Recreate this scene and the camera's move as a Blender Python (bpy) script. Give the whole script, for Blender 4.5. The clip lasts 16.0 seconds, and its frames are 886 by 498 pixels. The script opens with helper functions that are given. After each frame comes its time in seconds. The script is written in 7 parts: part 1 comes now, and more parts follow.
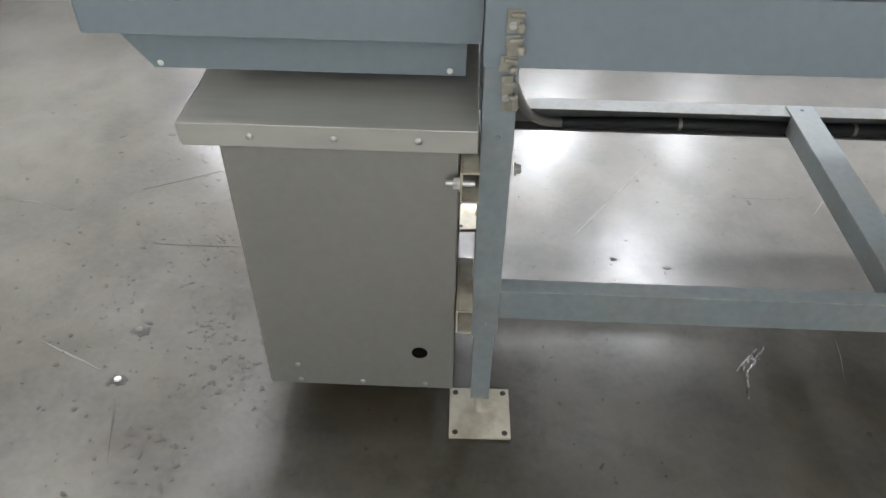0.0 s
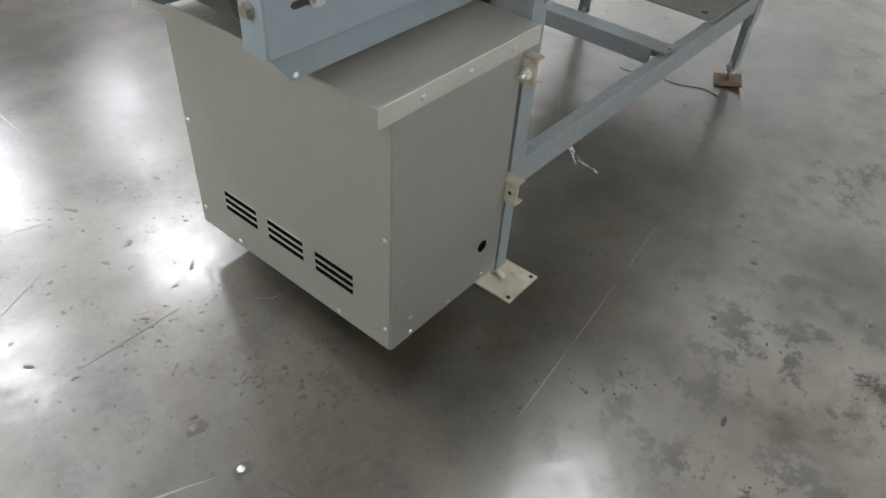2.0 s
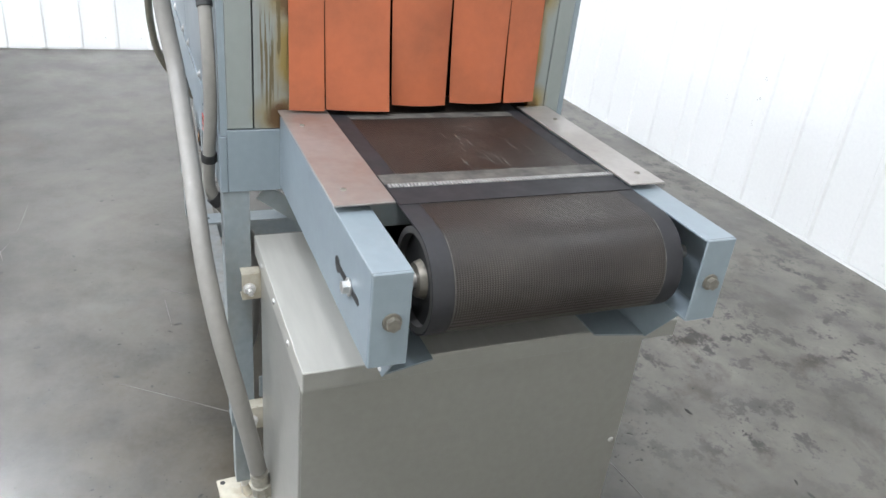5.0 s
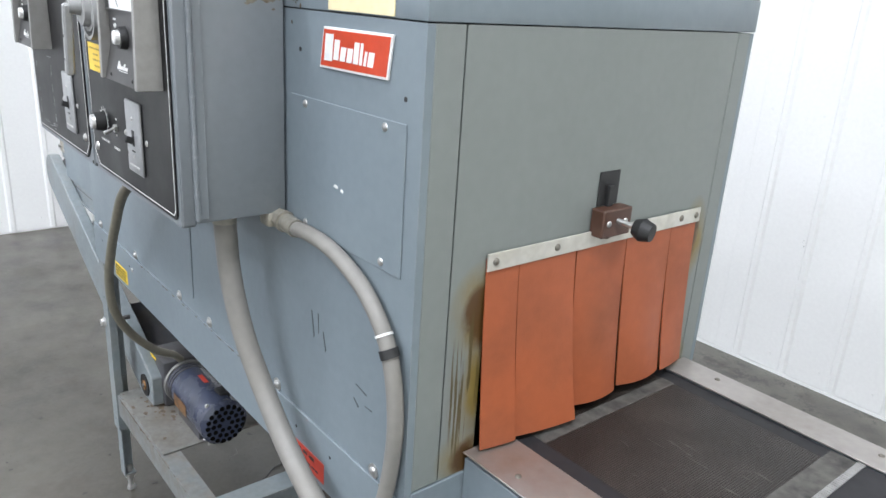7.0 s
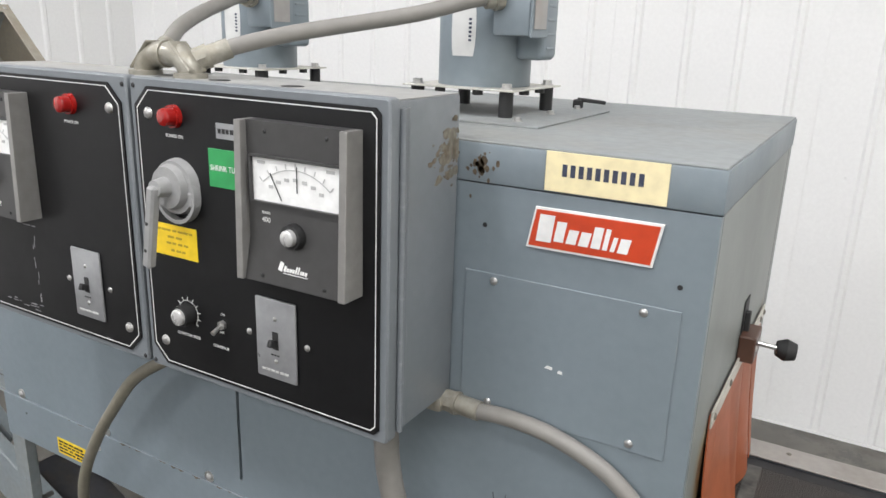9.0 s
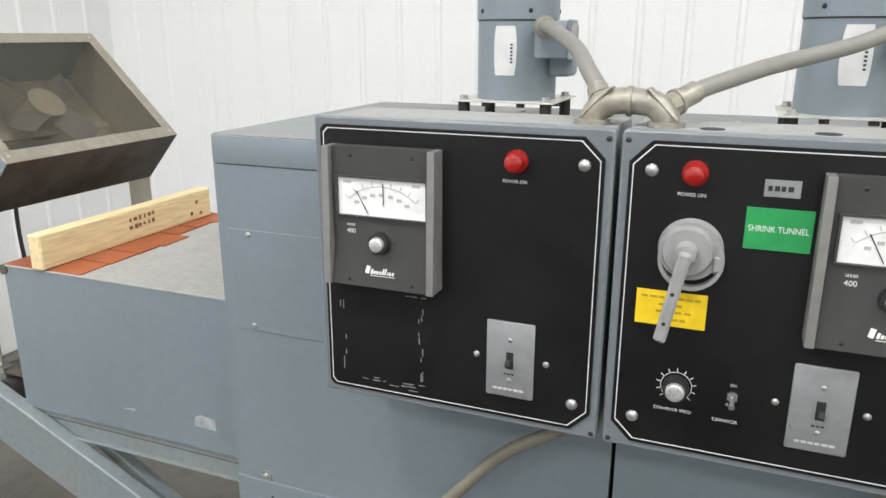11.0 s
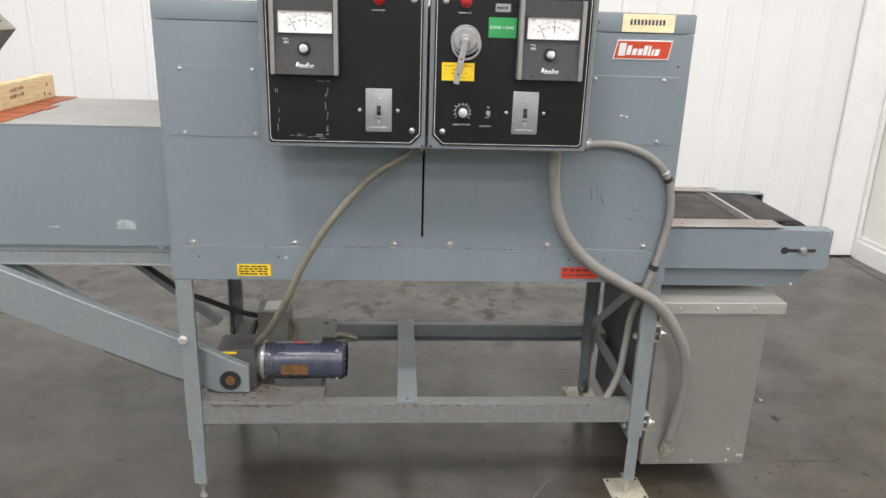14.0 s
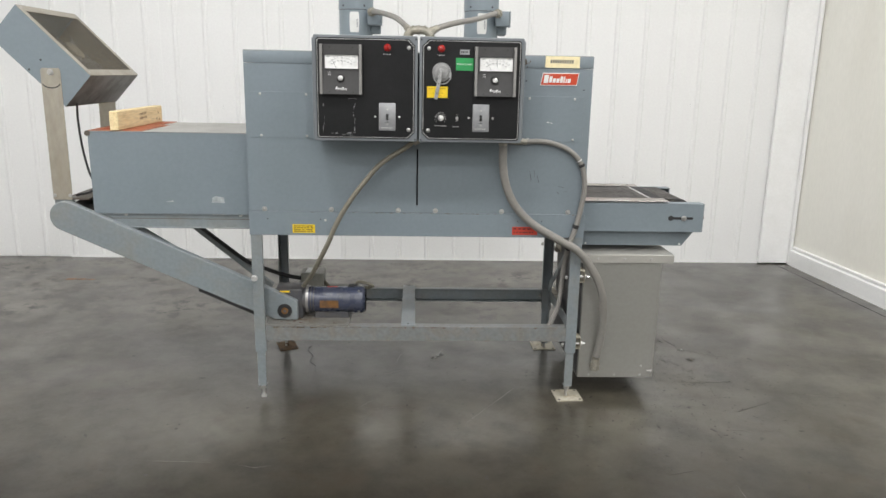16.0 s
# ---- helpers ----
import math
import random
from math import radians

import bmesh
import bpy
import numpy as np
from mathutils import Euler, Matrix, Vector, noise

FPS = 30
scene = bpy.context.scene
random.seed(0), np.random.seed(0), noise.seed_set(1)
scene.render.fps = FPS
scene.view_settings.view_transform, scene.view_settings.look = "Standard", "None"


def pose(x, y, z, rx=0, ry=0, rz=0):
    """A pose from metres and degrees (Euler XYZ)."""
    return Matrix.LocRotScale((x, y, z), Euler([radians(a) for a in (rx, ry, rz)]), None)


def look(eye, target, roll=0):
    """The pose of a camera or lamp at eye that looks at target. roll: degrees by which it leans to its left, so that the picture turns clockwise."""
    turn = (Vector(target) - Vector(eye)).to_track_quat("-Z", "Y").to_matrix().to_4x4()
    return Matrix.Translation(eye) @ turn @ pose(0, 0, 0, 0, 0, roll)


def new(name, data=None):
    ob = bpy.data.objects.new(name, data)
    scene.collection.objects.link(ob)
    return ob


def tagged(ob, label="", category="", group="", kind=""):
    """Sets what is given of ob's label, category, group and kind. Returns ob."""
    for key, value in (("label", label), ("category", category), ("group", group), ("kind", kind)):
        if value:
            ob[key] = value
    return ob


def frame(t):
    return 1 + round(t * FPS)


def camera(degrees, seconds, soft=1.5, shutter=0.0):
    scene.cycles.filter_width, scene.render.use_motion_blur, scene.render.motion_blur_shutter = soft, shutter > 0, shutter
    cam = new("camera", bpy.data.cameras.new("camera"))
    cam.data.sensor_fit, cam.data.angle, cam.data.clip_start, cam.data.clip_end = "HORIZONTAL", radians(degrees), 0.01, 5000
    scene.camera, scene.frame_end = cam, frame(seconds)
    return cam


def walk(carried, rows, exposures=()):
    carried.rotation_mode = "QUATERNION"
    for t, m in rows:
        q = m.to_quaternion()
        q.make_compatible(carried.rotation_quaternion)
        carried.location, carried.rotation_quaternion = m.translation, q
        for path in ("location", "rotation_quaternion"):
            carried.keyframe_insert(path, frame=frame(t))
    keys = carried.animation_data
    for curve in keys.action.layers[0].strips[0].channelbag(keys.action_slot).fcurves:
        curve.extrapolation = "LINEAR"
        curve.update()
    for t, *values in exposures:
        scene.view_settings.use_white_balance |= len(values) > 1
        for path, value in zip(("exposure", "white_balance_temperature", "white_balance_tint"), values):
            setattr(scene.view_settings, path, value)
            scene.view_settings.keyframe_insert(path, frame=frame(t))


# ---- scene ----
cam = camera(61.9, 16.0)
PATH = [
    (0, (1.687, 1.655, 1.288), (1.737, 0.148, -0.026), 0.8),
    (0.5, (2.013, 1.678, 1.303), (1.68, 0.194, 0.005), 2.1),
    (1, (2.275, 1.639, 1.284), (1.676, 0.277, -0.053), 2.9),
    (1.5, (2.541, 1.526, 1.284), (1.623, 0.374, -0.068), 4.7),
    (2, (2.835, 1.418, 1.3), (1.639, 0.504, -0.017), 4.2),
    (2.5, (2.99, 1.208, 1.294), (1.667, 0.484, -0.02), 1.9),
    (3, (3.14, 0.922, 1.29), (1.706, 0.404, -0.005), 2.4),
    (3.2, (3.199, 0.811, 1.296), (1.71, 0.429, 0.017), 2.3),
    (5.3, (2.884, -0.17, 1.417), (1.268, 0.609, 0.533), 6.8),
    (5.4, (2.847, -0.176, 1.438), (1.231, 0.613, 0.561), 6.9),
    (5.5, (2.796, -0.219, 1.44), (1.192, 0.613, 0.583), 6.7),
    (6, (2.618, -0.347, 1.481), (1.059, 0.651, 0.724), 6.9),
    (6.5, (2.484, -0.481, 1.546), (1.019, 0.687, 0.846), 4.8),
    (7, (2.34, -0.527, 1.58), (0.893, 0.69, 0.93), 3.6),
    (7.5, (2.204, -0.585, 1.655), (0.794, 0.711, 1.077), 3.1),
    (8, (2.084, -0.658, 1.706), (0.845, 0.822, 1.182), 3.4),
    (8.2, (2.032, -0.693, 1.718), (0.862, 0.823, 1.141), 3.1),
    (10.3, (1.319, -1.038, 1.771), (0.743, 0.803, 1.243), 2.0),
    (10.5, (1.241, -1.054, 1.782), (0.71, 0.79, 1.22), 2.7),
    (11, (1.037, -1.084, 1.775), (0.326, 0.7, 1.217), 0.1),
    (11.5, (0.874, -1.214, 1.783), (0.17, 0.569, 1.211), -0.2),
    (12, (0.814, -1.348, 1.762), (0.305, 0.485, 1.143), 1.1),
    (12.5, (0.852, -1.488, 1.693), (0.512, 0.372, 1.041), 0.9),
    (13, (0.873, -1.671, 1.67), (0.75, 0.218, 1.023), 2.6),
    (13.5, (0.839, -1.893, 1.642), (0.861, -0.006, 0.98), 1.5),
    (14, (0.826, -2.139, 1.608), (0.951, -0.244, 0.982), 1.8),
    (14.5, (0.846, -2.444, 1.542), (1.091, -0.535, 0.997), 4.3),
    (15, (0.861, -2.743, 1.506), (1.128, -0.815, 1.046), 1.2),
    (15.5, (0.896, -3.028, 1.554), (1.06, -1.089, 1.095), 0.4),
    (16, (0.887, -3.281, 1.526), (0.968, -1.337, 1.06), 1.1),
]
EXPOSURES = [(0.0, 0.48, 6400, 9), (1.5, 0.46, 6400, 9), (2.2, 0.56, 6400, 9), (3.2, 0.72, 6350, 9), (5.3, 0.44, 6100, 9), (6.5, 0.30, 6050, 9), (8.2, -0.12, 6450, 11), (10.3, -0.20, 6600, 9), (11.2, -0.12, 6600, 8), (12.5, -0.25, 6700, 8), (14.0, -0.08, 6750, 12), (15.0, -0.15, 6750, 12), (16.0, -0.26, 6700, 9)]
walk(cam, [(t, look(eye, target, roll)) for t, eye, target, roll in PATH], EXPOSURES)


# ---------------------------------------------------------------- light
world = bpy.data.worlds.new("world")
world.use_nodes = True
world.node_tree.nodes["Background"].inputs[0].default_value = (0.75, 0.8, 0.9, 1)
world.node_tree.nodes["Background"].inputs[1].default_value = 0.05
scene.world = world
LAMP_WATTS = 82


def bay_or_fill(x, y, watts=1.0):
    data = bpy.data.lights.new("bay_or_fill_lamp", "AREA")
    data.shape, data.size, data.energy = "DISK", 0.68, LAMP_WATTS * watts
    data.color = (0.955, 0.965, 1.0)
    lamp = new("bay_or_fill_lamp", data)
    lamp.matrix_basis = pose(x, y, 4.6)


# placed from floor reflections, but (3.5, -11.0) is only added to continue its row
for lx, ly in ((-0.30, -4.8), (1.85, -4.7), (-1.65, -8.1), (3.23, -7.65), (5.13, -7.67), (5.6, -11.0), (3.5, -11.0), (-0.08, -2.05)):
    bay_or_fill(lx, ly)
bay_or_fill(0.45, -7.78, 1.6)
bay_or_fill(-0.65, 0.25, 0.45)
bay_or_fill(2.85, -2.22, 0.62)
# fill lamp added to brighten the west wall; no fixture known here
bay_or_fill(-2.5, -2.0, 1.38)
# fill lamp added to lift the cream east wall, without a known source
bay_or_fill(2.95, -0.55, 1.1)


# ---------------------------------------------------------------- materials
def material(name, colour, rough=0.5, metal=0.0, grain=0.08, grain_size=60.0, stain=0.15, stain_size=3.0, stain_colour=None,
             bump=0.0, bump_size=200.0, rough_var=0.08, spec=0.5, transmission=0.0, coat=0.0, stretch=(1, 1, 1)):
    """A procedural surface: fine grain, broad stains, roughness that varies with both, and a fine relief."""
    m = bpy.data.materials.new(name)
    m.use_nodes = True
    nt = m.node_tree
    n, link = nt.nodes, nt.links.new
    b = n["Principled BSDF"]
    co = n.new("ShaderNodeTexCoord")
    mp = n.new("ShaderNodeMapping")
    mp.inputs["Scale"].default_value = stretch
    link(co.outputs["Object"], mp.inputs[0])
    fine, broad = n.new("ShaderNodeTexNoise"), n.new("ShaderNodeTexNoise")
    fine.inputs["Scale"].default_value, broad.inputs["Scale"].default_value = grain_size, stain_size
    fine.inputs["Detail"].default_value, broad.inputs["Detail"].default_value = 3, 6
    broad.inputs["Roughness"].default_value = 0.62
    for t in (fine, broad):
        link(mp.outputs[0], t.inputs["Vector"])
    g = n.new("ShaderNodeMapRange")
    g.inputs[1].default_value, g.inputs[2].default_value = 0.3, 0.7
    g.inputs[3].default_value, g.inputs[4].default_value = 1 - grain, 1 + grain
    link(fine.outputs[0], g.inputs[0])
    mix = n.new("ShaderNodeMix")
    mix.data_type = "RGBA"
    sc = stain_colour or tuple(c * 0.55 for c in colour)
    mix.inputs[6].default_value, mix.inputs[7].default_value = (*colour, 1), (*sc, 1)
    s = n.new("ShaderNodeMapRange")
    s.inputs[1].default_value, s.inputs[2].default_value = 0.45, 0.75
    s.inputs[3].default_value, s.inputs[4].default_value = 0.0, stain
    link(broad.outputs[0], s.inputs[0])
    link(s.outputs[0], mix.inputs[0])
    mul = n.new("ShaderNodeMix")
    mul.data_type, mul.blend_type = "RGBA", "MULTIPLY"
    mul.inputs[0].default_value = 1.0
    link(mix.outputs[2], mul.inputs[6])
    link(g.outputs[0], mul.inputs[7])
    link(mul.outputs[2], b.inputs["Base Color"])
    r = n.new("ShaderNodeMapRange")
    r.inputs[1].default_value, r.inputs[2].default_value = 0.3, 0.7
    r.inputs[3].default_value, r.inputs[4].default_value = max(0.02, rough - rough_var), min(1.0, rough + rough_var)
    link(broad.outputs[0], r.inputs[0])
    link(r.outputs[0], b.inputs["Roughness"])
    b.inputs["Metallic"].default_value = metal
    b.inputs["Specular IOR Level"].default_value = spec
    b.inputs["Transmission Weight"].default_value = transmission
    b.inputs["Coat Weight"].default_value = coat
    if bump:
        bt, bn = n.new("ShaderNodeTexNoise"), n.new("ShaderNodeBump")
        bt.inputs["Scale"].default_value, bt.inputs["Detail"].default_value = bump_size, 2
        link(mp.outputs[0], bt.inputs["Vector"])
        bn.inputs["Strength"].default_value, bn.inputs["Distance"].default_value = bump, 0.002
        link(bt.outputs[0], bn.inputs["Height"])
        link(bn.outputs[0], b.inputs["Normal"])
    return m


def nodes_of(m):
    return m.node_tree.nodes, m.node_tree.links.new, m.node_tree.nodes["Principled BSDF"]


def worn_edges(m, colour, radius=0.004, amount=0.8):
    """Paint rubbed and dirtied along the sheet's edges, in broken patches."""
    n, link, b = nodes_of(m)
    src = b.inputs["Base Color"].links[0].from_socket
    bevel, geo, dot = n.new("ShaderNodeBevel"), n.new("ShaderNodeNewGeometry"), n.new("ShaderNodeVectorMath")
    bevel.samples = 4
    bevel.inputs["Radius"].default_value = radius
    dot.operation = "DOT_PRODUCT"
    link(bevel.outputs[0], dot.inputs[0])
    link(geo.outputs["True Normal"], dot.inputs[1])
    edge = n.new("ShaderNodeMapRange")
    for i, v in enumerate((0.995, 0.86, 0.0, amount)):
        edge.inputs[i + 1].default_value = v
    link(dot.outputs["Value"], edge.inputs[0])
    co, noise, broken = n.new("ShaderNodeTexCoord"), n.new("ShaderNodeTexNoise"), n.new("ShaderNodeMapRange")
    noise.inputs["Scale"].default_value, noise.inputs["Detail"].default_value = 26, 6
    noise.inputs["Roughness"].default_value = 0.68
    link(co.outputs["Object"], noise.inputs["Vector"])
    broken.inputs[1].default_value, broken.inputs[2].default_value = 0.47, 0.60
    link(noise.outputs[0], broken.inputs[0])
    both = n.new("ShaderNodeMath")
    both.operation = "MULTIPLY"
    link(edge.outputs[0], both.inputs[0])
    link(broken.outputs[0], both.inputs[1])
    mix = n.new("ShaderNodeMix")
    mix.data_type = "RGBA"
    mix.inputs[7].default_value = (*colour, 1)
    link(both.outputs[0], mix.inputs[0])
    link(src, mix.inputs[6])
    link(mix.outputs[2], b.inputs["Base Color"])


def concrete():
    """Burnished warehouse concrete: mottled trowel clouds, fine pits, scratches and worn patches, with a broken sheen;
    darker and duller towards the front.
    """
    m = bpy.data.materials.new("polished_concrete")
    m.use_nodes = True
    n, link, b = nodes_of(m)
    co = n.new("ShaderNodeTexCoord")

    def tex(scale, detail, rough=0.55, distort=0.0):
        t = n.new("ShaderNodeTexNoise")
        t.inputs["Scale"].default_value, t.inputs["Detail"].default_value = scale, detail
        t.inputs["Roughness"].default_value, t.inputs["Distortion"].default_value = rough, distort
        link(co.outputs["Object"], t.inputs["Vector"])
        return t.outputs[0]

    def ranged(v, a0, a1, b0, b1):
        r = n.new("ShaderNodeMapRange")
        for i, x in enumerate((a0, a1, b0, b1)):
            r.inputs[i + 1].default_value = x
        link(v, r.inputs[0])
        return r.outputs[0]

    def mixed(f, a, c, mode="MIX"):
        x = n.new("ShaderNodeMix")
        x.data_type, x.blend_type = "RGBA", mode
        for sock, v in ((0, f), (6, a), (7, c)):
            if hasattr(v, "links"):
                link(v, x.inputs[sock])
            else:
                x.inputs[sock].default_value = v
        return x.outputs[2]

    clouds, patches, dust, pits = tex(0.9, 8, 0.6), tex(4.2, 7, 0.62), tex(60, 5), tex(170, 2)
    flecks = tex(21, 6, 0.68)
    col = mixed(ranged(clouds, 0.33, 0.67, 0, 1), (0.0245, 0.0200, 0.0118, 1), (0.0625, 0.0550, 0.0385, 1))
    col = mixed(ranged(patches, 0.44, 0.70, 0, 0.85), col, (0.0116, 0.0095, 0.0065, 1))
    col = mixed(ranged(tex(2.3, 6, 0.6), 0.44, 0.82, 0, 0.42), col, (0.0990, 0.0830, 0.0590, 1))
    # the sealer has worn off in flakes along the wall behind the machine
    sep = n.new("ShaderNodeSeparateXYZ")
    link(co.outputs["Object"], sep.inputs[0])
    lane = n.new("ShaderNodeMath")
    lane.operation = "MULTIPLY"
    side = n.new("ShaderNodeMath")
    side.operation = "MULTIPLY"
    link(ranged(sep.outputs[1], 0.85, 1.35, 0, 1), side.inputs[0])
    link(ranged(sep.outputs[0], 2.45, 1.95, 0, 1), side.inputs[1])
    link(side.outputs[0], lane.inputs[0])
    link(ranged(tex(2.6, 4, 0.5), 0.30, 0.62, 0, 1), lane.inputs[1])
    worn = n.new("ShaderNodeMath")
    worn.operation = "MULTIPLY"
    link(lane.outputs[0], worn.inputs[0])
    link(ranged(tex(8.5, 9, 0.78), 0.520, 0.556, 0, 1), worn.inputs[1])
    col = mixed(ranged(lane.outputs[0], 0, 1, 0, 0.74), col, (0.1836, 0.1700, 0.1442, 1))
    col = mixed(ranged(worn.outputs[0], 0, 1, 0, 0.85), col, (0.0163, 0.0156, 0.0143, 1))
    col = mixed(ranged(dust, 0.38, 0.72, 0, 0.22), col, (0.0748, 0.0714, 0.0653, 1))
    # the base colour goes darker and browner towards the front, y -0.25 to -1.2
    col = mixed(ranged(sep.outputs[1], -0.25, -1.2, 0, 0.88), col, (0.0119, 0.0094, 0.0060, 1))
    # brown and greenish spill marks
    col = mixed(ranged(tex(3.6, 7, 0.66, 0.4), 0.55, 0.68, 0, 0.6), col, (0.0300, 0.0190, 0.0090, 1))
    col = mixed(ranged(tex(5.1, 6, 0.6), 0.60, 0.74, 0, 0.45), col, (0.0200, 0.0215, 0.0130, 1))
    col = mixed(ranged(pits, 0.71, 0.74, 0, 0.75), col, (0.0082, 0.0075, 0.0068, 1))
    col = mixed(ranged(flecks, 0.70, 0.73, 0, 0.8), col, (0.0109, 0.0095, 0.0082, 1))
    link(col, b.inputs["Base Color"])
    rough = ranged(patches, 0.28, 0.74, 0.33, 0.50)
    shine = n.new("ShaderNodeMath")
    shine.operation = "MULTIPLY"
    # the coat thins towards the front
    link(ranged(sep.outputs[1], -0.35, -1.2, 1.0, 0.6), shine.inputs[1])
    sealed = shine.outputs[0]
    for lost in (ranged(worn.outputs[0], 0, 1, 1.0, 0.25), ranged(flecks, 0.60, 0.67, 1.0, 0.2), ranged(tex(47, 4, 0.7), 0.60, 0.70, 1.0, 0.35)):
        keep = n.new("ShaderNodeMath")
        keep.operation = "MULTIPLY"
        link(sealed, keep.inputs[0])
        link(lost, keep.inputs[1])
        sealed = keep.outputs[0]
    link(sealed, b.inputs["Coat Weight"])
    link(ranged(tex(3.1, 6, 0.62), 0.36, 0.64, 0.92, 0.48), shine.inputs[0])
    link(ranged(flecks, 0.3, 0.75, 0.13, 0.28), b.inputs["Coat Roughness"])
    for extra in (ranged(pits, 0.68, 0.75, 0.0, 0.25), ranged(lane.outputs[0], 0, 1, 0, 0.16)):
        add = n.new("ShaderNodeMath")
        add.operation = "ADD"
        link(rough, add.inputs[0])
        link(extra, add.inputs[1])
        rough = add.outputs[0]
    link(rough, b.inputs["Roughness"])
    gloss = n.new("ShaderNodeMath")
    gloss.operation = "MULTIPLY"
    link(ranged(tex(1.7, 7, 0.64), 0.36, 0.64, 0.30, 0.62), gloss.inputs[0])
    # the specular level drops towards the front too
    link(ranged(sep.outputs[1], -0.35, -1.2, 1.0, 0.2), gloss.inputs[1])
    link(gloss.outputs[0], b.inputs["Specular IOR Level"])
    bump = n.new("ShaderNodeBump")
    bump.inputs["Strength"].default_value, bump.inputs["Distance"].default_value = 0.07, 0.004
    link(tex(16, 5, 0.6), bump.inputs["Height"])
    link(bump.outputs[0], b.inputs["Normal"])
    wavy = n.new("ShaderNodeBump")
    wavy.inputs["Strength"].default_value, wavy.inputs["Distance"].default_value = 0.20, 0.003
    link(tex(34, 5, 0.7), wavy.inputs["Height"])
    link(wavy.outputs[0], b.inputs["Coat Normal"])
    return m


def stained_paint(base):
    """The blue-grey paint with yellow-brown scorch runs beside the hot opening."""
    m = material("scorched_paint", base, rough=0.42, grain=0.025, stain=0.10, stain_size=2.0)
    n, link, b = nodes_of(m)
    src = b.inputs["Base Color"].links[0].from_socket
    co = n.new("ShaderNodeTexCoord")
    sep = n.new("ShaderNodeSeparateXYZ")
    link(co.outputs["Object"], sep.inputs[0])

    def math2(op, a, c):
        x = n.new("ShaderNodeMath")
        x.operation = op
        for i, v in enumerate((a, c)):
            if hasattr(v, "links"):
                link(v, x.inputs[i])
            else:
                x.inputs[i].default_value = v
        return x.outputs[0]

    def blob(y, z, ry, rz):
        dy = math2("DIVIDE", math2("SUBTRACT", sep.outputs[1], y), ry)
        dz = math2("DIVIDE", math2("SUBTRACT", sep.outputs[2], z), rz)
        d = math2("ADD", math2("MULTIPLY", dy, dy), math2("MULTIPLY", dz, dz))
        return math2("MAXIMUM", math2("SUBTRACT", 1.0, d), 0.0)

    def streaks(scale, stretch, lo, hi):
        t = n.new("ShaderNodeTexNoise")
        t.inputs["Scale"].default_value, t.inputs["Detail"].default_value, t.inputs["Roughness"].default_value = scale, 7, 0.65
        mp = n.new("ShaderNodeMapping")
        mp.inputs["Scale"].default_value = stretch
        link(co.outputs["Object"], mp.inputs[0])
        link(mp.outputs[0], t.inputs["Vector"])
        r = n.new("ShaderNodeMapRange")
        for i, x in enumerate((lo, hi, 0.0, 1.0)):
            r.inputs[i + 1].default_value = x
        link(t.outputs[0], r.inputs[0])
        return r.outputs[0]

    def spots(rows):
        total = None
        for spot in rows:
            v = blob(*spot)
            total = v if total is None else math2("MAXIMUM", total, v)
        return total

    def over(colour, f):
        nonlocal src
        mix = n.new("ShaderNodeMix")
        mix.data_type = "RGBA"
        link(math2("MINIMUM", f, 0.94), mix.inputs[0])
        link(src, mix.inputs[6])
        mix.inputs[7].default_value = (*colour, 1)
        src = mix.outputs[2]

    halo = spots(((0.118, 1.172, 0.062, 0.078), (0.120, 0.948, 0.072, 0.056), (0.116, 1.06, 0.026, 0.12), (0.615, 1.195, 0.040, 0.085), (0.614, 0.965, 0.045, 0.045), (0.616, 1.08, 0.018, 0.12)))
    core = spots(((0.120, 1.165, 0.040, 0.054), (0.122, 0.942, 0.048, 0.036), (0.613, 1.205, 0.022, 0.055), (0.612, 0.955, 0.026, 0.024)))
    runs = spots(((0.094, 1.060, 0.030, 0.130), (0.617, 1.09, 0.014, 0.11)))
    over((0.200, 0.140, 0.030), math2("MULTIPLY", math2("MULTIPLY", halo, 1.5), streaks(14, (1, 1.3, 0.7), 0.22, 0.70)))
    over((0.075, 0.034, 0.008), math2("MULTIPLY", math2("MULTIPLY", core, 2.2), streaks(20, (1, 1.2, 0.8), 0.28, 0.62)))
    over((0.085, 0.062, 0.020), math2("MULTIPLY", math2("MULTIPLY", runs, 2.8), streaks(120, (1, 1.0, 0.03), 0.54, 0.60)))
    link(src, b.inputs["Base Color"])
    return m


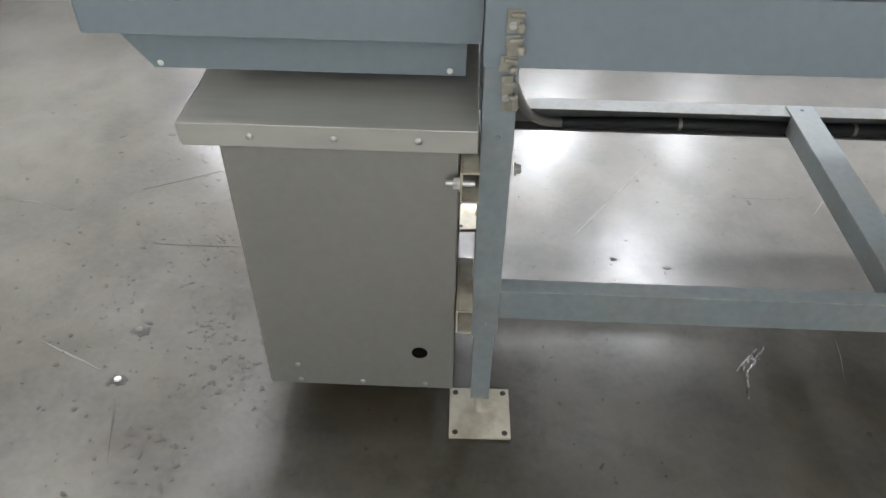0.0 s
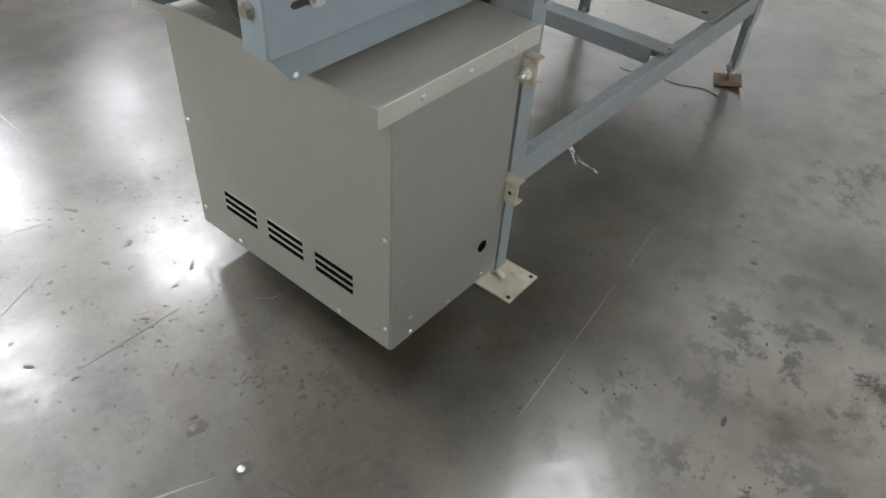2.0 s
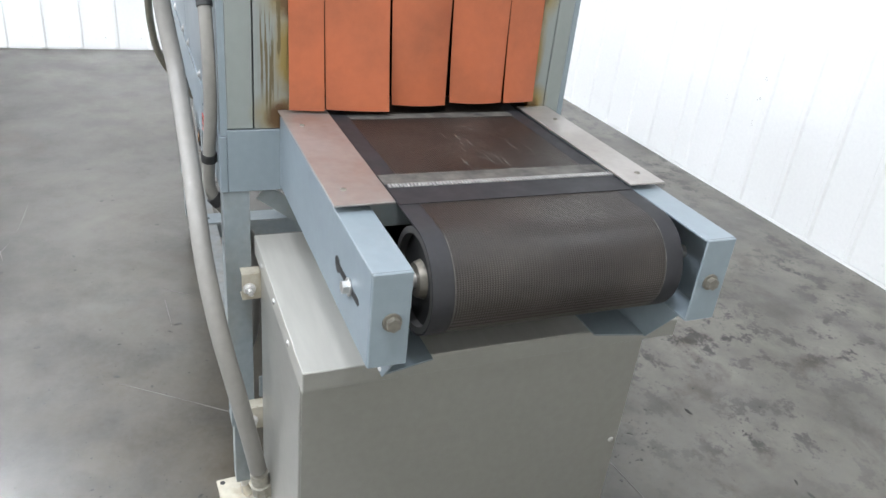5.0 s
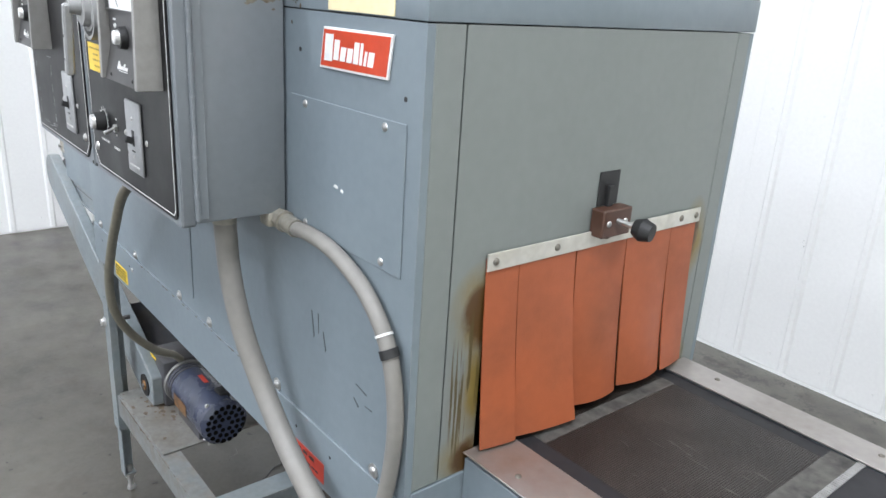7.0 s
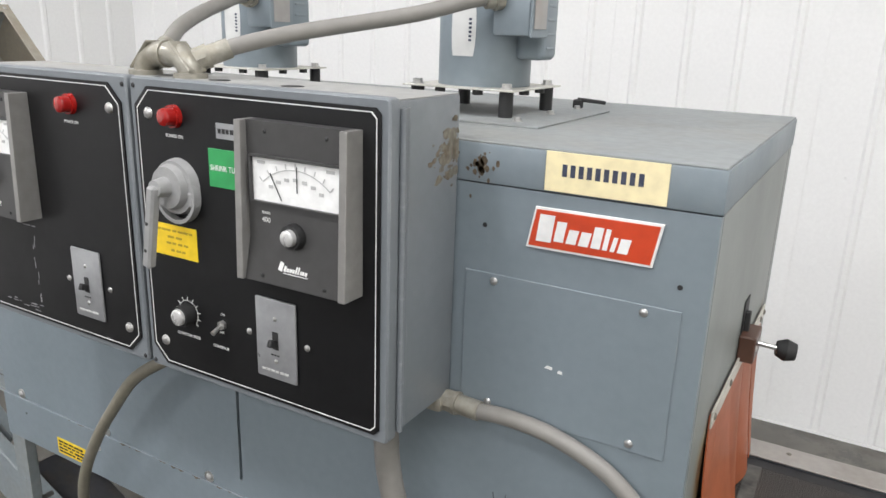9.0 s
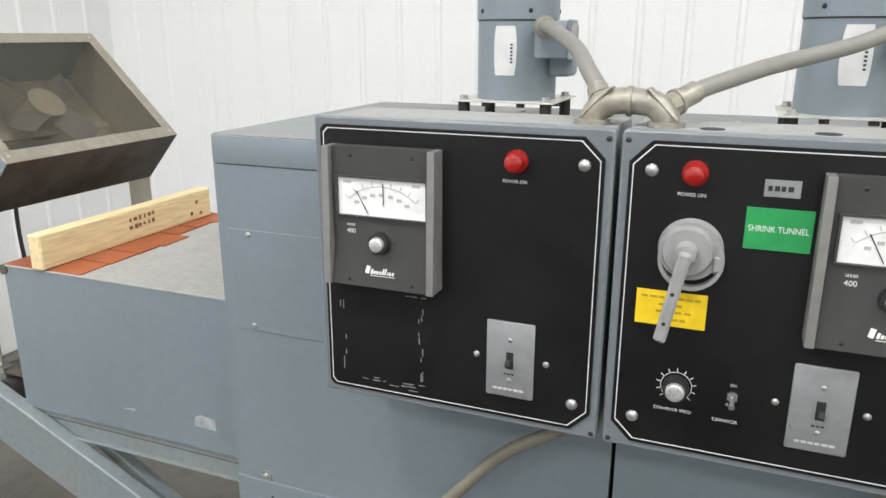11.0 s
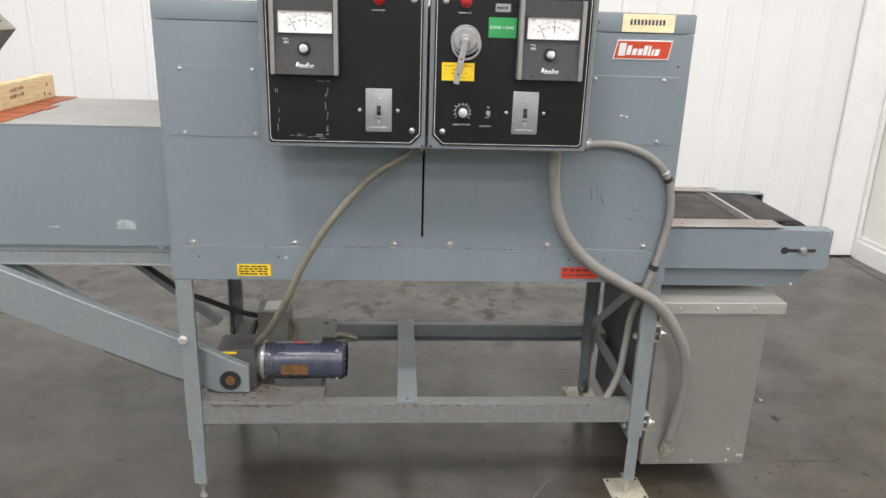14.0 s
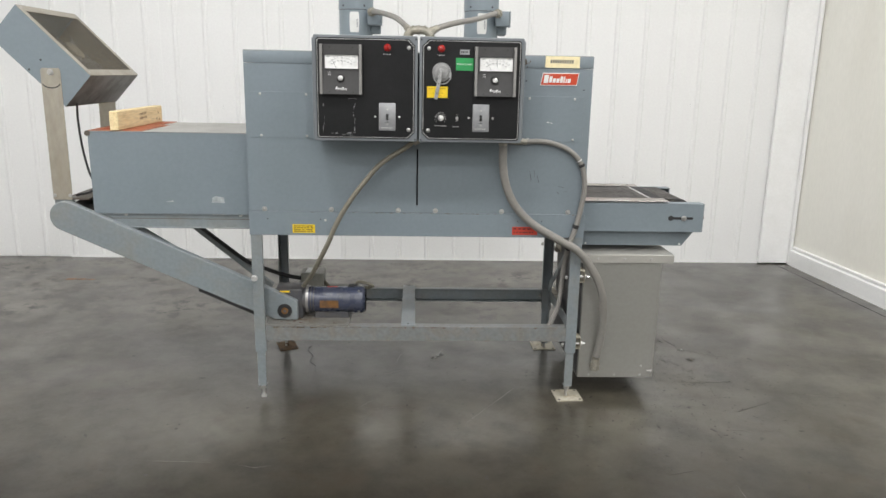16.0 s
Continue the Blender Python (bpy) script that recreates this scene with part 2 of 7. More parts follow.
def mesh_belt():
    """Open-weave belt cloth: a fine grid of threads with brown wear across it."""
    m = material("mesh_belt_cloth", (0.0135, 0.0090, 0.0066), rough=0.44, stain=0.5, stain_size=6, stain_colour=(0.030, 0.023, 0.018), grain=0.2, grain_size=90)
    n, link, b = nodes_of(m)
    co = n.new("ShaderNodeTexCoord")
    sep = n.new("ShaderNodeSeparateXYZ")
    link(co.outputs["Object"], sep.inputs[0])
    run = n.new("ShaderNodeMath")
    run.operation = "SUBTRACT"
    link(sep.outputs[0], run.inputs[0])
    link(sep.outputs[2], run.inputs[1])
    flat = n.new("ShaderNodeCombineXYZ")
    link(run.outputs[0], flat.inputs[0])
    link(sep.outputs[1], flat.inputs[1])
    waves = []
    for axis in ("X", "Y"):
        w = n.new("ShaderNodeTexWave")
        w.bands_direction = axis
        w.inputs["Scale"].default_value = 82
        link(flat.outputs[0], w.inputs["Vector"])
        waves.append(w.outputs["Fac"])

    def joined(op, p, q):
        x = n.new("ShaderNodeMath")
        x.operation = op
        for i, v in enumerate((p, q)):
            if hasattr(v, "links"):
                link(v, x.inputs[i])
            else:
                x.inputs[i].default_value = v
        return x.outputs[0]

    height = joined("MAXIMUM", *waves)
    # lint sits in the open cells, rubbed away in smears
    smear = n.new("ShaderNodeTexNoise")
    smear.inputs["Scale"].default_value, smear.inputs["Detail"].default_value, smear.inputs["Roughness"].default_value = 6, 6, 0.6
    link(flat.outputs[0], smear.inputs["Vector"])
    patch, cell = n.new("ShaderNodeMapRange"), n.new("ShaderNodeMapRange")
    for node, rows in ((patch, (0.46, 0.66, 0.10, 0.9)), (cell, (0.45, 0.75, 1.0, 0.0))):
        for i, x in enumerate(rows):
            node.inputs[i + 1].default_value = x
    link(smear.outputs[0], patch.inputs[0])
    link(height, cell.inputs[0])
    mix = n.new("ShaderNodeMix")
    mix.data_type = "RGBA"
    link(joined("MULTIPLY", patch.outputs[0], cell.outputs[0]), mix.inputs[0])
    link(b.inputs["Base Color"].links[0].from_socket, mix.inputs[6])
    mix.inputs[7].default_value = (0.085, 0.073, 0.062, 1)
    link(mix.outputs[2], b.inputs["Base Color"])
    bump = n.new("ShaderNodeBump")
    bump.inputs["Strength"].default_value, bump.inputs["Distance"].default_value = 0.5, 0.002
    link(height, bump.inputs["Height"])
    link(bump.outputs[0], b.inputs["Normal"])
    return m


def lumber_wood():
    m = material("pine", (0.78, 0.63, 0.36), rough=0.62, grain=0.14, grain_size=14, stain=0.5, stain_size=3, stain_colour=(0.60, 0.40, 0.18), stretch=(1.1, 16, 13), bump=0.1)
    return m


BLUE = (0.188, 0.224, 0.248)
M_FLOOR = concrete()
M_WALL = material("white_metal_siding", (0.86, 0.86, 0.85), rough=0.34, grain=0.02, stain=0.10, stain_size=0.9, stain_colour=(0.66, 0.65, 0.61))
M_CREAM = material("cream_wall_panel", (0.90, 0.885, 0.815), rough=0.45, grain=0.02, stain=0.22, stain_size=1.6, stain_colour=(0.66, 0.63, 0.52), stretch=(1, 1, 0.3))
M_TRIM = material("white_trim", (0.92, 0.92, 0.91), rough=0.35, grain=0.02, stain=0.2, stain_colour=(0.6, 0.58, 0.52))
M_CEIL = material("added_ceiling_white", (0.72, 0.72, 0.70), rough=0.7)
M_PAINT = material("blue_grey_enamel", BLUE, rough=0.40, grain=0.035, stain=0.28, stain_size=2.2, stain_colour=(0.135, 0.165, 0.175), bump=0.02)
M_DUSTY = material("dusty_enamel", (0.22, 0.235, 0.235), rough=0.6, grain=0.08, stain=0.5, stain_size=4, stain_colour=(0.27, 0.25, 0.21))
M_SCORCH = stained_paint((0.200, 0.217, 0.206))
M_LEG = material("worn_enamel", (0.200, 0.228, 0.240), rough=0.45, grain=0.08, stain=0.45, stain_size=7, stain_colour=(0.24, 0.215, 0.17), bump=0.05)
M_RUST = material("rusty_enamel", (0.175, 0.184, 0.182), rough=0.5, grain=0.12, stain=0.5, stain_size=16, stain_colour=(0.195, 0.145, 0.095), bump=0.08)
M_GRIMY = material("grimy_grey_enamel", (0.175, 0.172, 0.158), rough=0.55, grain=0.12, stain=0.65, stain_size=9, stain_colour=(0.115, 0.085, 0.055), bump=0.06)
M_GRIME = material("brown_grime", (0.115, 0.085, 0.055), rough=0.7, grain=0.3, grain_size=120, stain=0.6, stain_size=40)
# near-black that paints in the shade of openings and holes; also the floor joint
M_DARK = material("black_for_shade_and_joints", (0.006, 0.0055, 0.005), rough=0.9, spec=0.0)
M_BOX = material("silver_grey_enclosure_paint", (0.360, 0.356, 0.325), rough=0.36, metal=0.62, grain=0.03, stain=0.12, stain_size=1.6, bump=0.02)
# lit copy of the enclosure paint: the lid's brightness is put into its colour
M_BOXTOP = material("brushed_silver_lit_lid_paint", (0.47, 0.46, 0.42), rough=0.40, metal=0.48, grain=0.05, grain_size=40, stain=0.3, stain_size=2.5, stain_colour=(0.36, 0.345, 0.31), bump=0.02, stretch=(0.25, 2.2, 1))
M_CAB = material("grey_cabinet_paint", (0.166, 0.182, 0.195), rough=0.42, grain=0.03, stain=0.22, stain_size=5, bump=0.02)
M_CABTOP = material("dusty_cabinet_paint", (0.30, 0.30, 0.29), rough=0.6, stain=0.4, stain_size=9, stain_colour=(0.36, 0.33, 0.27))
M_BLACK = material("black_panel_overlay", (0.0055, 0.0055, 0.006), rough=0.44, grain=0.15, stain=0.6, stain_size=5, stain_colour=(0.012, 0.012, 0.0125), spec=0.32)
M_WHITE = material("white_ink", (0.75, 0.75, 0.73), rough=0.5, stain=0.2)
# print and black parts; flat pieces of it also paint the shade of holes
M_INK = material("black_ink", (0.02, 0.02, 0.02), rough=0.6)
M_METER = material("dark_grey_bezel", (0.048, 0.047, 0.046), rough=0.45, stain=0.3)
M_RAILM = material("brushed_bezel_rail", (0.27, 0.262, 0.25), rough=0.36, metal=0.4, stain=0.3)
M_SCALE = material("white_meter_scale", (0.82, 0.82, 0.80), rough=0.5, stain=0.1)
M_CHROME = material("turned_aluminium", (0.72, 0.715, 0.70), rough=0.30, metal=0.65, grain=0.1, grain_size=300)
M_DIRTY = material("grimy_hardware", (0.20, 0.185, 0.155), rough=0.45, metal=0.5, grain=0.2, grain_size=120, stain=0.5, stain_size=30, stain_colour=(0.09, 0.07, 0.045))
M_ZINC = material("zinc_hardware", (0.52, 0.515, 0.50), rough=0.35, metal=0.8, grain=0.15, grain_size=120, stain=0.25, stain_size=30, stain_colour=(0.28, 0.24, 0.17))
M_REDLENS = material("red_lamp_lens", (0.30, 0.010, 0.008), rough=0.15, coat=0.4, stain=0.2)
M_GREEN = material("green_label", (0.025, 0.30, 0.085), rough=0.4, stain=0.15)
M_YELLOW = material("yellow_label", (0.86, 0.60, 0.02), rough=0.45, stain=0.2)
M_PALE = material("pale_yellow_label", (0.80, 0.70, 0.43), rough=0.45, stain=0.2, stain_colour=(0.6, 0.5, 0.28))
M_REDSIGN = material("red_sign", (0.52, 0.055, 0.018), rough=0.35, stain=0.15)
M_REDLABEL = material("red_label", (0.52, 0.050, 0.028), rough=0.5, stain=0.3)
M_PLATE = material("grey_switch_plate", (0.32, 0.325, 0.33), rough=0.35, metal=0.35, stain=0.2, stain_size=20)
M_HANDLE = material("cast_grey_handle", (0.30, 0.30, 0.295), rough=0.5, stain=0.3, stain_size=25, bump=0.1)
M_ORANGE = material("orange_silicone_curtain", (0.335, 0.086, 0.030), rough=0.50, grain=0.04, stain=0.75, stain_size=6, stain_colour=(0.195, 0.060, 0.024), bump=0.08, bump_size=300)
M_STRIP = material("aluminium_strip", (0.60, 0.585, 0.53), rough=0.42, metal=0.45, stain=0.4, stain_size=18, stain_colour=(0.42, 0.38, 0.28))
M_COVER = material("scorched_steel_cover", (0.36, 0.345, 0.33), rough=0.33, metal=0.6, grain=0.05, stain=0.95, stain_size=4, stain_colour=(0.30, 0.205, 0.155))
M_DULL = material("dull_steel_plate", (0.37, 0.345, 0.32), rough=0.38, metal=0.55, grain=0.06, stain=0.5, stain_size=8, stain_colour=(0.25, 0.22, 0.19))
M_BELT = mesh_belt()
M_BELTEDGE = material("belt_edge_cloth", (0.016, 0.0155, 0.018), rough=0.6, grain=0.15, grain_size=200, stain=0.3, stain_size=25)
M_BELTBAND = material("belt_seam_band", (0.095, 0.09, 0.08), rough=0.6, grain=0.3, grain_size=60, stain=0.95, stain_size=24, stain_colour=(0.022, 0.021, 0.022))
M_LACE = material("belt_lacing", (0.30, 0.295, 0.285), rough=0.4, metal=0.3, grain=0.2)
M_ROLLER = material("steel_roller", (0.16, 0.155, 0.15), rough=0.45, metal=0.7, stain=0.4)
M_CONDUIT = material("grey_flexible_conduit", (0.215, 0.205, 0.188), rough=0.5, grain=0.05, stain=0.3, stain_size=10, stain_colour=(0.20, 0.185, 0.155))
M_CABLE = material("olive_rubber_cable", (0.19, 0.175, 0.135), rough=0.55, stain=0.3, stain_size=12)
M_RUBBER = material("black_rubber", (0.018, 0.018, 0.018), rough=0.6)
M_CAST = material("cast_fitting", (0.31, 0.295, 0.25), rough=0.45, metal=0.4, grain=0.15, grain_size=90, stain=0.5, stain_size=40, stain_colour=(0.26, 0.22, 0.15), bump=0.2)
M_NAVY = material("navy_motor_paint", (0.048, 0.057, 0.092), rough=0.26, stain=0.35, stain_size=12, stain_colour=(0.07, 0.065, 0.06), bump=0.03)
M_GEAR = material("dark_gearbox_paint", (0.058, 0.058, 0.064), rough=0.5, stain=0.5, stain_size=14, stain_colour=(0.11, 0.09, 0.06), bump=0.1)
M_TAG = material("worn_brass_tag", (0.23, 0.115, 0.040), rough=0.45, metal=0.3, stain=0.9, stain_size=28, stain_colour=(0.07, 0.05, 0.045))
M_BAREST = material("bare_steel", (0.40, 0.37, 0.31), rough=0.45, metal=0.55, grain=0.08, stain=0.5, stain_size=6, stain_colour=(0.28, 0.23, 0.16), stretch=(1, 1, 0.4))
M_PALEDUST = material("pale_dusty_sheet", (0.33, 0.325, 0.305), rough=0.6, grain=0.08, stain=0.5, stain_size=5, stain_colour=(0.26, 0.245, 0.215))
M_RUSTY = material("oily_rusty_plate", (0.095, 0.080, 0.062), rough=0.5, stain=0.7, stain_size=8, stain_colour=(0.06, 0.042, 0.028))
M_FOOT = material("rusted_foot_plate", (0.150, 0.098, 0.060), rough=0.75, grain=0.2, stain=0.8, stain_size=24, stain_colour=(0.07, 0.042, 0.025), spec=0.2, bump=0.1)
M_OILY = material("oil_stained_sheet", (0.105, 0.098, 0.088), rough=0.42, metal=0.2, stain=0.95, stain_size=7, stain_colour=(0.030, 0.022, 0.015))
M_PAD = material("ivory_base_plate", (0.46, 0.43, 0.35), rough=0.5, metal=0.2, stain=0.6, stain_size=22, stain_colour=(0.25, 0.19, 0.11), bump=0.1)
M_MESHSCR = material("guard_screen", (0.22, 0.205, 0.175), rough=0.6, metal=0.4, stain=0.5)
M_FANIN = material("dusty_fan_interior", (0.23, 0.195, 0.135), rough=0.8, stain=0.6, stain_size=8, stain_colour=(0.24, 0.205, 0.145))
M_PINE = lumber_wood()
M_TAGW = material("aluminium_name_plate", (0.68, 0.68, 0.66), rough=0.4, metal=0.3, stain=0.3, stain_size=30)
M_BROWN = material("brown_bakelite", (0.075, 0.035, 0.022), rough=0.4, stain=0.3)
M_FAINT = material("faded_print", (0.45, 0.30, 0.02), rough=0.5, stain=0.3)
M_GHOST = material("ghost_of_a_sticker", (0.40, 0.42, 0.43), rough=0.55, grain=0.25, grain_size=90, stain=0.7, stain_size=45, stain_colour=(0.22, 0.25, 0.27))
M_PRINT = material("grey_print", (0.46, 0.46, 0.45), rough=0.5)
M_SCRATCH = material("dull_scratch", (0.075, 0.085, 0.092), rough=0.6, stain=0.3, stain_size=50)
M_JBOX = material("olive_grey_box_paint", (0.235, 0.23, 0.20), rough=0.5, stain=0.4, stain_size=14, bump=0.05)
M_FILM = material("clear_plastic_scrap", (0.80, 0.80, 0.78), rough=0.10, transmission=0.88, stain=0.2)
M_PRIMER = material("worn_to_primer", (0.165, 0.150, 0.120), rough=0.7, grain=0.3, grain_size=120, stain=1.0, stain_size=45, stain_colour=(0.075, 0.048, 0.020))
M_SCUFFW = material("grey_wall_scuffs", (0.60, 0.60, 0.59), rough=0.5, stain=0.7, stain_size=60, stain_colour=(0.40, 0.40, 0.39))
M_TAPE = material("faded_orange_tape", (0.20, 0.085, 0.025), rough=0.6, stain=0.85, stain_size=30, stain_colour=(0.09, 0.07, 0.05))
M_SPOT = material("old_floor_marks", (0.022, 0.019, 0.016), rough=0.55, stain=0.5, stain_size=60)
M_SCUFF = material("pale_floor_scuffs", (0.125, 0.118, 0.105), rough=0.5, stain=0.4, stain_size=40)


worn_edges(M_PAINT, (0.34, 0.345, 0.33), 0.002, 0.6)
worn_edges(M_CAB, (0.36, 0.365, 0.36), 0.0025, 0.6)
worn_edges(M_LEG, (0.40, 0.385, 0.34), 0.0035, 0.85)
worn_edges(M_RUST, (0.17, 0.105, 0.055), 0.006, 0.9)
worn_edges(M_PAD, (0.12, 0.085, 0.05), 0.003, 0.8)


# ---------------------------------------------------------------- mesh helpers
def box(x0, x1, y0, y1, z0, z1, bevel=0.0015, bm=None, segments=1):
    bm = bm or bmesh.new()
    m = Matrix.Translation(((x0 + x1) / 2, (y0 + y1) / 2, (z0 + z1) / 2)) @ Matrix.Diagonal((x1 - x0, y1 - y0, z1 - z0, 1))
    made = bmesh.ops.create_cube(bm, size=1, matrix=m)["verts"]
    if bevel:
        edges = list({e for v in made for e in v.link_edges})
        bmesh.ops.bevel(bm, geom=edges, offset=bevel, segments=segments, affect="EDGES", profile=0.5)
    return bm


def tilted_box(size, m, bevel=0.0015, bm=None):
    """A box of that size, centred, at the pose m."""
    bm = bm or bmesh.new()
    made = bmesh.ops.create_cube(bm, size=1, matrix=m @ Matrix.Diagonal((*size, 1)))["verts"]
    if bevel:
        bmesh.ops.bevel(bm, geom=list({e for v in made for e in v.link_edges}), offset=bevel, segments=1, affect="EDGES", profile=0.5)
    return bm


def prism(points, axis, a0, a1, bevel=0.0, bm=None):
    """A polygon drawn in the two other axes, in their order, and drawn out along the axis."""
    bm = bm or bmesh.new()

    def place(p, a):
        return {"x": (a, p[0], p[1]), "y": (p[0], a, p[1]), "z": (p[0], p[1], a)}[axis]

    low, high = [bm.verts.new(place(p, a0)) for p in points], [bm.verts.new(place(p, a1)) for p in points]
    n = len(points)
    faces = [bm.faces.new(low), bm.faces.new(high[::-1])]
    faces += [bm.faces.new((low[i], high[i], high[(i + 1) % n], low[(i + 1) % n])) for i in range(n)]
    bmesh.ops.recalc_face_normals(bm, faces=faces)
    if bevel:
        bmesh.ops.bevel(bm, geom=list({e for v in low + high for e in v.link_edges}), offset=bevel, segments=1, affect="EDGES", profile=0.5)
    return bm


def cyl(p0, p1, r, r2=None, seg=20, bm=None):
    bm = bm or bmesh.new()
    p0, p1 = Vector(p0), Vector(p1)
    turn = (p1 - p0).to_track_quat("Z", "Y").to_matrix().to_4x4()
    bmesh.ops.create_cone(bm, cap_ends=True, segments=seg, radius1=r, radius2=r if r2 is None else r2, depth=(p1 - p0).length,
                          matrix=Matrix.Translation((p0 + p1) / 2) @ turn)
    return bm


def dome(p, axis, r, h, seg=12, rings=4, bm=None):
    """A rounded head that stands on p and rises along the axis."""
    bm = bm or bmesh.new()
    turn = Vector(axis).to_track_quat("Z", "Y").to_matrix().to_4x4()
    m = Matrix.Translation(p) @ turn
    loops = []
    for k in range(rings):
        a = math.pi / 2 * k / rings
        loops.append([bm.verts.new(m @ Vector((r * math.cos(a) * math.cos(2 * math.pi * i / seg), r * math.cos(a) * math.sin(2 * math.pi * i / seg), h * math.sin(a)))) for i in range(seg)])
    top = bm.verts.new(m @ Vector((0, 0, h)))
    for a, c in zip(loops, loops[1:]):
        for i in range(seg):
            bm.faces.new((a[i], a[(i + 1) % seg], c[(i + 1) % seg], c[i]))
    for i in range(seg):
        bm.faces.new((loops[-1][i], loops[-1][(i + 1) % seg], top))
    bm.faces.new(loops[0][::-1])
    return bm


def smooth_path(points, steps=8):
    pts = [Vector(p) for p in points]
    pts = [pts[0] * 2 - pts[1], *pts, pts[-1] * 2 - pts[-2]]
    out = []
    for a, b, c, d in zip(pts, pts[1:], pts[2:], pts[3:]):
        for k in range(steps):
            t = k / steps
            out.append(0.5 * ((2 * b) + (c - a) * t + (2 * a - 5 * b + 4 * c - d) * t * t + (3 * b - a - 3 * c + d) * t ** 3))
    return out + [pts[-2]]


def tube(points, r, seg=14, steps=8, bm=None):
    bm = bm or bmesh.new()
    path = smooth_path(points, steps)
    up, rings = Vector((0.31, 0.52, 0.79)), []
    for i, p in enumerate(path):
        way = (path[min(i + 1, len(path) - 1)] - path[max(i - 1, 0)]).normalized()
        side = way.cross(up).normalized()
        up = side.cross(way).normalized()
        rings.append([bm.verts.new(p + r * (math.cos(2 * math.pi * k / seg) * side + math.sin(2 * math.pi * k / seg) * up)) for k in range(seg)])
    for a, c in zip(rings, rings[1:]):
        for k in range(seg):
            bm.faces.new((a[k], a[(k + 1) % seg], c[(k + 1) % seg], c[k]))
    bm.faces.new(rings[0][::-1]), bm.faces.new(rings[-1])
    bmesh.ops.recalc_face_normals(bm, faces=bm.faces[:])
    return bm


def ring(p, axis, r_in, r_out, h, seg=28, bm=None):
    """A flat ring that stands on p and rises along the axis."""
    bm = bm or bmesh.new()
    m = Matrix.Translation(p) @ Vector(axis).to_track_quat("Z", "Y").to_matrix().to_4x4()
    rows = []
    for r, z in ((r_in, 0), (r_out, 0), (r_out, h), (r_in, h)):
        rows.append([bm.verts.new(m @ Vector((r * math.cos(2 * math.pi * i / seg), r * math.sin(2 * math.pi * i / seg), z))) for i in range(seg)])
    for a, c in zip(rows, rows[1:] + rows[:1]):
        for i in range(seg):
            bm.faces.new((a[i], a[(i + 1) % seg], c[(i + 1) % seg], c[i]))
    bmesh.ops.recalc_face_normals(bm, faces=bm.faces[:])
    return bm


def ribbon(profile, y0, y1, thick, bm=None, closed=False):
    """A strip of that thickness along a line in x and z, from y0 to y1."""
    bm = bm or bmesh.new()
    pts = [Vector((x, 0, z)) for x, z in profile]
    n, rows = len(pts), []
    for i, p in enumerate(pts):
        a, b = (pts[i - 1], pts[(i + 1) % n]) if closed else (pts[max(i - 1, 0)], pts[min(i + 1, n - 1)])
        way = (b - a).normalized()
        nor = Vector((-way.z, 0, way.x))
        rows.append([bm.verts.new((q.x, y, q.z)) for q, y in ((p, y0), (p, y1), (p - nor * thick, y1), (p - nor * thick, y0))])
    for i in range(n if closed else n - 1):
        a, b = rows[i], rows[(i + 1) % n]
        for k in range(4):
            bm.faces.new((a[k], a[(k + 1) % 4], b[(k + 1) % 4], b[k]))
    if not closed:
        bm.faces.new(rows[0]), bm.faces.new(rows[-1][::-1])
    bmesh.ops.recalc_face_normals(bm, faces=bm.faces[:])
    return bm


def world_of(ob):
    m = ob.matrix_parent_inverse @ ob.matrix_basis
    return world_of(ob.parent) @ m if ob.parent else ob.matrix_basis


def mesh_of(name, bm, mat):
    me = bpy.data.meshes.new(name)
    for f in bm.faces:
        f.smooth = True
    bm.to_mesh(me)
    bm.free()
    me.set_sharp_from_angle(angle=radians(32))
    me.materials.append(mat)
    return me


def under(ob, parent):
    ob.parent = parent
    ob.matrix_parent_inverse = world_of(parent).inverted()
    return ob


def part(name, bm, mat, parent, label=""):
    """Links a bmesh, built in the world's metres, as one mesh under a thing or a part."""
    ob = under(new(name, mesh_of(name, bm, mat)), parent)
    return tagged(ob, label=label)


def thing(name, at, label, category, group=""):
    ob = new(name)
    ob.empty_display_size = 0.1
    ob.location = at
    ob.matrix_basis = Matrix.Translation(at)
    return tagged(ob, label=label, category=category, group=group)


def single(name, bm, mat, label, category, group="", kind=""):
    return tagged(new(name, mesh_of(name, bm, mat)), label=label, category=category, group=group, kind=kind)


SHARED = {}


def fastener(parent, place, axis, r=0.007, name="screw", mat=None, kind="pan"):
    """A screw or bolt head, with its slot or washer, that stands on a surface; alike ones share a mesh."""
    mat = mat or M_ZINC
    key = (name, round(r, 4), mat.name, kind)
    if key not in SHARED:
        if kind == "hex":
            bm = cyl((0, 0, 0), (0, 0, r * 0.25), r * 1.35, seg=16)
            cyl((0, 0, r * 0.25), (0, 0, r * 1.1), r, seg=6, bm=bm)
        elif kind == "washer":
            bm = cyl((0, 0, 0), (0, 0, r * 0.18), r, seg=16)
            dome((0, 0, r * 0.18), (0, 0, 1), r * 0.62, r * 0.4, seg=12, rings=3, bm=bm)
        else:
            bm = dome((0, 0, 0), (0, 0, 1), r, r * 0.55, seg=12, rings=3)
        SHARED[key] = mesh_of(name, bm, mat)
    ob = under(new(name, SHARED[key]), parent)
    ob.matrix_basis = Matrix.Translation(place) @ Vector(axis).to_track_quat("Z", "Y").to_matrix().to_4x4()
    return ob


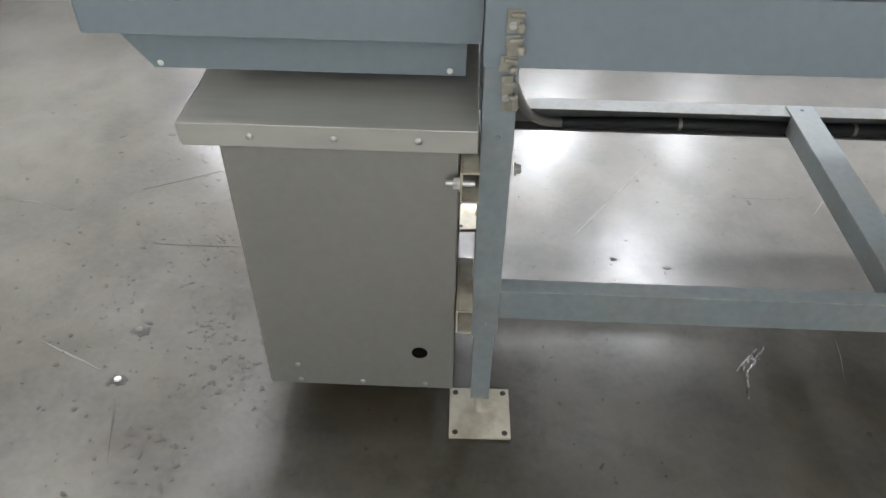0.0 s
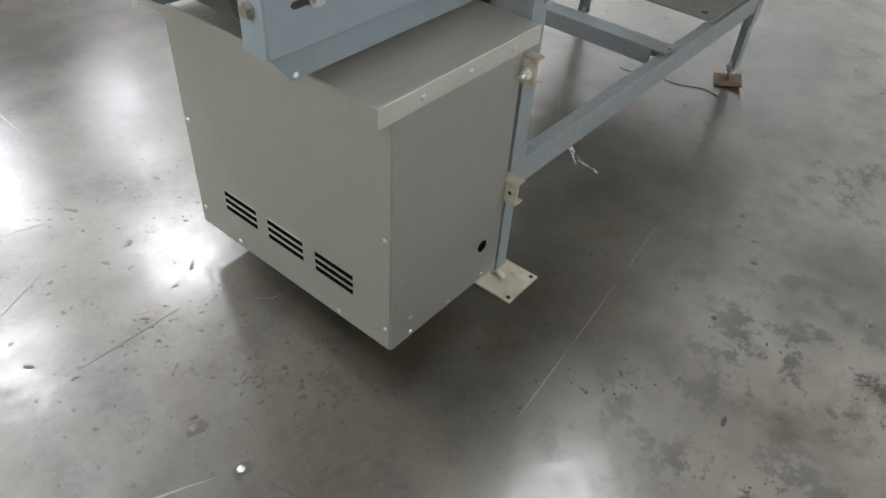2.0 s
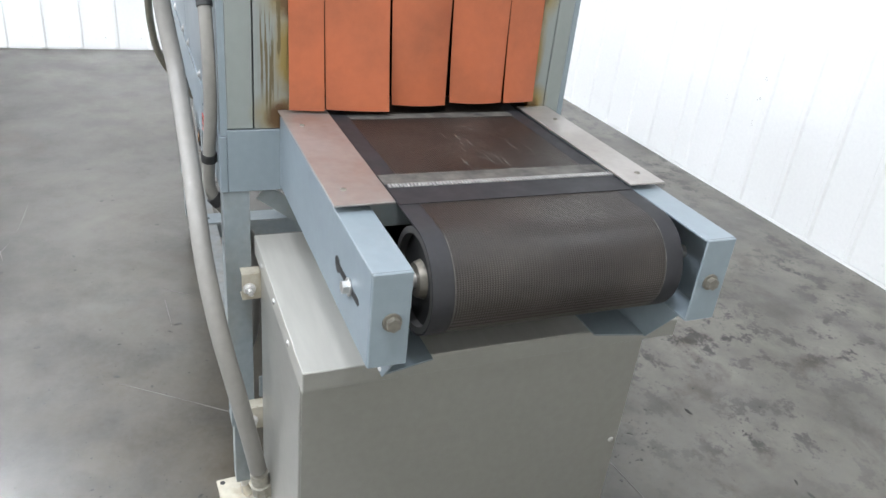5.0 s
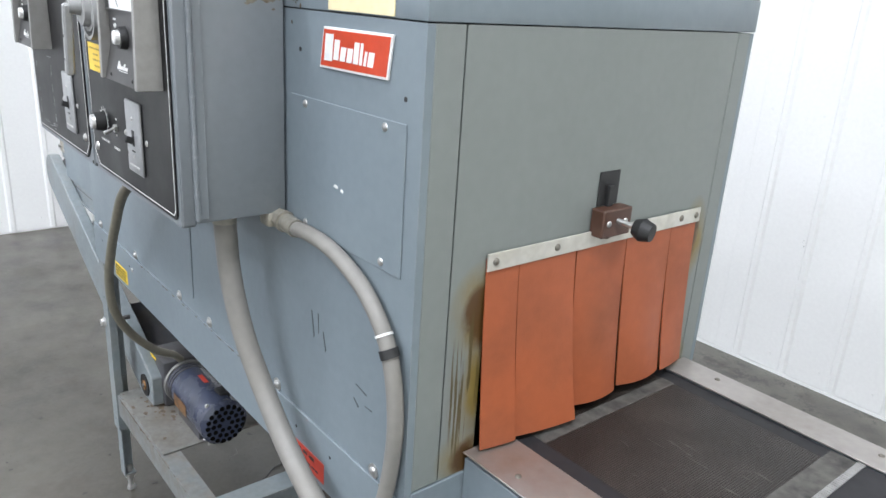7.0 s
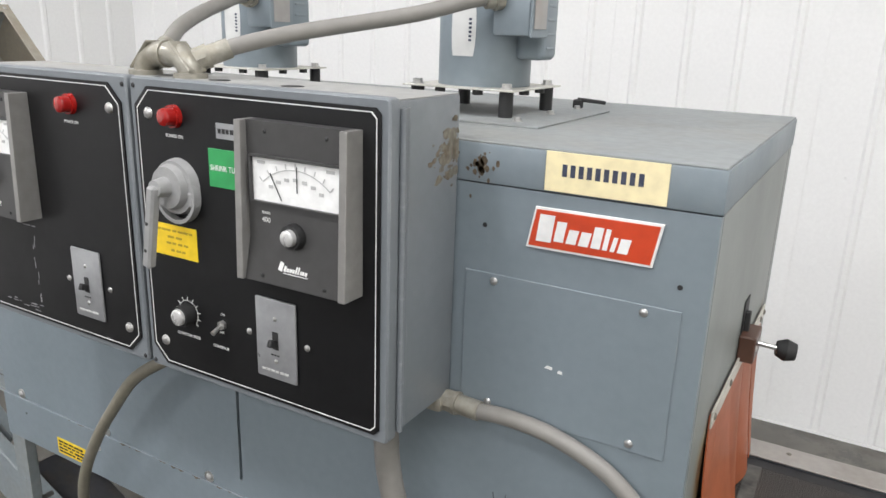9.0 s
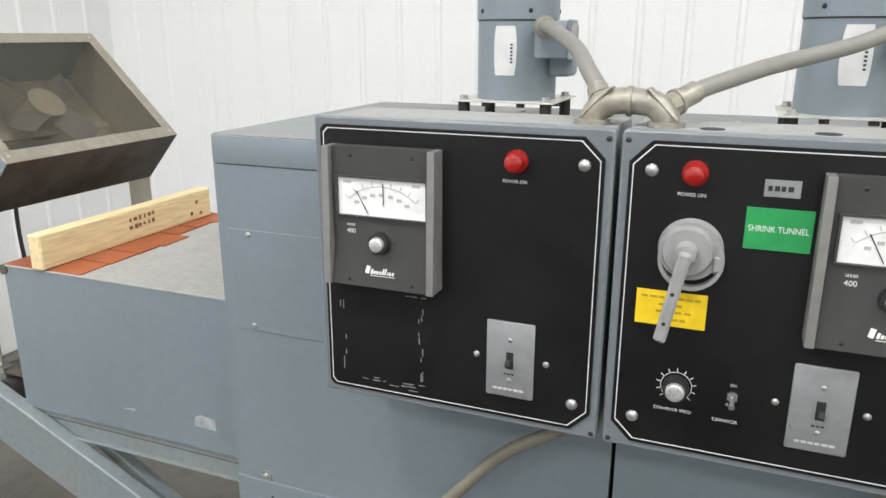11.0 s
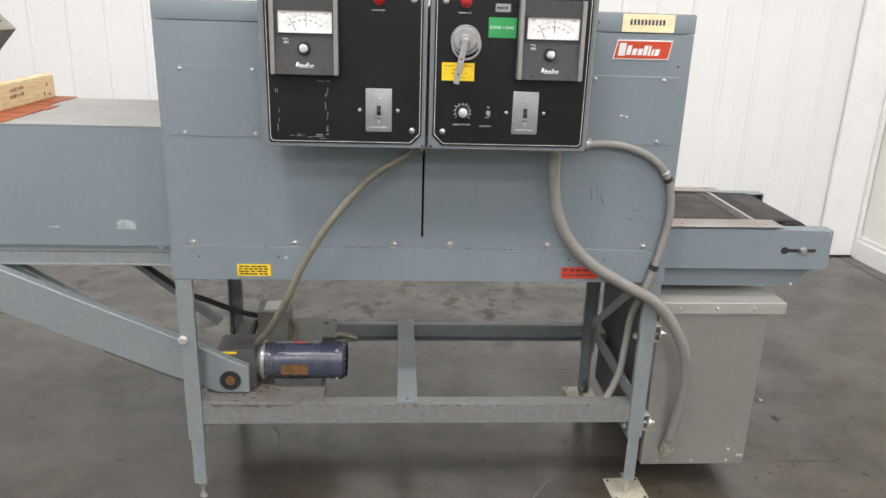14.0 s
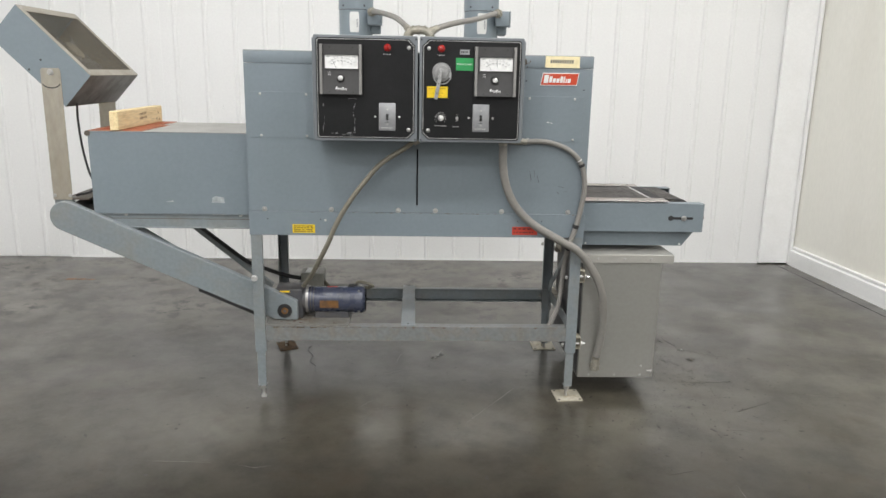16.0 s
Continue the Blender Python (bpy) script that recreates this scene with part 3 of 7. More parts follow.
def lettering(parent, words, x, y, z, height, mat, squeeze=1.0, name="lettering"):
    """Words on a face that looks towards -y, centred on x and z."""
    cu = bpy.data.curves.new(name, "FONT")
    cu.body, cu.size, cu.align_x, cu.align_y, cu.extrude = words, height * 1.4, "CENTER", "CENTER", 0.0002
    tmp = bpy.data.objects.new(name, cu)
    me = bpy.data.meshes.new_from_object(tmp)
    me.materials.clear()
    me.materials.append(mat)
    bpy.data.objects.remove(tmp)
    ob = under(new(name, me), parent)
    ob.matrix_basis = pose(x, y, z, 90) @ Matrix.Diagonal((squeeze, 1, 1, 1))
    return ob


def bars(parent, x0, x1, z, height, y, mat, cuts=3, seed=1, name="print_line"):
    """A line of print that cannot be read: a row of short plain bars."""
    rnd = random.Random(seed)
    bm, x = bmesh.new(), x0
    step = (x1 - x0) / cuts
    for k in range(cuts):
        w = step * rnd.uniform(0.6, 0.9)
        box(x, x + w, y - 0.0004, y + 0.0004, z - height / 2, z + height / 2, 0, bm)
        x += step
    return part(name, bm, mat, parent)


FRONT, BACK, RIGHT, LEFT, UP = (0, -1, 0), (0, 1, 0), (1, 0, 0), (-1, 0, 0), (0, 0, 1)

# ---------------------------------------------------------------- the hall
NORTH, WEST, EAST, SOUTH, TOP = 2.700, -2.75, 4.124, -13.0, 5.2
PITCH = 0.2286

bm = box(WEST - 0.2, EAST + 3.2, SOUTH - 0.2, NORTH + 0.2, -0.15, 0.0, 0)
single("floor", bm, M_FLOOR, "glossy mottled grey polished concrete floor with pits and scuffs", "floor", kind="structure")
# unseen white ceiling, added to close the hall and bounce its light
single("ceiling", box(WEST - 0.2, EAST + 3.2, SOUTH - 0.2, NORTH + 0.2, TOP, TOP + 0.1, 0), M_CEIL, "plain white ceiling added unseen over the hall", "ceiling", kind="structure")
w_n = single("wall_north", box(WEST - 0.2, EAST + 0.2, NORTH + 0.004, NORTH + 0.14, 0, TOP, 0), M_WALL, "white ribbed metal siding wall", "wall", kind="structure")
w_w = single("wall_west", box(WEST - 0.14, WEST - 0.004, SOUTH, NORTH, 0, TOP, 0), M_WALL, "white ribbed metal siding wall", "wall", kind="structure")
SKEW = Matrix.Translation((4.075, NORTH, 0)) @ Matrix.Rotation(radians(3.6), 4, "Z") @ Matrix.Translation((-EAST, -NORTH, 0))


def skewed(bm):
    """The cream wall and its curb stand a few degrees off square."""
    bmesh.ops.transform(bm, matrix=SKEW, verts=bm.verts[:])
    return bm


single("wall_east", skewed(box(EAST, EAST + 0.14, -4.2, NORTH + 0.1, 0, TOP, 0)), M_CREAM, "cream smooth panelled wall with water stains", "wall", kind="structure")
# two unseen walls, added to close the hall and bounce its light
single("wall_far_east", box(EAST + 3.2, EAST + 3.34, SOUTH, NORTH + 0.2, 0, TOP, 0), M_WALL, "plain white unseen wall added to close the hall", "wall", kind="structure")
single("wall_south", box(WEST - 0.2, EAST + 3.2, SOUTH - 0.14, SOUTH, 0, TOP, 0), M_WALL, "plain white unseen wall added to close the hall", "wall", kind="structure")


def siding(width_ribs, height):
    """One sheet of siding, in x and z, that looks towards -y: flats with raised ribs and a row of screws."""
    bm = bmesh.new()
    line = [(0.0, 0.0)]
    for k in range(width_ribs):
        c = PITCH * (k + 0.5)
        line += [(c - 0.021, 0.0), (c - 0.010, -0.009), (c + 0.010, -0.009), (c + 0.021, 0.0)]
    line.append((PITCH * width_ribs - 0.0012, 0.0))
    rows = [[bm.verts.new((x, y, z)) for x, y in line] + [bm.verts.new((line[-1][0], 0.003, z)), bm.verts.new((0, 0.003, z))] for z in (0.012, height)]
    n = len(rows[0])
    for i in range(n):
        bm.faces.new((rows[0][i], rows[0][(i + 1) % n], rows[1][(i + 1) % n], rows[1][i]))
    bm.faces.new(rows[0]), bm.faces.new(rows[1][::-1])
    bmesh.ops.recalc_face_normals(bm, faces=bm.faces[:])
    for z in (0.08, 1.19, 2.6):
        for k in range(width_ribs):
            dome((PITCH * (k + 0.5) - 0.066, 0, z), FRONT, 0.006, 0.004, seg=8, rings=2, bm=bm)
    return bm


sheet_mesh = mesh_of("siding_sheet", siding(4, TOP - 0.02), M_WALL)
narrow_mesh = mesh_of("siding_sheet", siding(2, TOP - 0.02), M_WALL)
# full sheets from the west corner, one narrow sheet behind the machine, full sheets on to the east corner
x = 0.188 - PITCH * 13.5
row = [(x + PITCH * 4 * k, sheet_mesh) for k in range(3)]
row += [(0.085 - PITCH * 1.5 + PITCH * 4 * k, sheet_mesh) for k in range(2)]
row += [(0.188 + PITCH * 6.5, narrow_mesh)] + [(0.188 + PITCH * (8.5 + 4 * k), sheet_mesh) for k in range(2)]
for k, (x, mesh) in enumerate(row):
    ob = under(new("siding_sheet", mesh), w_n)
    ob.matrix_basis = pose(x, NORTH + 0.0012 * (k % 2), 0)
y = -0.009 - PITCH / 2 + PITCH * 12
while y > -4.5:
    ob = under(new("siding_sheet", sheet_mesh), w_w)
    ob.matrix_basis = pose(WEST, y - 4 * PITCH, 0, 0, 0, 90)
    y -= PITCH * 4
single("corner_trim", box(3.800, 4.068, NORTH - 0.040, NORTH - 0.011, 0.008, TOP - 0.01, 0.004), M_TRIM, "flat white metal flashing in the corner of the hall", "trim", kind="structure")
single("corner_bead", box(4.040, 4.072, NORTH - 0.072, NORTH - 0.042, 0.0, TOP - 0.01, 0.008, segments=3), M_TRIM, "white rounded corner post", "trim", kind="structure")
bm = prism([(EAST - 0.034, 0.0), (EAST - 0.002, 0.0), (EAST - 0.002, 0.162), (EAST - 0.022, 0.158), (EAST - 0.022, 0.142), (EAST - 0.014, 0.134), (EAST - 0.034, 0.124)], "y", -4.2, NORTH - 0.076)
single("baseboard_east", skewed(bm), M_TRIM, "white stepped curb along the cream wall", "baseboard", kind="structure")
single("floor_joint", skewed(box(EAST - 0.142, EAST - 0.137, SOUTH, NORTH - 0.03, 0.0, 0.0006, 0)), M_DARK, "dark saw-cut joint in the floor beside the cream wall", "floor joint", kind="structure")
bm = box(-1.9, 3.85, NORTH - 0.016, NORTH - 0.0105, 0.0, 0.014, 0)
single("base_flashing", bm, M_TRIM, "thin white base flashing under the siding", "trim", kind="structure")

# scuffs on the siding
rnd = random.Random(31)
bm = bmesh.new()
for x, z in ((0.04, 0.46), (0.262, 0.62), (0.258, 0.52), (0.254, 0.40), (-0.35, 1.35), (-0.62, 1.22), (-0.36, 1.02), (0.975, 0.64), (-1.1, 1.1), (2.6, 0.7), (3.1, 1.3)):
    for k in range(4):
        xx, zz, w = x + rnd.gauss(0, 0.006), z + rnd.gauss(0, 0.010), rnd.uniform(0.0012, 0.004)
        prism([(xx - w, zz), (xx, zz + w * 0.7), (xx + w, zz), (xx, zz - w)], "y", NORTH - 0.0014, NORTH + 0.002, 0, bm)
single("wall_scuffs", bm, M_SCUFFW, "grey scuff marks on the white siding", "wall marks", kind="stuff")

# ---------------------------------------------------------------- shrink tunnel: casing and frame
X0, X1, Y0, Y1 = 0.155, 1.663, 0.0, 0.697
Z_BOT, Z_SEAM, Z_LID, Z_TOP = 0.798, 0.906, 1.5505, 1.604
tunnel = thing("shrink_tunnel", ((X0 + X1) / 2, 0.36, 0), "blue-grey painted steel shrink tunnel standing on four legs", "machine")

bm = prism([(X0, Z_SEAM + 0.001), (X1, Z_SEAM + 0.001), (X1, Z_LID - 0.0015), (0.9026, Z_LID - 0.0015), (0.9026, 1.205), (0.9060, 1.205), (0.9060, 0.938), (0.8990, 0.938), (0.8990, 1.205), (0.9024, 1.205), (0.9024, Z_LID - 0.0015), (X0, Z_LID - 0.0015)], "y", Y0, Y0 + 0.012)
part("front_panel", bm, M_PAINT, tunnel, "blue-grey front sheet with a narrow vertical slit")
# black sheet in place of the shade seen through the slit
part("slit_shade_sheet", box(0.890, 0.915, Y0 + 0.0125, Y0 + 0.016, 0.93, 1.19, 0), M_DARK, tunnel, "black sheet behind the slit that stands for its shade")
part("back_panel", box(X0, X1, Y1 - 0.012, Y1, Z_SEAM + 0.001, Z_LID - 0.0015, 0.001), M_PAINT, tunnel)
part("infeed_panel", box(X0, X0 + 0.012, Y0 + 0.0125, Y1 - 0.0125, Z_SEAM + 0.001, Z_LID - 0.0015, 0.001), M_PAINT, tunnel)
# exit face, round the opening
OY0, OY1, OZ1 = 0.124, 0.612, 1.240
bm = prism([(0.060, Z_SEAM + 0.014), (0.060, Z_LID - 0.0015), (0.648, Z_LID - 0.0015), (0.648, Z_SEAM + 0.014), (OY1, Z_SEAM + 0.014), (OY1, OZ1), (OY0, OZ1), (OY0, Z_SEAM + 0.014)], "x", X1 - 0.012, X1)
part("exit_panel", bm, M_SCORCH, tunnel, "grey exit face with yellow-brown scorch marks beside the curtain")
for ya, yb, nm in ((Y0 + 0.0125, 0.0575, "corner_flange"), (0.6505, Y1 - 0.0125, "corner_flange")):
    part(nm, box(X1 - 0.012, X1 + 0.0006, ya, yb, Z_SEAM + 0.014, Z_LID - 0.0015, 0.001), M_SCORCH, tunnel)
# black sheet, the casing's unlit inside put into colour
part("chamber", box(X0 + 0.10, X0 + 0.11, 0.05, 0.65, 0.81, 1.5, 0), M_DARK, tunnel, "black sheet standing in for the unlit inside of the casing")
# lower strip all round
bm = box(X0 - 0.003, X1 + 0.003, Y0 - 0.0035, Y0 + 0.010, Z_BOT, Z_SEAM, 0.001)
part("front_skirt", bm, M_PAINT, tunnel, "blue-grey lower sill strip with dirt along its top edge")
part("back_skirt", box(X0 - 0.003, X1 + 0.003, Y1 - 0.010, Y1 + 0.0035, Z_BOT, Z_SEAM, 0.001), M_PAINT, tunnel)
part("exit_skirt", box(X1 - 0.010, X1 + 0.0025, Y0 + 0.0105, Y1 - 0.0105, Z_BOT, Z_SEAM + 0.012, 0.001), M_PAINT, tunnel)
part("infeed_skirt", box(X0 - 0.0025, X0 + 0.010, Y0 + 0.0105, Y1 - 0.0105, Z_BOT, Z_SEAM, 0.001), M_PAINT, tunnel)
part("floor_pan", box(X0 + 0.011, X1 - 0.011, Y0 + 0.0105, Y1 - 0.0105, Z_BOT + 0.004, Z_BOT + 0.010, 0), M_LEG, tunnel)
# lid
lid_bm = box(X0 - 0.0006, X1 + 0.0014, Y0 - 0.0008, Y1 + 0.0008, Z_LID, Z_TOP - 0.003, 0.0018, segments=2)
lid = part("lid", lid_bm, M_PAINT, tunnel)
part("lid_top", box(X0 + 0.0008, X1 - 0.0005, Y0 + 0.0008, Y1 - 0.0008, Z_TOP - 0.0035, Z_TOP, 0.001), M_DUSTY, lid, "dusty grey top sheet")
# screwed covers on the front
for xa, xb in ((0.177, 0.462), (1.347, 1.634)):
    cover = part("access_cover", box(xa, xb, Y0 - 0.0022, Y0 - 0.0002, 1.233, 1.431, 0.0008), M_PAINT, tunnel)
    for sx in (0.221 if xa < 1 else 1.390, 0.419 if xa < 1 else 1.590):
        for sz in (1.2435, 1.421):
            fastener(cover, (sx, Y0 - 0.0022, sz), FRONT, 0.0058)
for sx in (0.222, 0.519, 0.819, 0.986, 1.286, 1.588):
    fastener(tunnel, (sx, Y0 - 0.0035 + 0.0036, 0.9165), FRONT, 0.0115, "bolt", kind="washer")
for sx in (0.345, 0.70, 1.06, 1.28, 1.585):
    fastener(tunnel, (sx, Y1, 0.9165), BACK, 0.0115, "bolt", kind="washer")
for sx, sz in ((1.372, 1.495), (1.628, 1.460), (0.44, 1.275)):
    part("rivet_hole", cyl((sx, Y0 - 0.0006, sz), (sx, Y0 + 0.001, sz), 0.0033, seg=10), M_INK, tunnel)
for sx in (0.235, 0.47, 1.36, 1.47):
    part("rivet_hole", cyl((sx, Y0 - 0.0041, 0.872), (sx, Y0 - 0.003, 0.872), 0.0028, seg=10), M_INK, tunnel)
fastener(tunnel, (0.492, Y0 - 0.0035, 0.868), FRONT, 0.006)
# plates and labels on the casing
plate = part("name_board", box(1.452, 1.602, Y0 - 0.0030, Y0 - 0.0010, 1.5525, 1.6015, 0.0004), M_PALE, tunnel, "pale yellow engraved name board")
bm = bmesh.new()
for k in range(10):
    a = 1.474 + k * 0.0104
    box(a, a + 0.0062, -0.0034, -0.0029, 1.5720, 1.5870, 0, bm)
part("print_line", bm, M_NAVY, plate)
sign = part("maker_sign", prism([(1.433, 1.477), (1.594, 1.478), (1.603, 1.532), (1.443, 1.531)], "y", Y0 - 0.0040, Y0 - 0.0004, 0.0006), M_WHITE, tunnel, "red maker's sign with a white rim")
part("red_field", prism([(1.4365, 1.4803), (1.5915, 1.4813), (1.5992, 1.5288), (1.4455, 1.5278)], "y", Y0 - 0.0048, Y0 - 0.0040), M_REDSIGN, sign)
bm = bmesh.new()
for a, wd, lo, hi in ((1.4465, 0.020, -0.016, 0.019), (1.4700, 0.0125, -0.013, 0.013), (1.4860, 0.0125, -0.013, 0.005), (1.5020, 0.0125, -0.013, 0.005), (1.5180, 0.0115, -0.013, 0.014), (1.5325, 0.0060, -0.013, 0.014), (1.5420, 0.0055, -0.013, 0.005), (1.5510, 0.0125, -0.013, 0.005)):
    zc = 1.5035 - (a - 1.447) * 0.01
    prism([(a, zc + lo), (a + wd, zc + lo), (a + wd + 0.004, zc + hi), (a + 0.004, zc + hi)], "y", -0.0053, -0.0048, 0, bm)
part("white_mark", bm, M_WHITE, sign)
lab = part("warning_label", box(0.345, 0.445, Y0 - 0.0045, Y0 - 0.0036, 0.810, 0.848, 0), M_YELLOW, tunnel, "yellow warning label with black print")
for k, (z, c) in enumerate(((0.841, 5), (0.833, 6), (0.825, 5), (0.8170, 6))):
    bars(lab, 0.350, 0.440, z, 0.0042, -0.0047, M_INK, cuts=c, seed=20 + k)
lab = part("warning_label", box(1.337, 1.452, Y0 - 0.0045, Y0 - 0.0036, 0.810, 0.8475, 0), M_REDLABEL, tunnel, "faded red warning label")
bars(lab, 1.343, 1.425, 0.838, 0.005, -0.0047, M_INK, cuts=4, seed=31)
bars(lab, 1.343, 1.440, 0.822, 0.0035, -0.0047, M_INK, cuts=7, seed=32)
# chips, scratches and runs in the paint
bm = bmesh.new()
for (a, b), w in ((((1.405, 1.103), (1.416, 1.045)), 0.003), (((1.425, 1.105), (1.428, 1.06)), 0.002), (((1.44, 1.08), (1.452, 1.04)), 0.003), (((1.535, 1.035), (1.575, 1.028)), 0.002), (((1.53, 1.01), (1.548, 0.998)), 0.003), (((1.56, 1.01), (1.585, 1.012)), 0.002)):
    c = (a[0] * 0.3 + b[0] * 0.7, a[1] * 0.3 + b[1] * 0.7)
    prism([a, (a[0] + w * 0.5, a[1] + w * 0.3), (c[0] + w * 0.6, c[1]), (c[0], c[1] - w)], "y", -0.0007, 0.0, 0, bm)
tagged(part("scratch", bm, M_SCRATCH, tunnel, "dark scratches in the front paint"), kind="stuff")
bm = bmesh.new()
for x, z, w in ((1.470, 1.317, 0.011), (1.488, 1.314, 0.007)):
    prism([(x, z), (x + w, z - 0.001), (x + w, z + 0.003), (x + w * 0.3, z + 0.004)], "y", -0.0028, -0.0021, 0, bm)
tagged(part("paint_chip", bm, M_WHITE, tunnel), kind="stuff")
# grime along the sill joint and rust by the cabinet
rnd = random.Random(21)
bm = bmesh.new()
for k in range(46):
    x = rnd.choice((rnd.gauss(1.12, 0.10), rnd.gauss(0.62, 0.12), rnd.uniform(0.2, 1.62)))
    w, h = rnd.uniform(0.004, 0.022), rnd.uniform(0.0012, 0.005)
    prism([(x, Z_SEAM - 0.0008), (x + w * 0.4, Z_SEAM - h), (x + w, Z_SEAM - 0.0008)], "y", Y0 - 0.0039, Y0 - 0.0034, 0, bm)
tagged(part("grime", bm, M_GRIME, tunnel, "brown grime along the sill joint"), kind="stuff")
bm = bmesh.new()
for k in range(26):
    x, z, r = rnd.gauss(1.364, 0.013), rnd.gauss(1.574, 0.013), abs(rnd.gauss(0.0018, 0.0020)) + 0.0008
    prism([(x + r * rnd.uniform(0.6, 1.3) * math.cos(a), min(z + 1.4 * r * rnd.uniform(0.6, 1.3) * math.sin(a), 1.595)) for a in (0, 1.05, 2.1, 3.1, 4.2, 5.2)], "y", Y0 - 0.0014, Y0 - 0.0008, 0, bm)
tagged(part("rust_spot", bm, M_GRIME, tunnel, "rust speckles in the lid paint"), kind="stuff")
# curtain rail and flaps
strip = part("clamp_strip", box(X1 + 0.0035, X1 + 0.0065, 0.1175, 0.6185, 1.2315, 1.257, 0.0006), M_STRIP, tunnel, "aluminium clamp strip with screws")
for sy in (0.132, 0.253, 0.366, 0.466, 0.562, 0.606):
    fastener(strip, (X1 + 0.0065, sy, 1.2445), RIGHT, 0.0058, mat=M_DIRTY)


def flap(top0, top1, bot0, bot1, z_bottom, swing, bow, wave=0.0):
    """A hanging silicone flap: flat at the strip, pushed outwards at its foot."""
    bm = bmesh.new()
    cols, rows_n, grid = 6, 10, []
    for side in (0, 1):
        layer = []
        for r in range(rows_n + 1):
            v = r / rows_n
            line = []
            for c in range(cols + 1):
                u = c / cols
                yy = (1 - u) * (top0 + (bot0 - top0) * v) + u * (top1 + (bot1 - top1) * v)
                xx = X1 + 0.0015 + swing * v ** 1.6 + bow * math.sin(math.pi * u) * v + wave * (u - 0.5) * v * v - 0.0
                line.append(bm.verts.new((xx + (0.0018 if side else 0), yy, 1.250 - (1.250 - z_bottom) * v)))
            layer.append(line)
        grid.append(layer)
    for layer, flip in ((grid[0], True), (grid[1], False)):
        for a, b in zip(layer, layer[1:]):
            for c in range(cols):
                q = (a[c], a[c + 1], b[c + 1], b[c])
                bm.faces.new(q[::-1] if flip else q)
    edge = lambda l: l[0] + [r[-1] for r in l[1:]] + l[-1][-2::-1] + [r[0] for r in l[-2:0:-1]]
    ea, eb = edge(grid[0]), edge(grid[1])
    for i in range(len(ea)):
        bm.faces.new((ea[i], ea[(i + 1) % len(ea)], eb[(i + 1) % len(eb)], eb[i]))
    bmesh.ops.recalc_face_normals(bm, faces=bm.faces[:])
    return bm


for args in ((0.1185, 0.1800, 0.119, 0.181, 0.9600, 0.022, 0.001, 0.010), (0.1805, 0.2990, 0.1845, 0.3000, 0.9610, 0.030, 0.003, 0.018), (0.3010, 0.4200, 0.3130, 0.4185, 0.9660, 0.016, 0.009, 0.008), (0.4210, 0.5410, 0.4290, 0.5385, 0.9700, 0.018, 0.010, 0.004), (0.5415, 0.6130, 0.5420, 0.6120, 0.9700, 0.020, 0.002, -0.008)):
    part("curtain_flap", flap(*args), M_ORANGE, tunnel)
# black sheet behind the flaps that paints the mouth's shade
part("mouth_shade_sheet", box(X1 - 0.14, X1 - 0.13, 0.09, 0.64, 0.912, 1.28, 0), M_DARK, tunnel, "black sheet standing in for the shade in the tunnel mouth")
# damper lever over the curtain
lever = part("damper_block", box(X1 + 0.0008, X1 + 0.026, 0.326, 0.393, 1.250, 1.293, 0.002), M_BROWN, tunnel, "brown damper block with a black knob")
for sy, sz in ((0.340, 1.272), (0.378, 1.272)):
    fastener(lever, (X1 + 0.026, sy, sz), RIGHT, 0.005)
part("lever_rod", cyl((X1 + 0.024, 0.360, 1.275), (X1 + 0.058, 0.366, 1.271), 0.0042, seg=10), M_ZINC, lever)
bm = cyl((X1 + 0.053, 0.365, 1.2715), (X1 + 0.066, 0.368, 1.270), 0.012, 0.018, seg=16)
cyl((X1 + 0.066, 0.368, 1.270), (X1 + 0.081, 0.371, 1.2685), 0.018, 0.0135, seg=16, bm=bm)
part("lever_knob", bm, M_RUBBER, lever)
part("damper_scale", box(X1 + 0.0008, X1 + 0.0022, 0.336, 0.382, 1.294, 1.346, 0), M_INK, tunnel, "small black damper scale")
part("damper_pointer", box(X1 + 0.0022, X1 + 0.010, 0.352, 0.364, 1.293, 1.325, 0.001), M_RUBBER, tunnel)

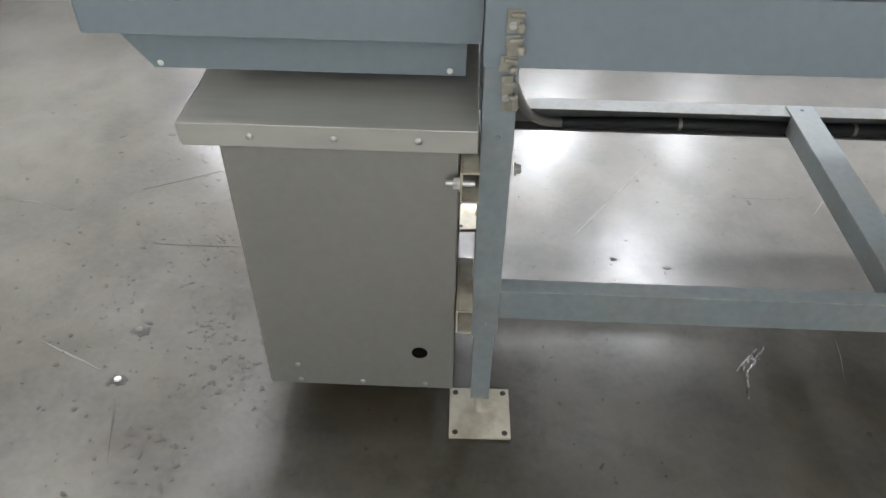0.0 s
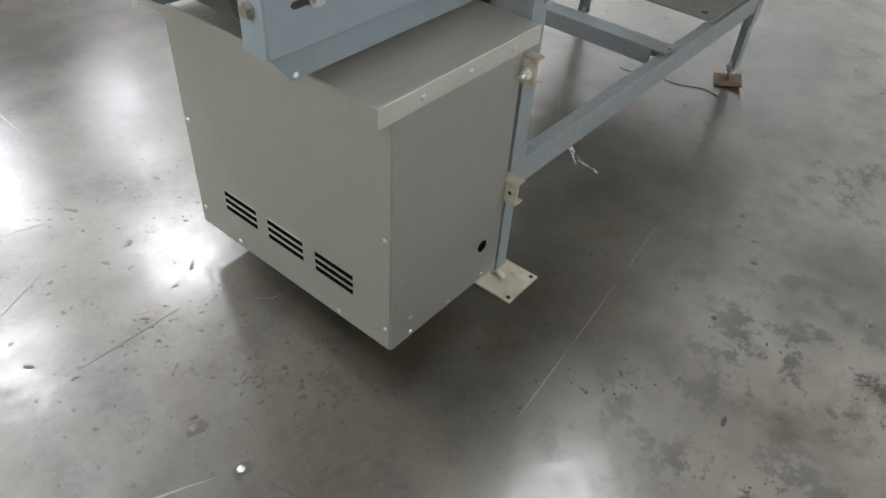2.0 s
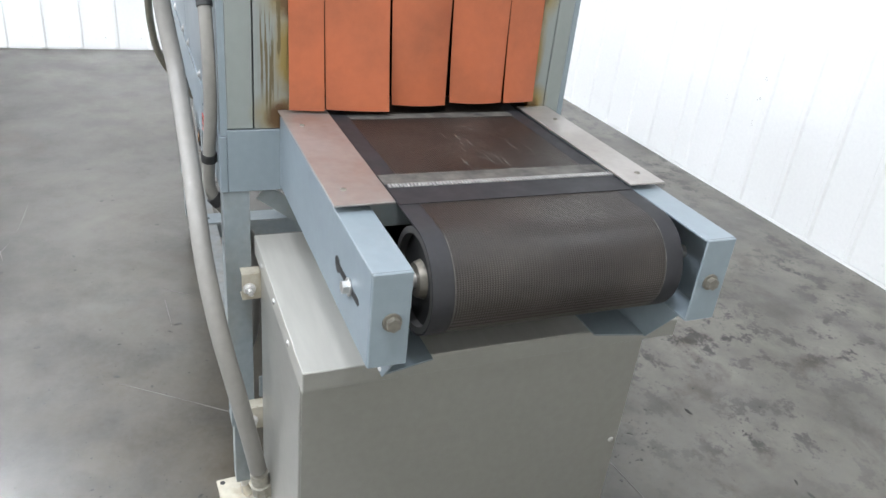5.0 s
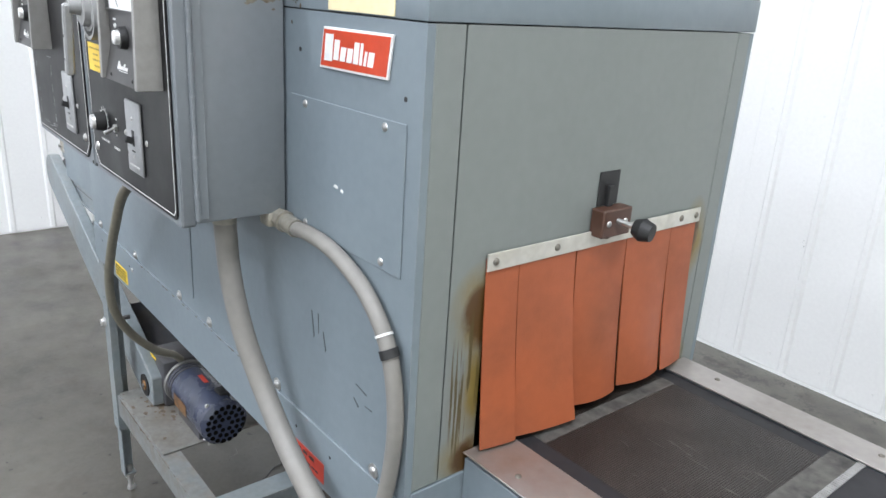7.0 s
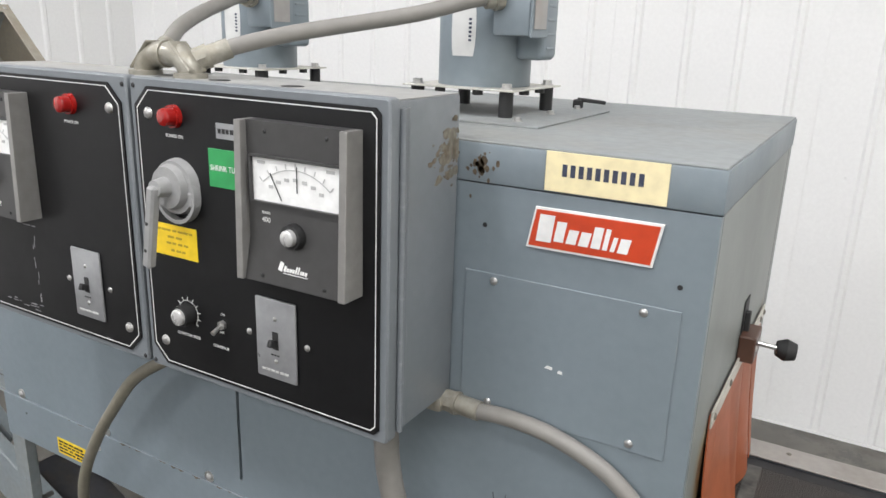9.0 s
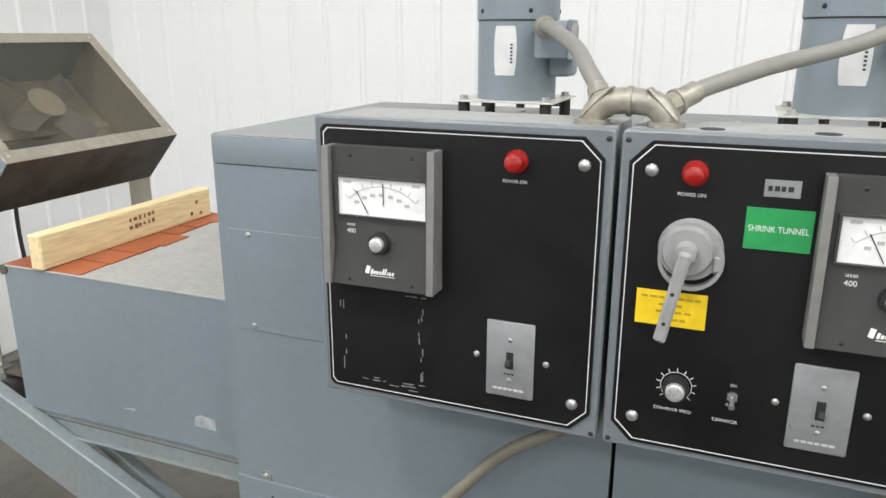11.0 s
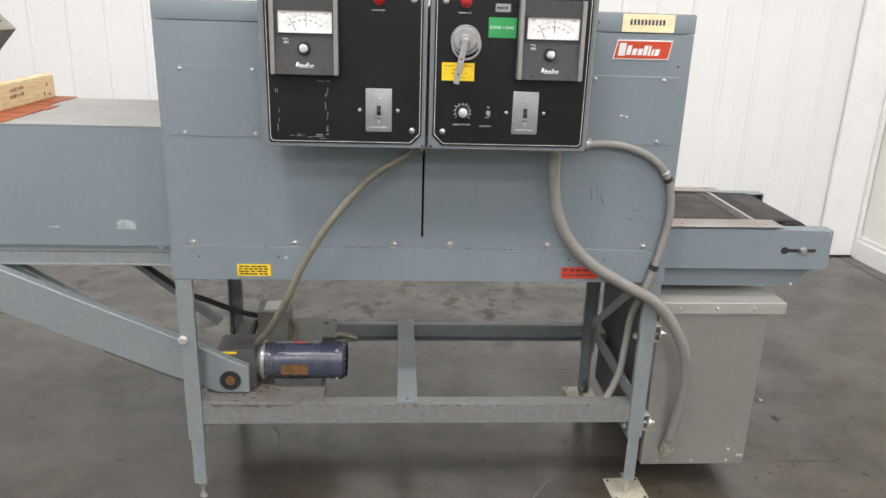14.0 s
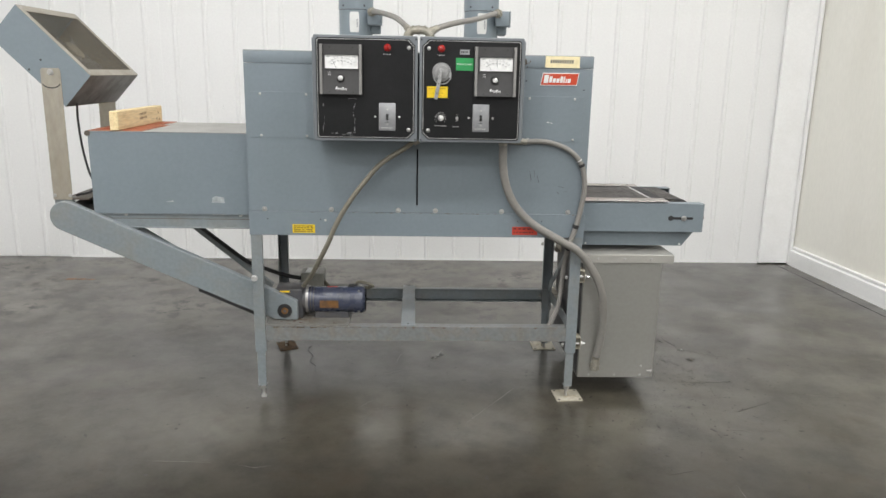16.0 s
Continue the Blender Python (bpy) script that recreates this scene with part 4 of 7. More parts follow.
# ---------------------------------------------------------------- legs, rails, pads
def leg(x, y, sx, sy, foot, pad_mat=None, tip=0, end=0.062):
    """A folded steel leg with a narrower sliding foot. sx, sy: the ways that its two flanges look."""
    w = 0.0045
    f, g = 0.049, 0.022
    bm = prism([(x, y + f * sy), (x, y), (x + f * sx, y), (x + f * sx, y + g * sy), (x + (f - 0.004) * sx, y + g * sy), (x + (f - 0.004) * sx, y + w * sy), (x + w * sx, y + w * sy), (x + w * sx, y + f * sy)], "z", 0.235, Z_BOT + 0.05, 0.0006)
    post = part("leg", bm, M_LEG, tunnel)
    q = 0.0055
    bm = prism([(x + q * sx, y + 0.042 * sy), (x + q * sx, y + q * sy), (x + 0.044 * sx, y + q * sy), (x + 0.044 * sx, y + (q + 0.004) * sy), (x + (q + 0.004) * sx, y + (q + 0.004) * sy), (x + (q + 0.004) * sx, y + 0.042 * sy)], "z", end + 0.004, 0.40, 0.0005)
    part("foot_plate", box(*sorted((x + q * sx, x + 0.044 * sx)), *sorted((y + q * sy, y + 0.042 * sy)), end, end + 0.004, 0.0004), M_LEG, post)
    part("leg_extension", bm, M_LEG, post, "worn sliding leg foot")
    cx, cy = x + 0.026 * sx, y + 0.026 * sy
    bm = cyl((cx, cy, 0.008), (cx, cy, 0.085), 0.0078, seg=12)
    cyl((cx, cy, 0.045), (cx, cy, 0.058), 0.0145, seg=6, bm=bm)
    part("levelling_screw", bm, M_ZINC, post)
    if foot:
        px, py, turn, sz = foot
        m = pose(px, py, 0.0032 + sz * 0.5 * math.sin(radians(tip)), tip, 0, turn)
        bm = tilted_box((sz, sz, 0.0058), m, 0.0008)
        pad = part("base_plate", bm, pad_mat or M_PAD, post, "rusty tilted base plate" if tip else "ivory painted steel base plate with four holes")
        for ux in (-1, 1):
            for uy in (-1, 1):
                c, e = m @ Vector((ux * sz * 0.40, uy * sz * 0.40, 0.001)), m @ Vector((ux * sz * 0.40, uy * sz * 0.40, 0.0035))
                part("bolt_hole", cyl(c, e, 0.0062, seg=12), M_INK, pad)
        cyl_bm = cyl((px, py, 0.006), (cx, cy, 0.03), 0.011, 0.0085, seg=12)
        part("socket", cyl_bm, pad_mat or M_PAD, pad)
    else:
        bm = cyl((cx, cy, 0.0), (cx, cy, 0.010), 0.014, 0.012, seg=6)
        cyl((cx, cy, 0.010), (cx, cy, 0.020), 0.010, 0.007, seg=12, bm=bm)
        part("levelling_foot", bm, M_ZINC, post)
    for z in (0.68, 0.27):
        fastener(post, (x + 0.025 * sx, y, z), (0, -sy, 0), 0.0045, "rivet", M_LEG)
    return post


leg(X0, Y0, 1, 1, None)
leg(X1, Y0, -1, 1, (1.643, 0.033, 3, 0.127))
leg(X1, Y1, -1, -1, (1.637, 0.704, 1, 0.127), end=0.036)
leg(X0, Y1, 1, -1, (0.184, 0.676, 24, 0.100), M_FOOT, 7)


def angle_rail(y_web, way, top, ledge):
    """A lower rail of folded steel between two legs: a web with a ledge on top and a return below."""
    a, b, c = y_web, y_web + 0.005 * way, y_web + ledge * way
    d = y_web + 0.040 * way
    bm = prism([(a, top - 0.069), (a, top), (c, top), (c, top - 0.0045), (b, top - 0.0045), (b, top - 0.065), (d, top - 0.065), (d, top - 0.069)], "x", X0 + 0.0495, X1 - 0.0495, 0.0006)
    rail = part("lower_rail", bm, M_RUST if way > 0 else M_LEG, tunnel, "blue-grey lower rail with chipped and rusted edges")
    for xa, xb in ((X0 + 0.010, X0 + 0.0495), (X1 - 0.0495, X1 - 0.010)):
        part("rail_tab", box(xa, xb, *sorted((y_web + 0.006 * way, y_web + 0.011 * way)), top - 0.064, top - 0.006, 0), M_LEG, rail)
    return rail


rail_f = angle_rail(Y0 + 0.004, 1, 0.361, 0.052)
angle_rail(Y1 - 0.004, -1, 0.352, 0.034)
rnd = random.Random(31)
bm = bmesh.new()
for k in range(70):
    x = 0.225 + abs(rnd.gauss(0, 0.16)) if k < 48 else rnd.uniform(0.25, 1.58)
    w, h = rnd.uniform(0.003, 0.020), rnd.uniform(0.0015, 0.009)
    prism([(x, 0.3602), (x + w * 0.3, 0.3602 - h), (x + w * 0.7, 0.3602 - h * rnd.uniform(0.3, 1.0)), (x + w, 0.3602)], "y", Y0 + 0.0034, Y0 + 0.0041, 0, bm)
for k in range(26):
    x, y = 0.222 + abs(rnd.gauss(0, 0.10)), Y0 + rnd.uniform(0.009, 0.050)
    r = rnd.uniform(0.003, 0.010)
    prism([(x + 1.5 * r * rnd.uniform(0.5, 1.2) * math.cos(a), y + 0.5 * r * rnd.uniform(0.5, 1.2) * math.sin(a)) for a in (0, 1.05, 2.1, 3.1, 4.2, 5.2)], "z", 0.3605, 0.3613, 0, bm)
tagged(part("rust_patch", bm, M_GRIME, rail_f, "brown rust along the rail's edge"), kind="stuff")
bm = box(X1 - 0.0105, X1 - 0.006, Y0 + 0.061, Y1 - 0.061, 0.30, 0.355, 0.0006)
part("end_rail", bm, M_LEG, tunnel)
bm = box(0.834, 0.900, Y0 + 0.012, Y1 - 0.012, 0.3615, 0.366, 0.0008)
box(0.834, 0.838, Y0 + 0.058, Y1 - 0.058, 0.315, 0.3615, 0, bm)
box(0.896, 0.900, Y0 + 0.058, Y1 - 0.058, 0.315, 0.3615, 0, bm)
xbar = part("cross_member", bm, M_LEG, tunnel)
for sy in (0.035, 0.680):
    part("bolt_hole", cyl((0.867, sy, 0.3655), (0.867, sy, 0.3666), 0.005, seg=10), M_INK, xbar)
# end brace under the exit end
m_br = look((X1 - 0.02, 0.07, 0.79), (X1 - 0.02, 0.65, 0.36))
bm = tilted_box((0.004, 0.035, 0.71), m_br @ Matrix.Translation((0, 0, -0.36)), 0.0006)
part("diagonal_brace", bm, M_LEG, tunnel)
# clamps along the back exit leg
for k, (cx, cz, turn, h) in enumerate(((1.630, 0.868, 0, 0.034), (1.629, 0.832, 8, 0.030), (1.636, 0.805, -6, 0.024), (1.633, 0.758, 4, 0.056))):
    m = pose(cx, Y1 + 0.0085, cz, 0, turn, 0)
    bm = tilted_box((0.022 if k < 3 else 0.017, 0.0036, h), m @ Matrix.Translation((-0.004, -0.003, 0)), 0.001)
    tilted_box((0.012, 0.016, h * 0.42), m @ Matrix.Translation((-0.013, 0.003, -h * 0.2)), 0.003, bm)
    tilted_box((0.020, 0.010, 0.006), m @ Matrix.Translation((-0.008, 0.001, h * 0.30)), 0.002, bm)
    clamp = part("conduit_clamp", bm, M_CAST, tunnel, "cast zinc one-hole conduit clamp")
    if k in (0, 3):
        fastener(clamp, (cx - 0.002, Y1 + 0.0070, cz - 0.006), BACK, 0.0042, "bolt", kind="hex")

# ---------------------------------------------------------------- exit conveyor
conv = thing("exit_conveyor", (1.95, 0.367, 0.80), "short blue-grey exit conveyor with a worn dark mesh belt", "conveyor")
CX0, CX1, CY0, CY1, CZ0, CZ1 = X1 + 0.004, 2.259, 0.105, 0.650, 0.808, 0.944


def side_rail(y, way):
    """A channel along the conveyor: web, top and bottom flange, and a closed end with a bolt."""
    w = 0.0035
    f = 0.052
    bm = prism([(y, CZ0), (y, CZ1), (y + f * way, CZ1), (y + f * way, CZ1 - 0.004), (y + w * way, CZ1 - 0.004), (y + w * way, CZ0 + 0.004), (y + f * way, CZ0 + 0.004), (y + f * way, CZ0)], "x", CX0, CX1 - 0.004, 0.0010)
    rail = part("side_rail", bm, M_PAINT, conv)
    part("end_plate", box(CX1 - 0.004, CX1, *sorted((y + 0.0004 * way, y + 0.0516 * way)), CZ0 + 0.0004, CZ1 - 0.0004, 0.0012), M_PAINT, rail)
    fastener(rail, (CX1, y + 0.028 * way, 0.875), RIGHT, 0.0095, "bolt", kind="hex", mat=M_DIRTY)
    # keyhole slot with the take-up bolt
    pts = [(2.103 + 0.0135 * math.cos(a), 0.874 + 0.0125 * math.sin(a)) for a in np.linspace(0.5, 2 * math.pi - 0.5, 14)]
    pts += [(2.206, 0.8685), (2.211, 0.874), (2.206, 0.8795)]
    # flat black sheet on the web that paints the open slot's shade
    part("adjusting_slot", prism(pts, "y", y - 0.0006 * way, y + 0.001 * way), M_INK, rail, "flat black sheet for the dark of a keyhole slot")
    fastener(rail, (2.165, y - 0.0006 * way, 0.874), (0, -way, 0), 0.0095, "bolt", kind="hex")
    # sheet skirt that hangs below, its outer end cut off
    ys = y + 0.048 * way
    lo = 0.731
    bm = prism([(1.690, CZ0 - 0.0005), (2.240, CZ0 - 0.0005), (2.183, lo), (1.690, lo)], "y", *sorted((ys, ys + 0.0025 * way)))
    skirt = part("skirt", bm, M_PAINT, conv)
    part("skirt_flange", prism([(1.690, ys + 0.003 * way), (2.180, ys + 0.003 * way), (2.162, ys + 0.085 * way), (1.690, ys + 0.085 * way)], "z", lo, lo + 0.0025), M_PAINT, skirt)
    for sx in (2.172, 1.715):
        fastener(skirt, (sx, ys, 0.739), (0, -way, 0), 0.0052, "rivet", M_WHITE)
    # cover plate
    ya, yb = sorted((y - 0.004 * way, y + (0.084 if way > 0 else 0.064) * way))
    cx1 = 2.087 if way > 0 else 2.078
    bm = box(CX0, cx1, ya, yb, 0.9525, 0.9555, 0.0006)
    part("spacer_bar", box(CX0 + 0.01, cx1 - 0.02, *sorted((y + 0.012 * way, y + 0.030 * way)), CZ1, 0.9525, 0), M_LEG, rail)
    plate = part("cover_plate", bm, M_COVER if way > 0 else M_DULL, conv, "heat-tinted steel cover plate" if way > 0 else "bare steel cover plate")
    for sx in (1.755, 2.035):
        fastener(plate, (sx, y + 0.022 * way, 0.9555), UP, 0.0050, mat=M_DIRTY)


side_rail(CY0, 1), side_rail(CY1, -1)
RX, RZ, RR = 2.165, 0.874, 0.0765
BY0, BY1 = 0.193, 0.584
roller = part("drive_roller", cyl((RX, BY0 + 0.012, RZ), (RX, BY1 - 0.012, RZ), RR - 0.003, seg=40), M_RUBBER, conv, "black lagged drive roller")
for ya, way in ((BY0 + 0.0125, -1), (BY1 - 0.0125, 1)):
    part("roller_rim", ring((RX, ya, RZ), (0, way, 0), RR - 0.012, RR - 0.003, 0.012, seg=40), M_ROLLER, roller)
    part("roller_hub", cyl((RX, ya, RZ), (RX, ya + 0.010 * way, RZ), 0.028, 0.024, seg=24), M_DIRTY, roller)
part("roller_shaft", cyl((RX, CY0 + 0.004, RZ), (RX, CY1 - 0.004, RZ), 0.011, seg=16), M_ZINC, conv)
for ys in (BY0 - 0.012, BY1 + 0.006):
    part("roller_collar", cyl((RX, ys, RZ), (RX, ys + 0.006, RZ), 0.019, seg=24), M_ZINC, conv)
loop = [(1.575, RZ + RR)] + [(x, RZ + RR) for x in np.linspace(1.67, RX, 12)]
loop += [(RX + RR * math.sin(a), RZ + RR * math.cos(a)) for a in np.linspace(0.12, math.pi - 0.12, 22)]
loop += [(RX, RZ - RR), (1.9, RZ - RR + 0.004), (1.69, RZ - RR + 0.012)]
belt = part("belt", ribbon(loop, BY0 + 0.030, BY1 - 0.030, 0.0018), M_BELT, conv, "brown-black open mesh conveyor belt")
for ya, yb in ((BY0, BY0 + 0.0302), (BY1 - 0.0302, BY1)):
    part("belt_border", ribbon([(x, z) for x, z in loop], ya, yb, 0.0024), M_BELTEDGE, belt)
top = RZ + RR
part("seam_band", box(1.980, 2.019, BY0 + 0.001, BY1 - 0.001, top + 0.0003, top + 0.0012, 0.0003), M_BELTBAND, belt, "worn pale band beside the lacing")
part("seam_band", ribbon([(2.031, top + 0.0012), (2.06, top + 0.0012), (2.088, top + 0.0012)], BY0 + 0.001, BY1 - 0.001, 0.001), M_BELTEDGE, belt)
part("seam_band", box(1.690, 1.716, BY0 + 0.03, BY1 - 0.03, top + 0.0003, top + 0.001, 0.0002), M_BELTBAND, belt)
bm = bmesh.new()
k = 0
while BY0 + 0.004 + k * 0.0058 < BY1 - 0.004:
    box(2.019, 2.031, BY0 + 0.004 + k * 0.0058, BY0 + 0.008 + k * 0.0058, top, top + 0.0034, 0.0006, bm)
    k += 1
tagged(part("lacing", bm, M_LACE, belt, "row of pale belt lacing hooks"), kind="stuff")
for ya in (BY0 + 0.0302, BY1 - 0.0314):
    part("stitch_line", ribbon([(x + (x - RX) * 0.012 if x > RX else x, z + (0.001 if z > RZ else 0)) for x, z in loop[14:30]], ya, ya + 0.0012, 0.0006), M_BELTBAND, belt)
rnd = random.Random(14)
bm = bmesh.new()
for k in range(16):
    x, y, ln, w = rnd.gauss(1.86, 0.06), rnd.gauss(0.36, 0.07), rnd.uniform(0.01, 0.05), rnd.uniform(0.0006, 0.0022)
    prism([(x, y), (x + ln * 0.5, y - w), (x + ln, y + rnd.uniform(-0.004, 0.004)), (x + ln * 0.5, y + w)], "z", top + 0.0002, top + 0.0006, 0, bm)
tagged(part("scuff", bm, M_BELTBAND, belt, "pale scuffs on the belt"), kind="stuff")
bm = box(1.70, 2.16, BY0 + 0.01, BY1 - 0.01, top - 0.0075, top - 0.0045, 0.0005)
part("slider_bed", bm, M_BAREST, conv)
for xb in (1.80, 2.03):
    part("bed_bar", box(xb, xb + 0.03, CY0 + 0.0035, CY1 - 0.0035, 0.905, top - 0.0075, 0.0006), M_LEG, conv)

# ---------------------------------------------------------------- grey enclosure under the conveyor
encl = thing("transformer_enclosure", (1.89, 0.395, 0.05), "beige-grey sheet steel enclosure hung beside the tunnel legs, with louvres", "enclosure")
GX0, GX1, GY0, GY1, GZ0, GZ1 = 1.695, 2.066, 0.062, 0.709, 0.086, 0.695
bm = box(GX0, GX1 - 0.003, GY0, GY1, GZ0, GZ1, 0.002)
shell = part("shell", bm, M_BOX, encl)
# added dark sheet: the shade on this side is put into its colour
part("back_shade_plate", box(GX0 - 0.0016, GX0 - 0.0003, GY0 + 0.02, GY1 - 0.02, GZ0 + 0.01, GZ1 - 0.01, 0.0003), M_GEAR, encl, "dark sheet painting the shade on the enclosure's back")
SL = ((0.174, 0.289), (0.327, 0.445), (0.483, 0.600))
slots = [(ya, yb, z) for ya, yb in SL for z in (0.1900, 0.2105, 0.2310)]
bm = bmesh.new()
zs = [GZ0 + 0.002] + [v for z in (0.1900, 0.2105, 0.2310) for v in (z - 0.0082, z + 0.0080)] + [GZ1 - 0.012]
ys = [GY0 + 0.004] + [v for s in SL for v in s] + [GY1 - 0.004]
for i, (za, zb) in enumerate(zip(zs, zs[1:])):
    if i % 2 == 0:
        box(GX1 - 0.0028, GX1, ys[0], ys[-1], za, zb, 0, bm)
    else:
        for k, (ya, yb) in enumerate(zip(ys, ys[1:])):
            if k % 2 == 0:
                box(GX1 - 0.0028, GX1, ya, yb, za, zb, 0, bm)
end = part("end_cover", bm, M_BOX, encl, "louvred end cover held by screws")
# black sheet that fills the louvre slots with painted shade
part("louvre_shade_sheet", box(GX1 - 0.0030, GX1 - 0.0007, 0.15, 0.62, 0.17, 0.25, 0), M_DARK, encl)
for ya, yb, z in slots:
    m = pose(GX1 + 0.0004, (ya + yb) / 2, z + 0.0084, 0, 15, 0)
    part("louvre", tilted_box((0.0016, yb - ya, 0.0022), m, 0.0003), M_BOX, end)
for sy, sz in ((0.078, 0.385), (0.080, 0.137), (0.692, 0.389), (0.694, 0.145), (0.210, 0.102), (0.553, 0.102), (0.698, 0.655)):
    fastener(end, (GX1, sy, sz), RIGHT, 0.006)
LX0, LX1, LY0, LY1, LZ = 1.668, 2.119, 0.055, 0.724, 0.706
t = 0.002
bm = prism([(LY0, LZ - 0.039), (LY0, LZ), (LY1, LZ), (LY1, LZ - 0.039), (LY1 - t, LZ - 0.039), (LY1 - t, LZ - t), (LY0 + t, LZ - t), (LY0 + t, LZ - 0.039)], "x", LX0, LX1 - t, 0.0009)
hood_lid = part("lid", bm, M_BOXTOP, encl, "flat overhanging lid with a folded lip")
part("end_lip", box(LX1 - t, LX1, LY0 + 0.001, LY1 - 0.001, LZ - 0.033, LZ - 0.0004, 0.0009), M_BOX, hood_lid)
part("lid_packing", box(GX0 + 0.004, GX1 - 0.006, GY0 + 0.004, GY1 - 0.004, GZ1 - 0.001, LZ - t, 0), M_DARK, hood_lid)
for sx in (2.010, 1.883, 1.757):
    fastener(hood_lid, (sx, LY1, LZ - 0.020), BACK, 0.0062)
    fastener(hood_lid, (sx, LY0, LZ - 0.020), FRONT, 0.0062)
for yy, ax in ((GY1, BACK), (GY0, FRONT)):
    for sx, sz in ((2.005, 0.145), (2.003, 0.100), (1.877, 0.100), (1.751, 0.100)):
        fastener(shell, (sx, yy, sz), ax, 0.0055)
bm = cyl((1.761, GY1 - 0.002, 0.194), (1.761, GY1 + 0.0007, 0.194), 0.0155, seg=20)
part("knockout_hole", bm, M_DARK, shell, "round black knockout hole")
latch = part("latch", box(2.035, 2.062, GY0 - 0.004, GY0, 0.116, 0.126, 0.001), M_ZINC, encl)
part("latch_tab", tilted_box((0.020, 0.006, 0.009), pose(2.044, GY0 - 0.008, 0.122, 0, 25, 0), 0.001), M_ZINC, latch)
# channel brackets between the legs and the enclosure's back
for y_leg, sgn in ((Y0, 1), (Y1, -1)):
    y_end, y_in = (0.026 if sgn > 0 else Y1 + 0.042), y_leg + 0.10 * sgn
    for z in ((0.606, 0.274) if sgn > 0 else (0.614, 0.316)):
        bm = box(1.6890, 1.6930, *sorted((y_end, y_in)), z - 0.029, z + 0.029, 0.0006)
        for za in (z - 0.029, z + 0.0255):
            box(1.6635, 1.6890, *sorted((y_end, y_in)), za, za + 0.0035, 0.0004, bm)
        br = part("bracket", bm, M_PAD, encl, "ivory channel bracket with chipped edges")
        ys = y_leg + 0.024 if sgn < 0 else 0.040
        if z > 0.5 or sgn > 0:
            bm = cyl((1.6695, ys, z - 0.004), (1.7155, ys, z - 0.004), 0.0050, seg=10)
            cyl((1.6930, ys, z - 0.004), (1.6950, ys, z - 0.004), 0.0125, seg=18, bm=bm)
            cyl((1.6950, ys, z - 0.004), (1.7035, ys, z - 0.004), 0.0100, seg=6, bm=bm)
            part("stud", bm, M_CHROME, br, "zinc stud with its nut")
        else:
            part("bolt_hole", cyl((1.6925, ys, z), (1.6937, ys, z), 0.005, seg=10), M_INK, br)
        fastener(br, (1.607, y_leg + 0.018 * sgn, z - 0.002), LEFT, 0.0085, "bolt", kind="hex")

# ---------------------------------------------------------------- control cabinets
PY, KZ0, KZ1 = -0.169, 1.240, 1.665


def outline(x0, x1, z0, z1, cut_left, cut_right, cut=0.020, rnd=0.007):
    """The panel's outline, with the corners of one side cut off and the others small and round."""
    pts = []
    for cx, cz, sx, sz in ((x0, z0, 1, 1), (x1, z0, -1, 1), (x1, z1, -1, -1), (x0, z1, 1, -1)):
        big = cut_left if cx == x0 else cut_right
        c = cut if big else rnd
        pair = [(cx, cz + sz * c), (cx + sx * c, cz)]
        if (sx, sz) in ((-1, 1), (1, -1)):
            pair = pair[::-1]
        pts += pair
    return pts


def frame_of(outer, inner, y0, y1, bm=None):
    bm = bm or bmesh.new()
    n = len(outer)
    rows = [[bm.verts.new((p[0], y, p[1])) for p in ring_pts] for ring_pts, y in ((outer, y0), (inner, y0), (inner, y1), (outer, y1))]
    for a, b in zip(rows, rows[1:] + rows[:1]):
        for i in range(n):
            bm.faces.new((a[i], a[(i + 1) % n], b[(i + 1) % n], b[i]))
    bmesh.ops.recalc_face_normals(bm, faces=bm.faces[:])
    return bm


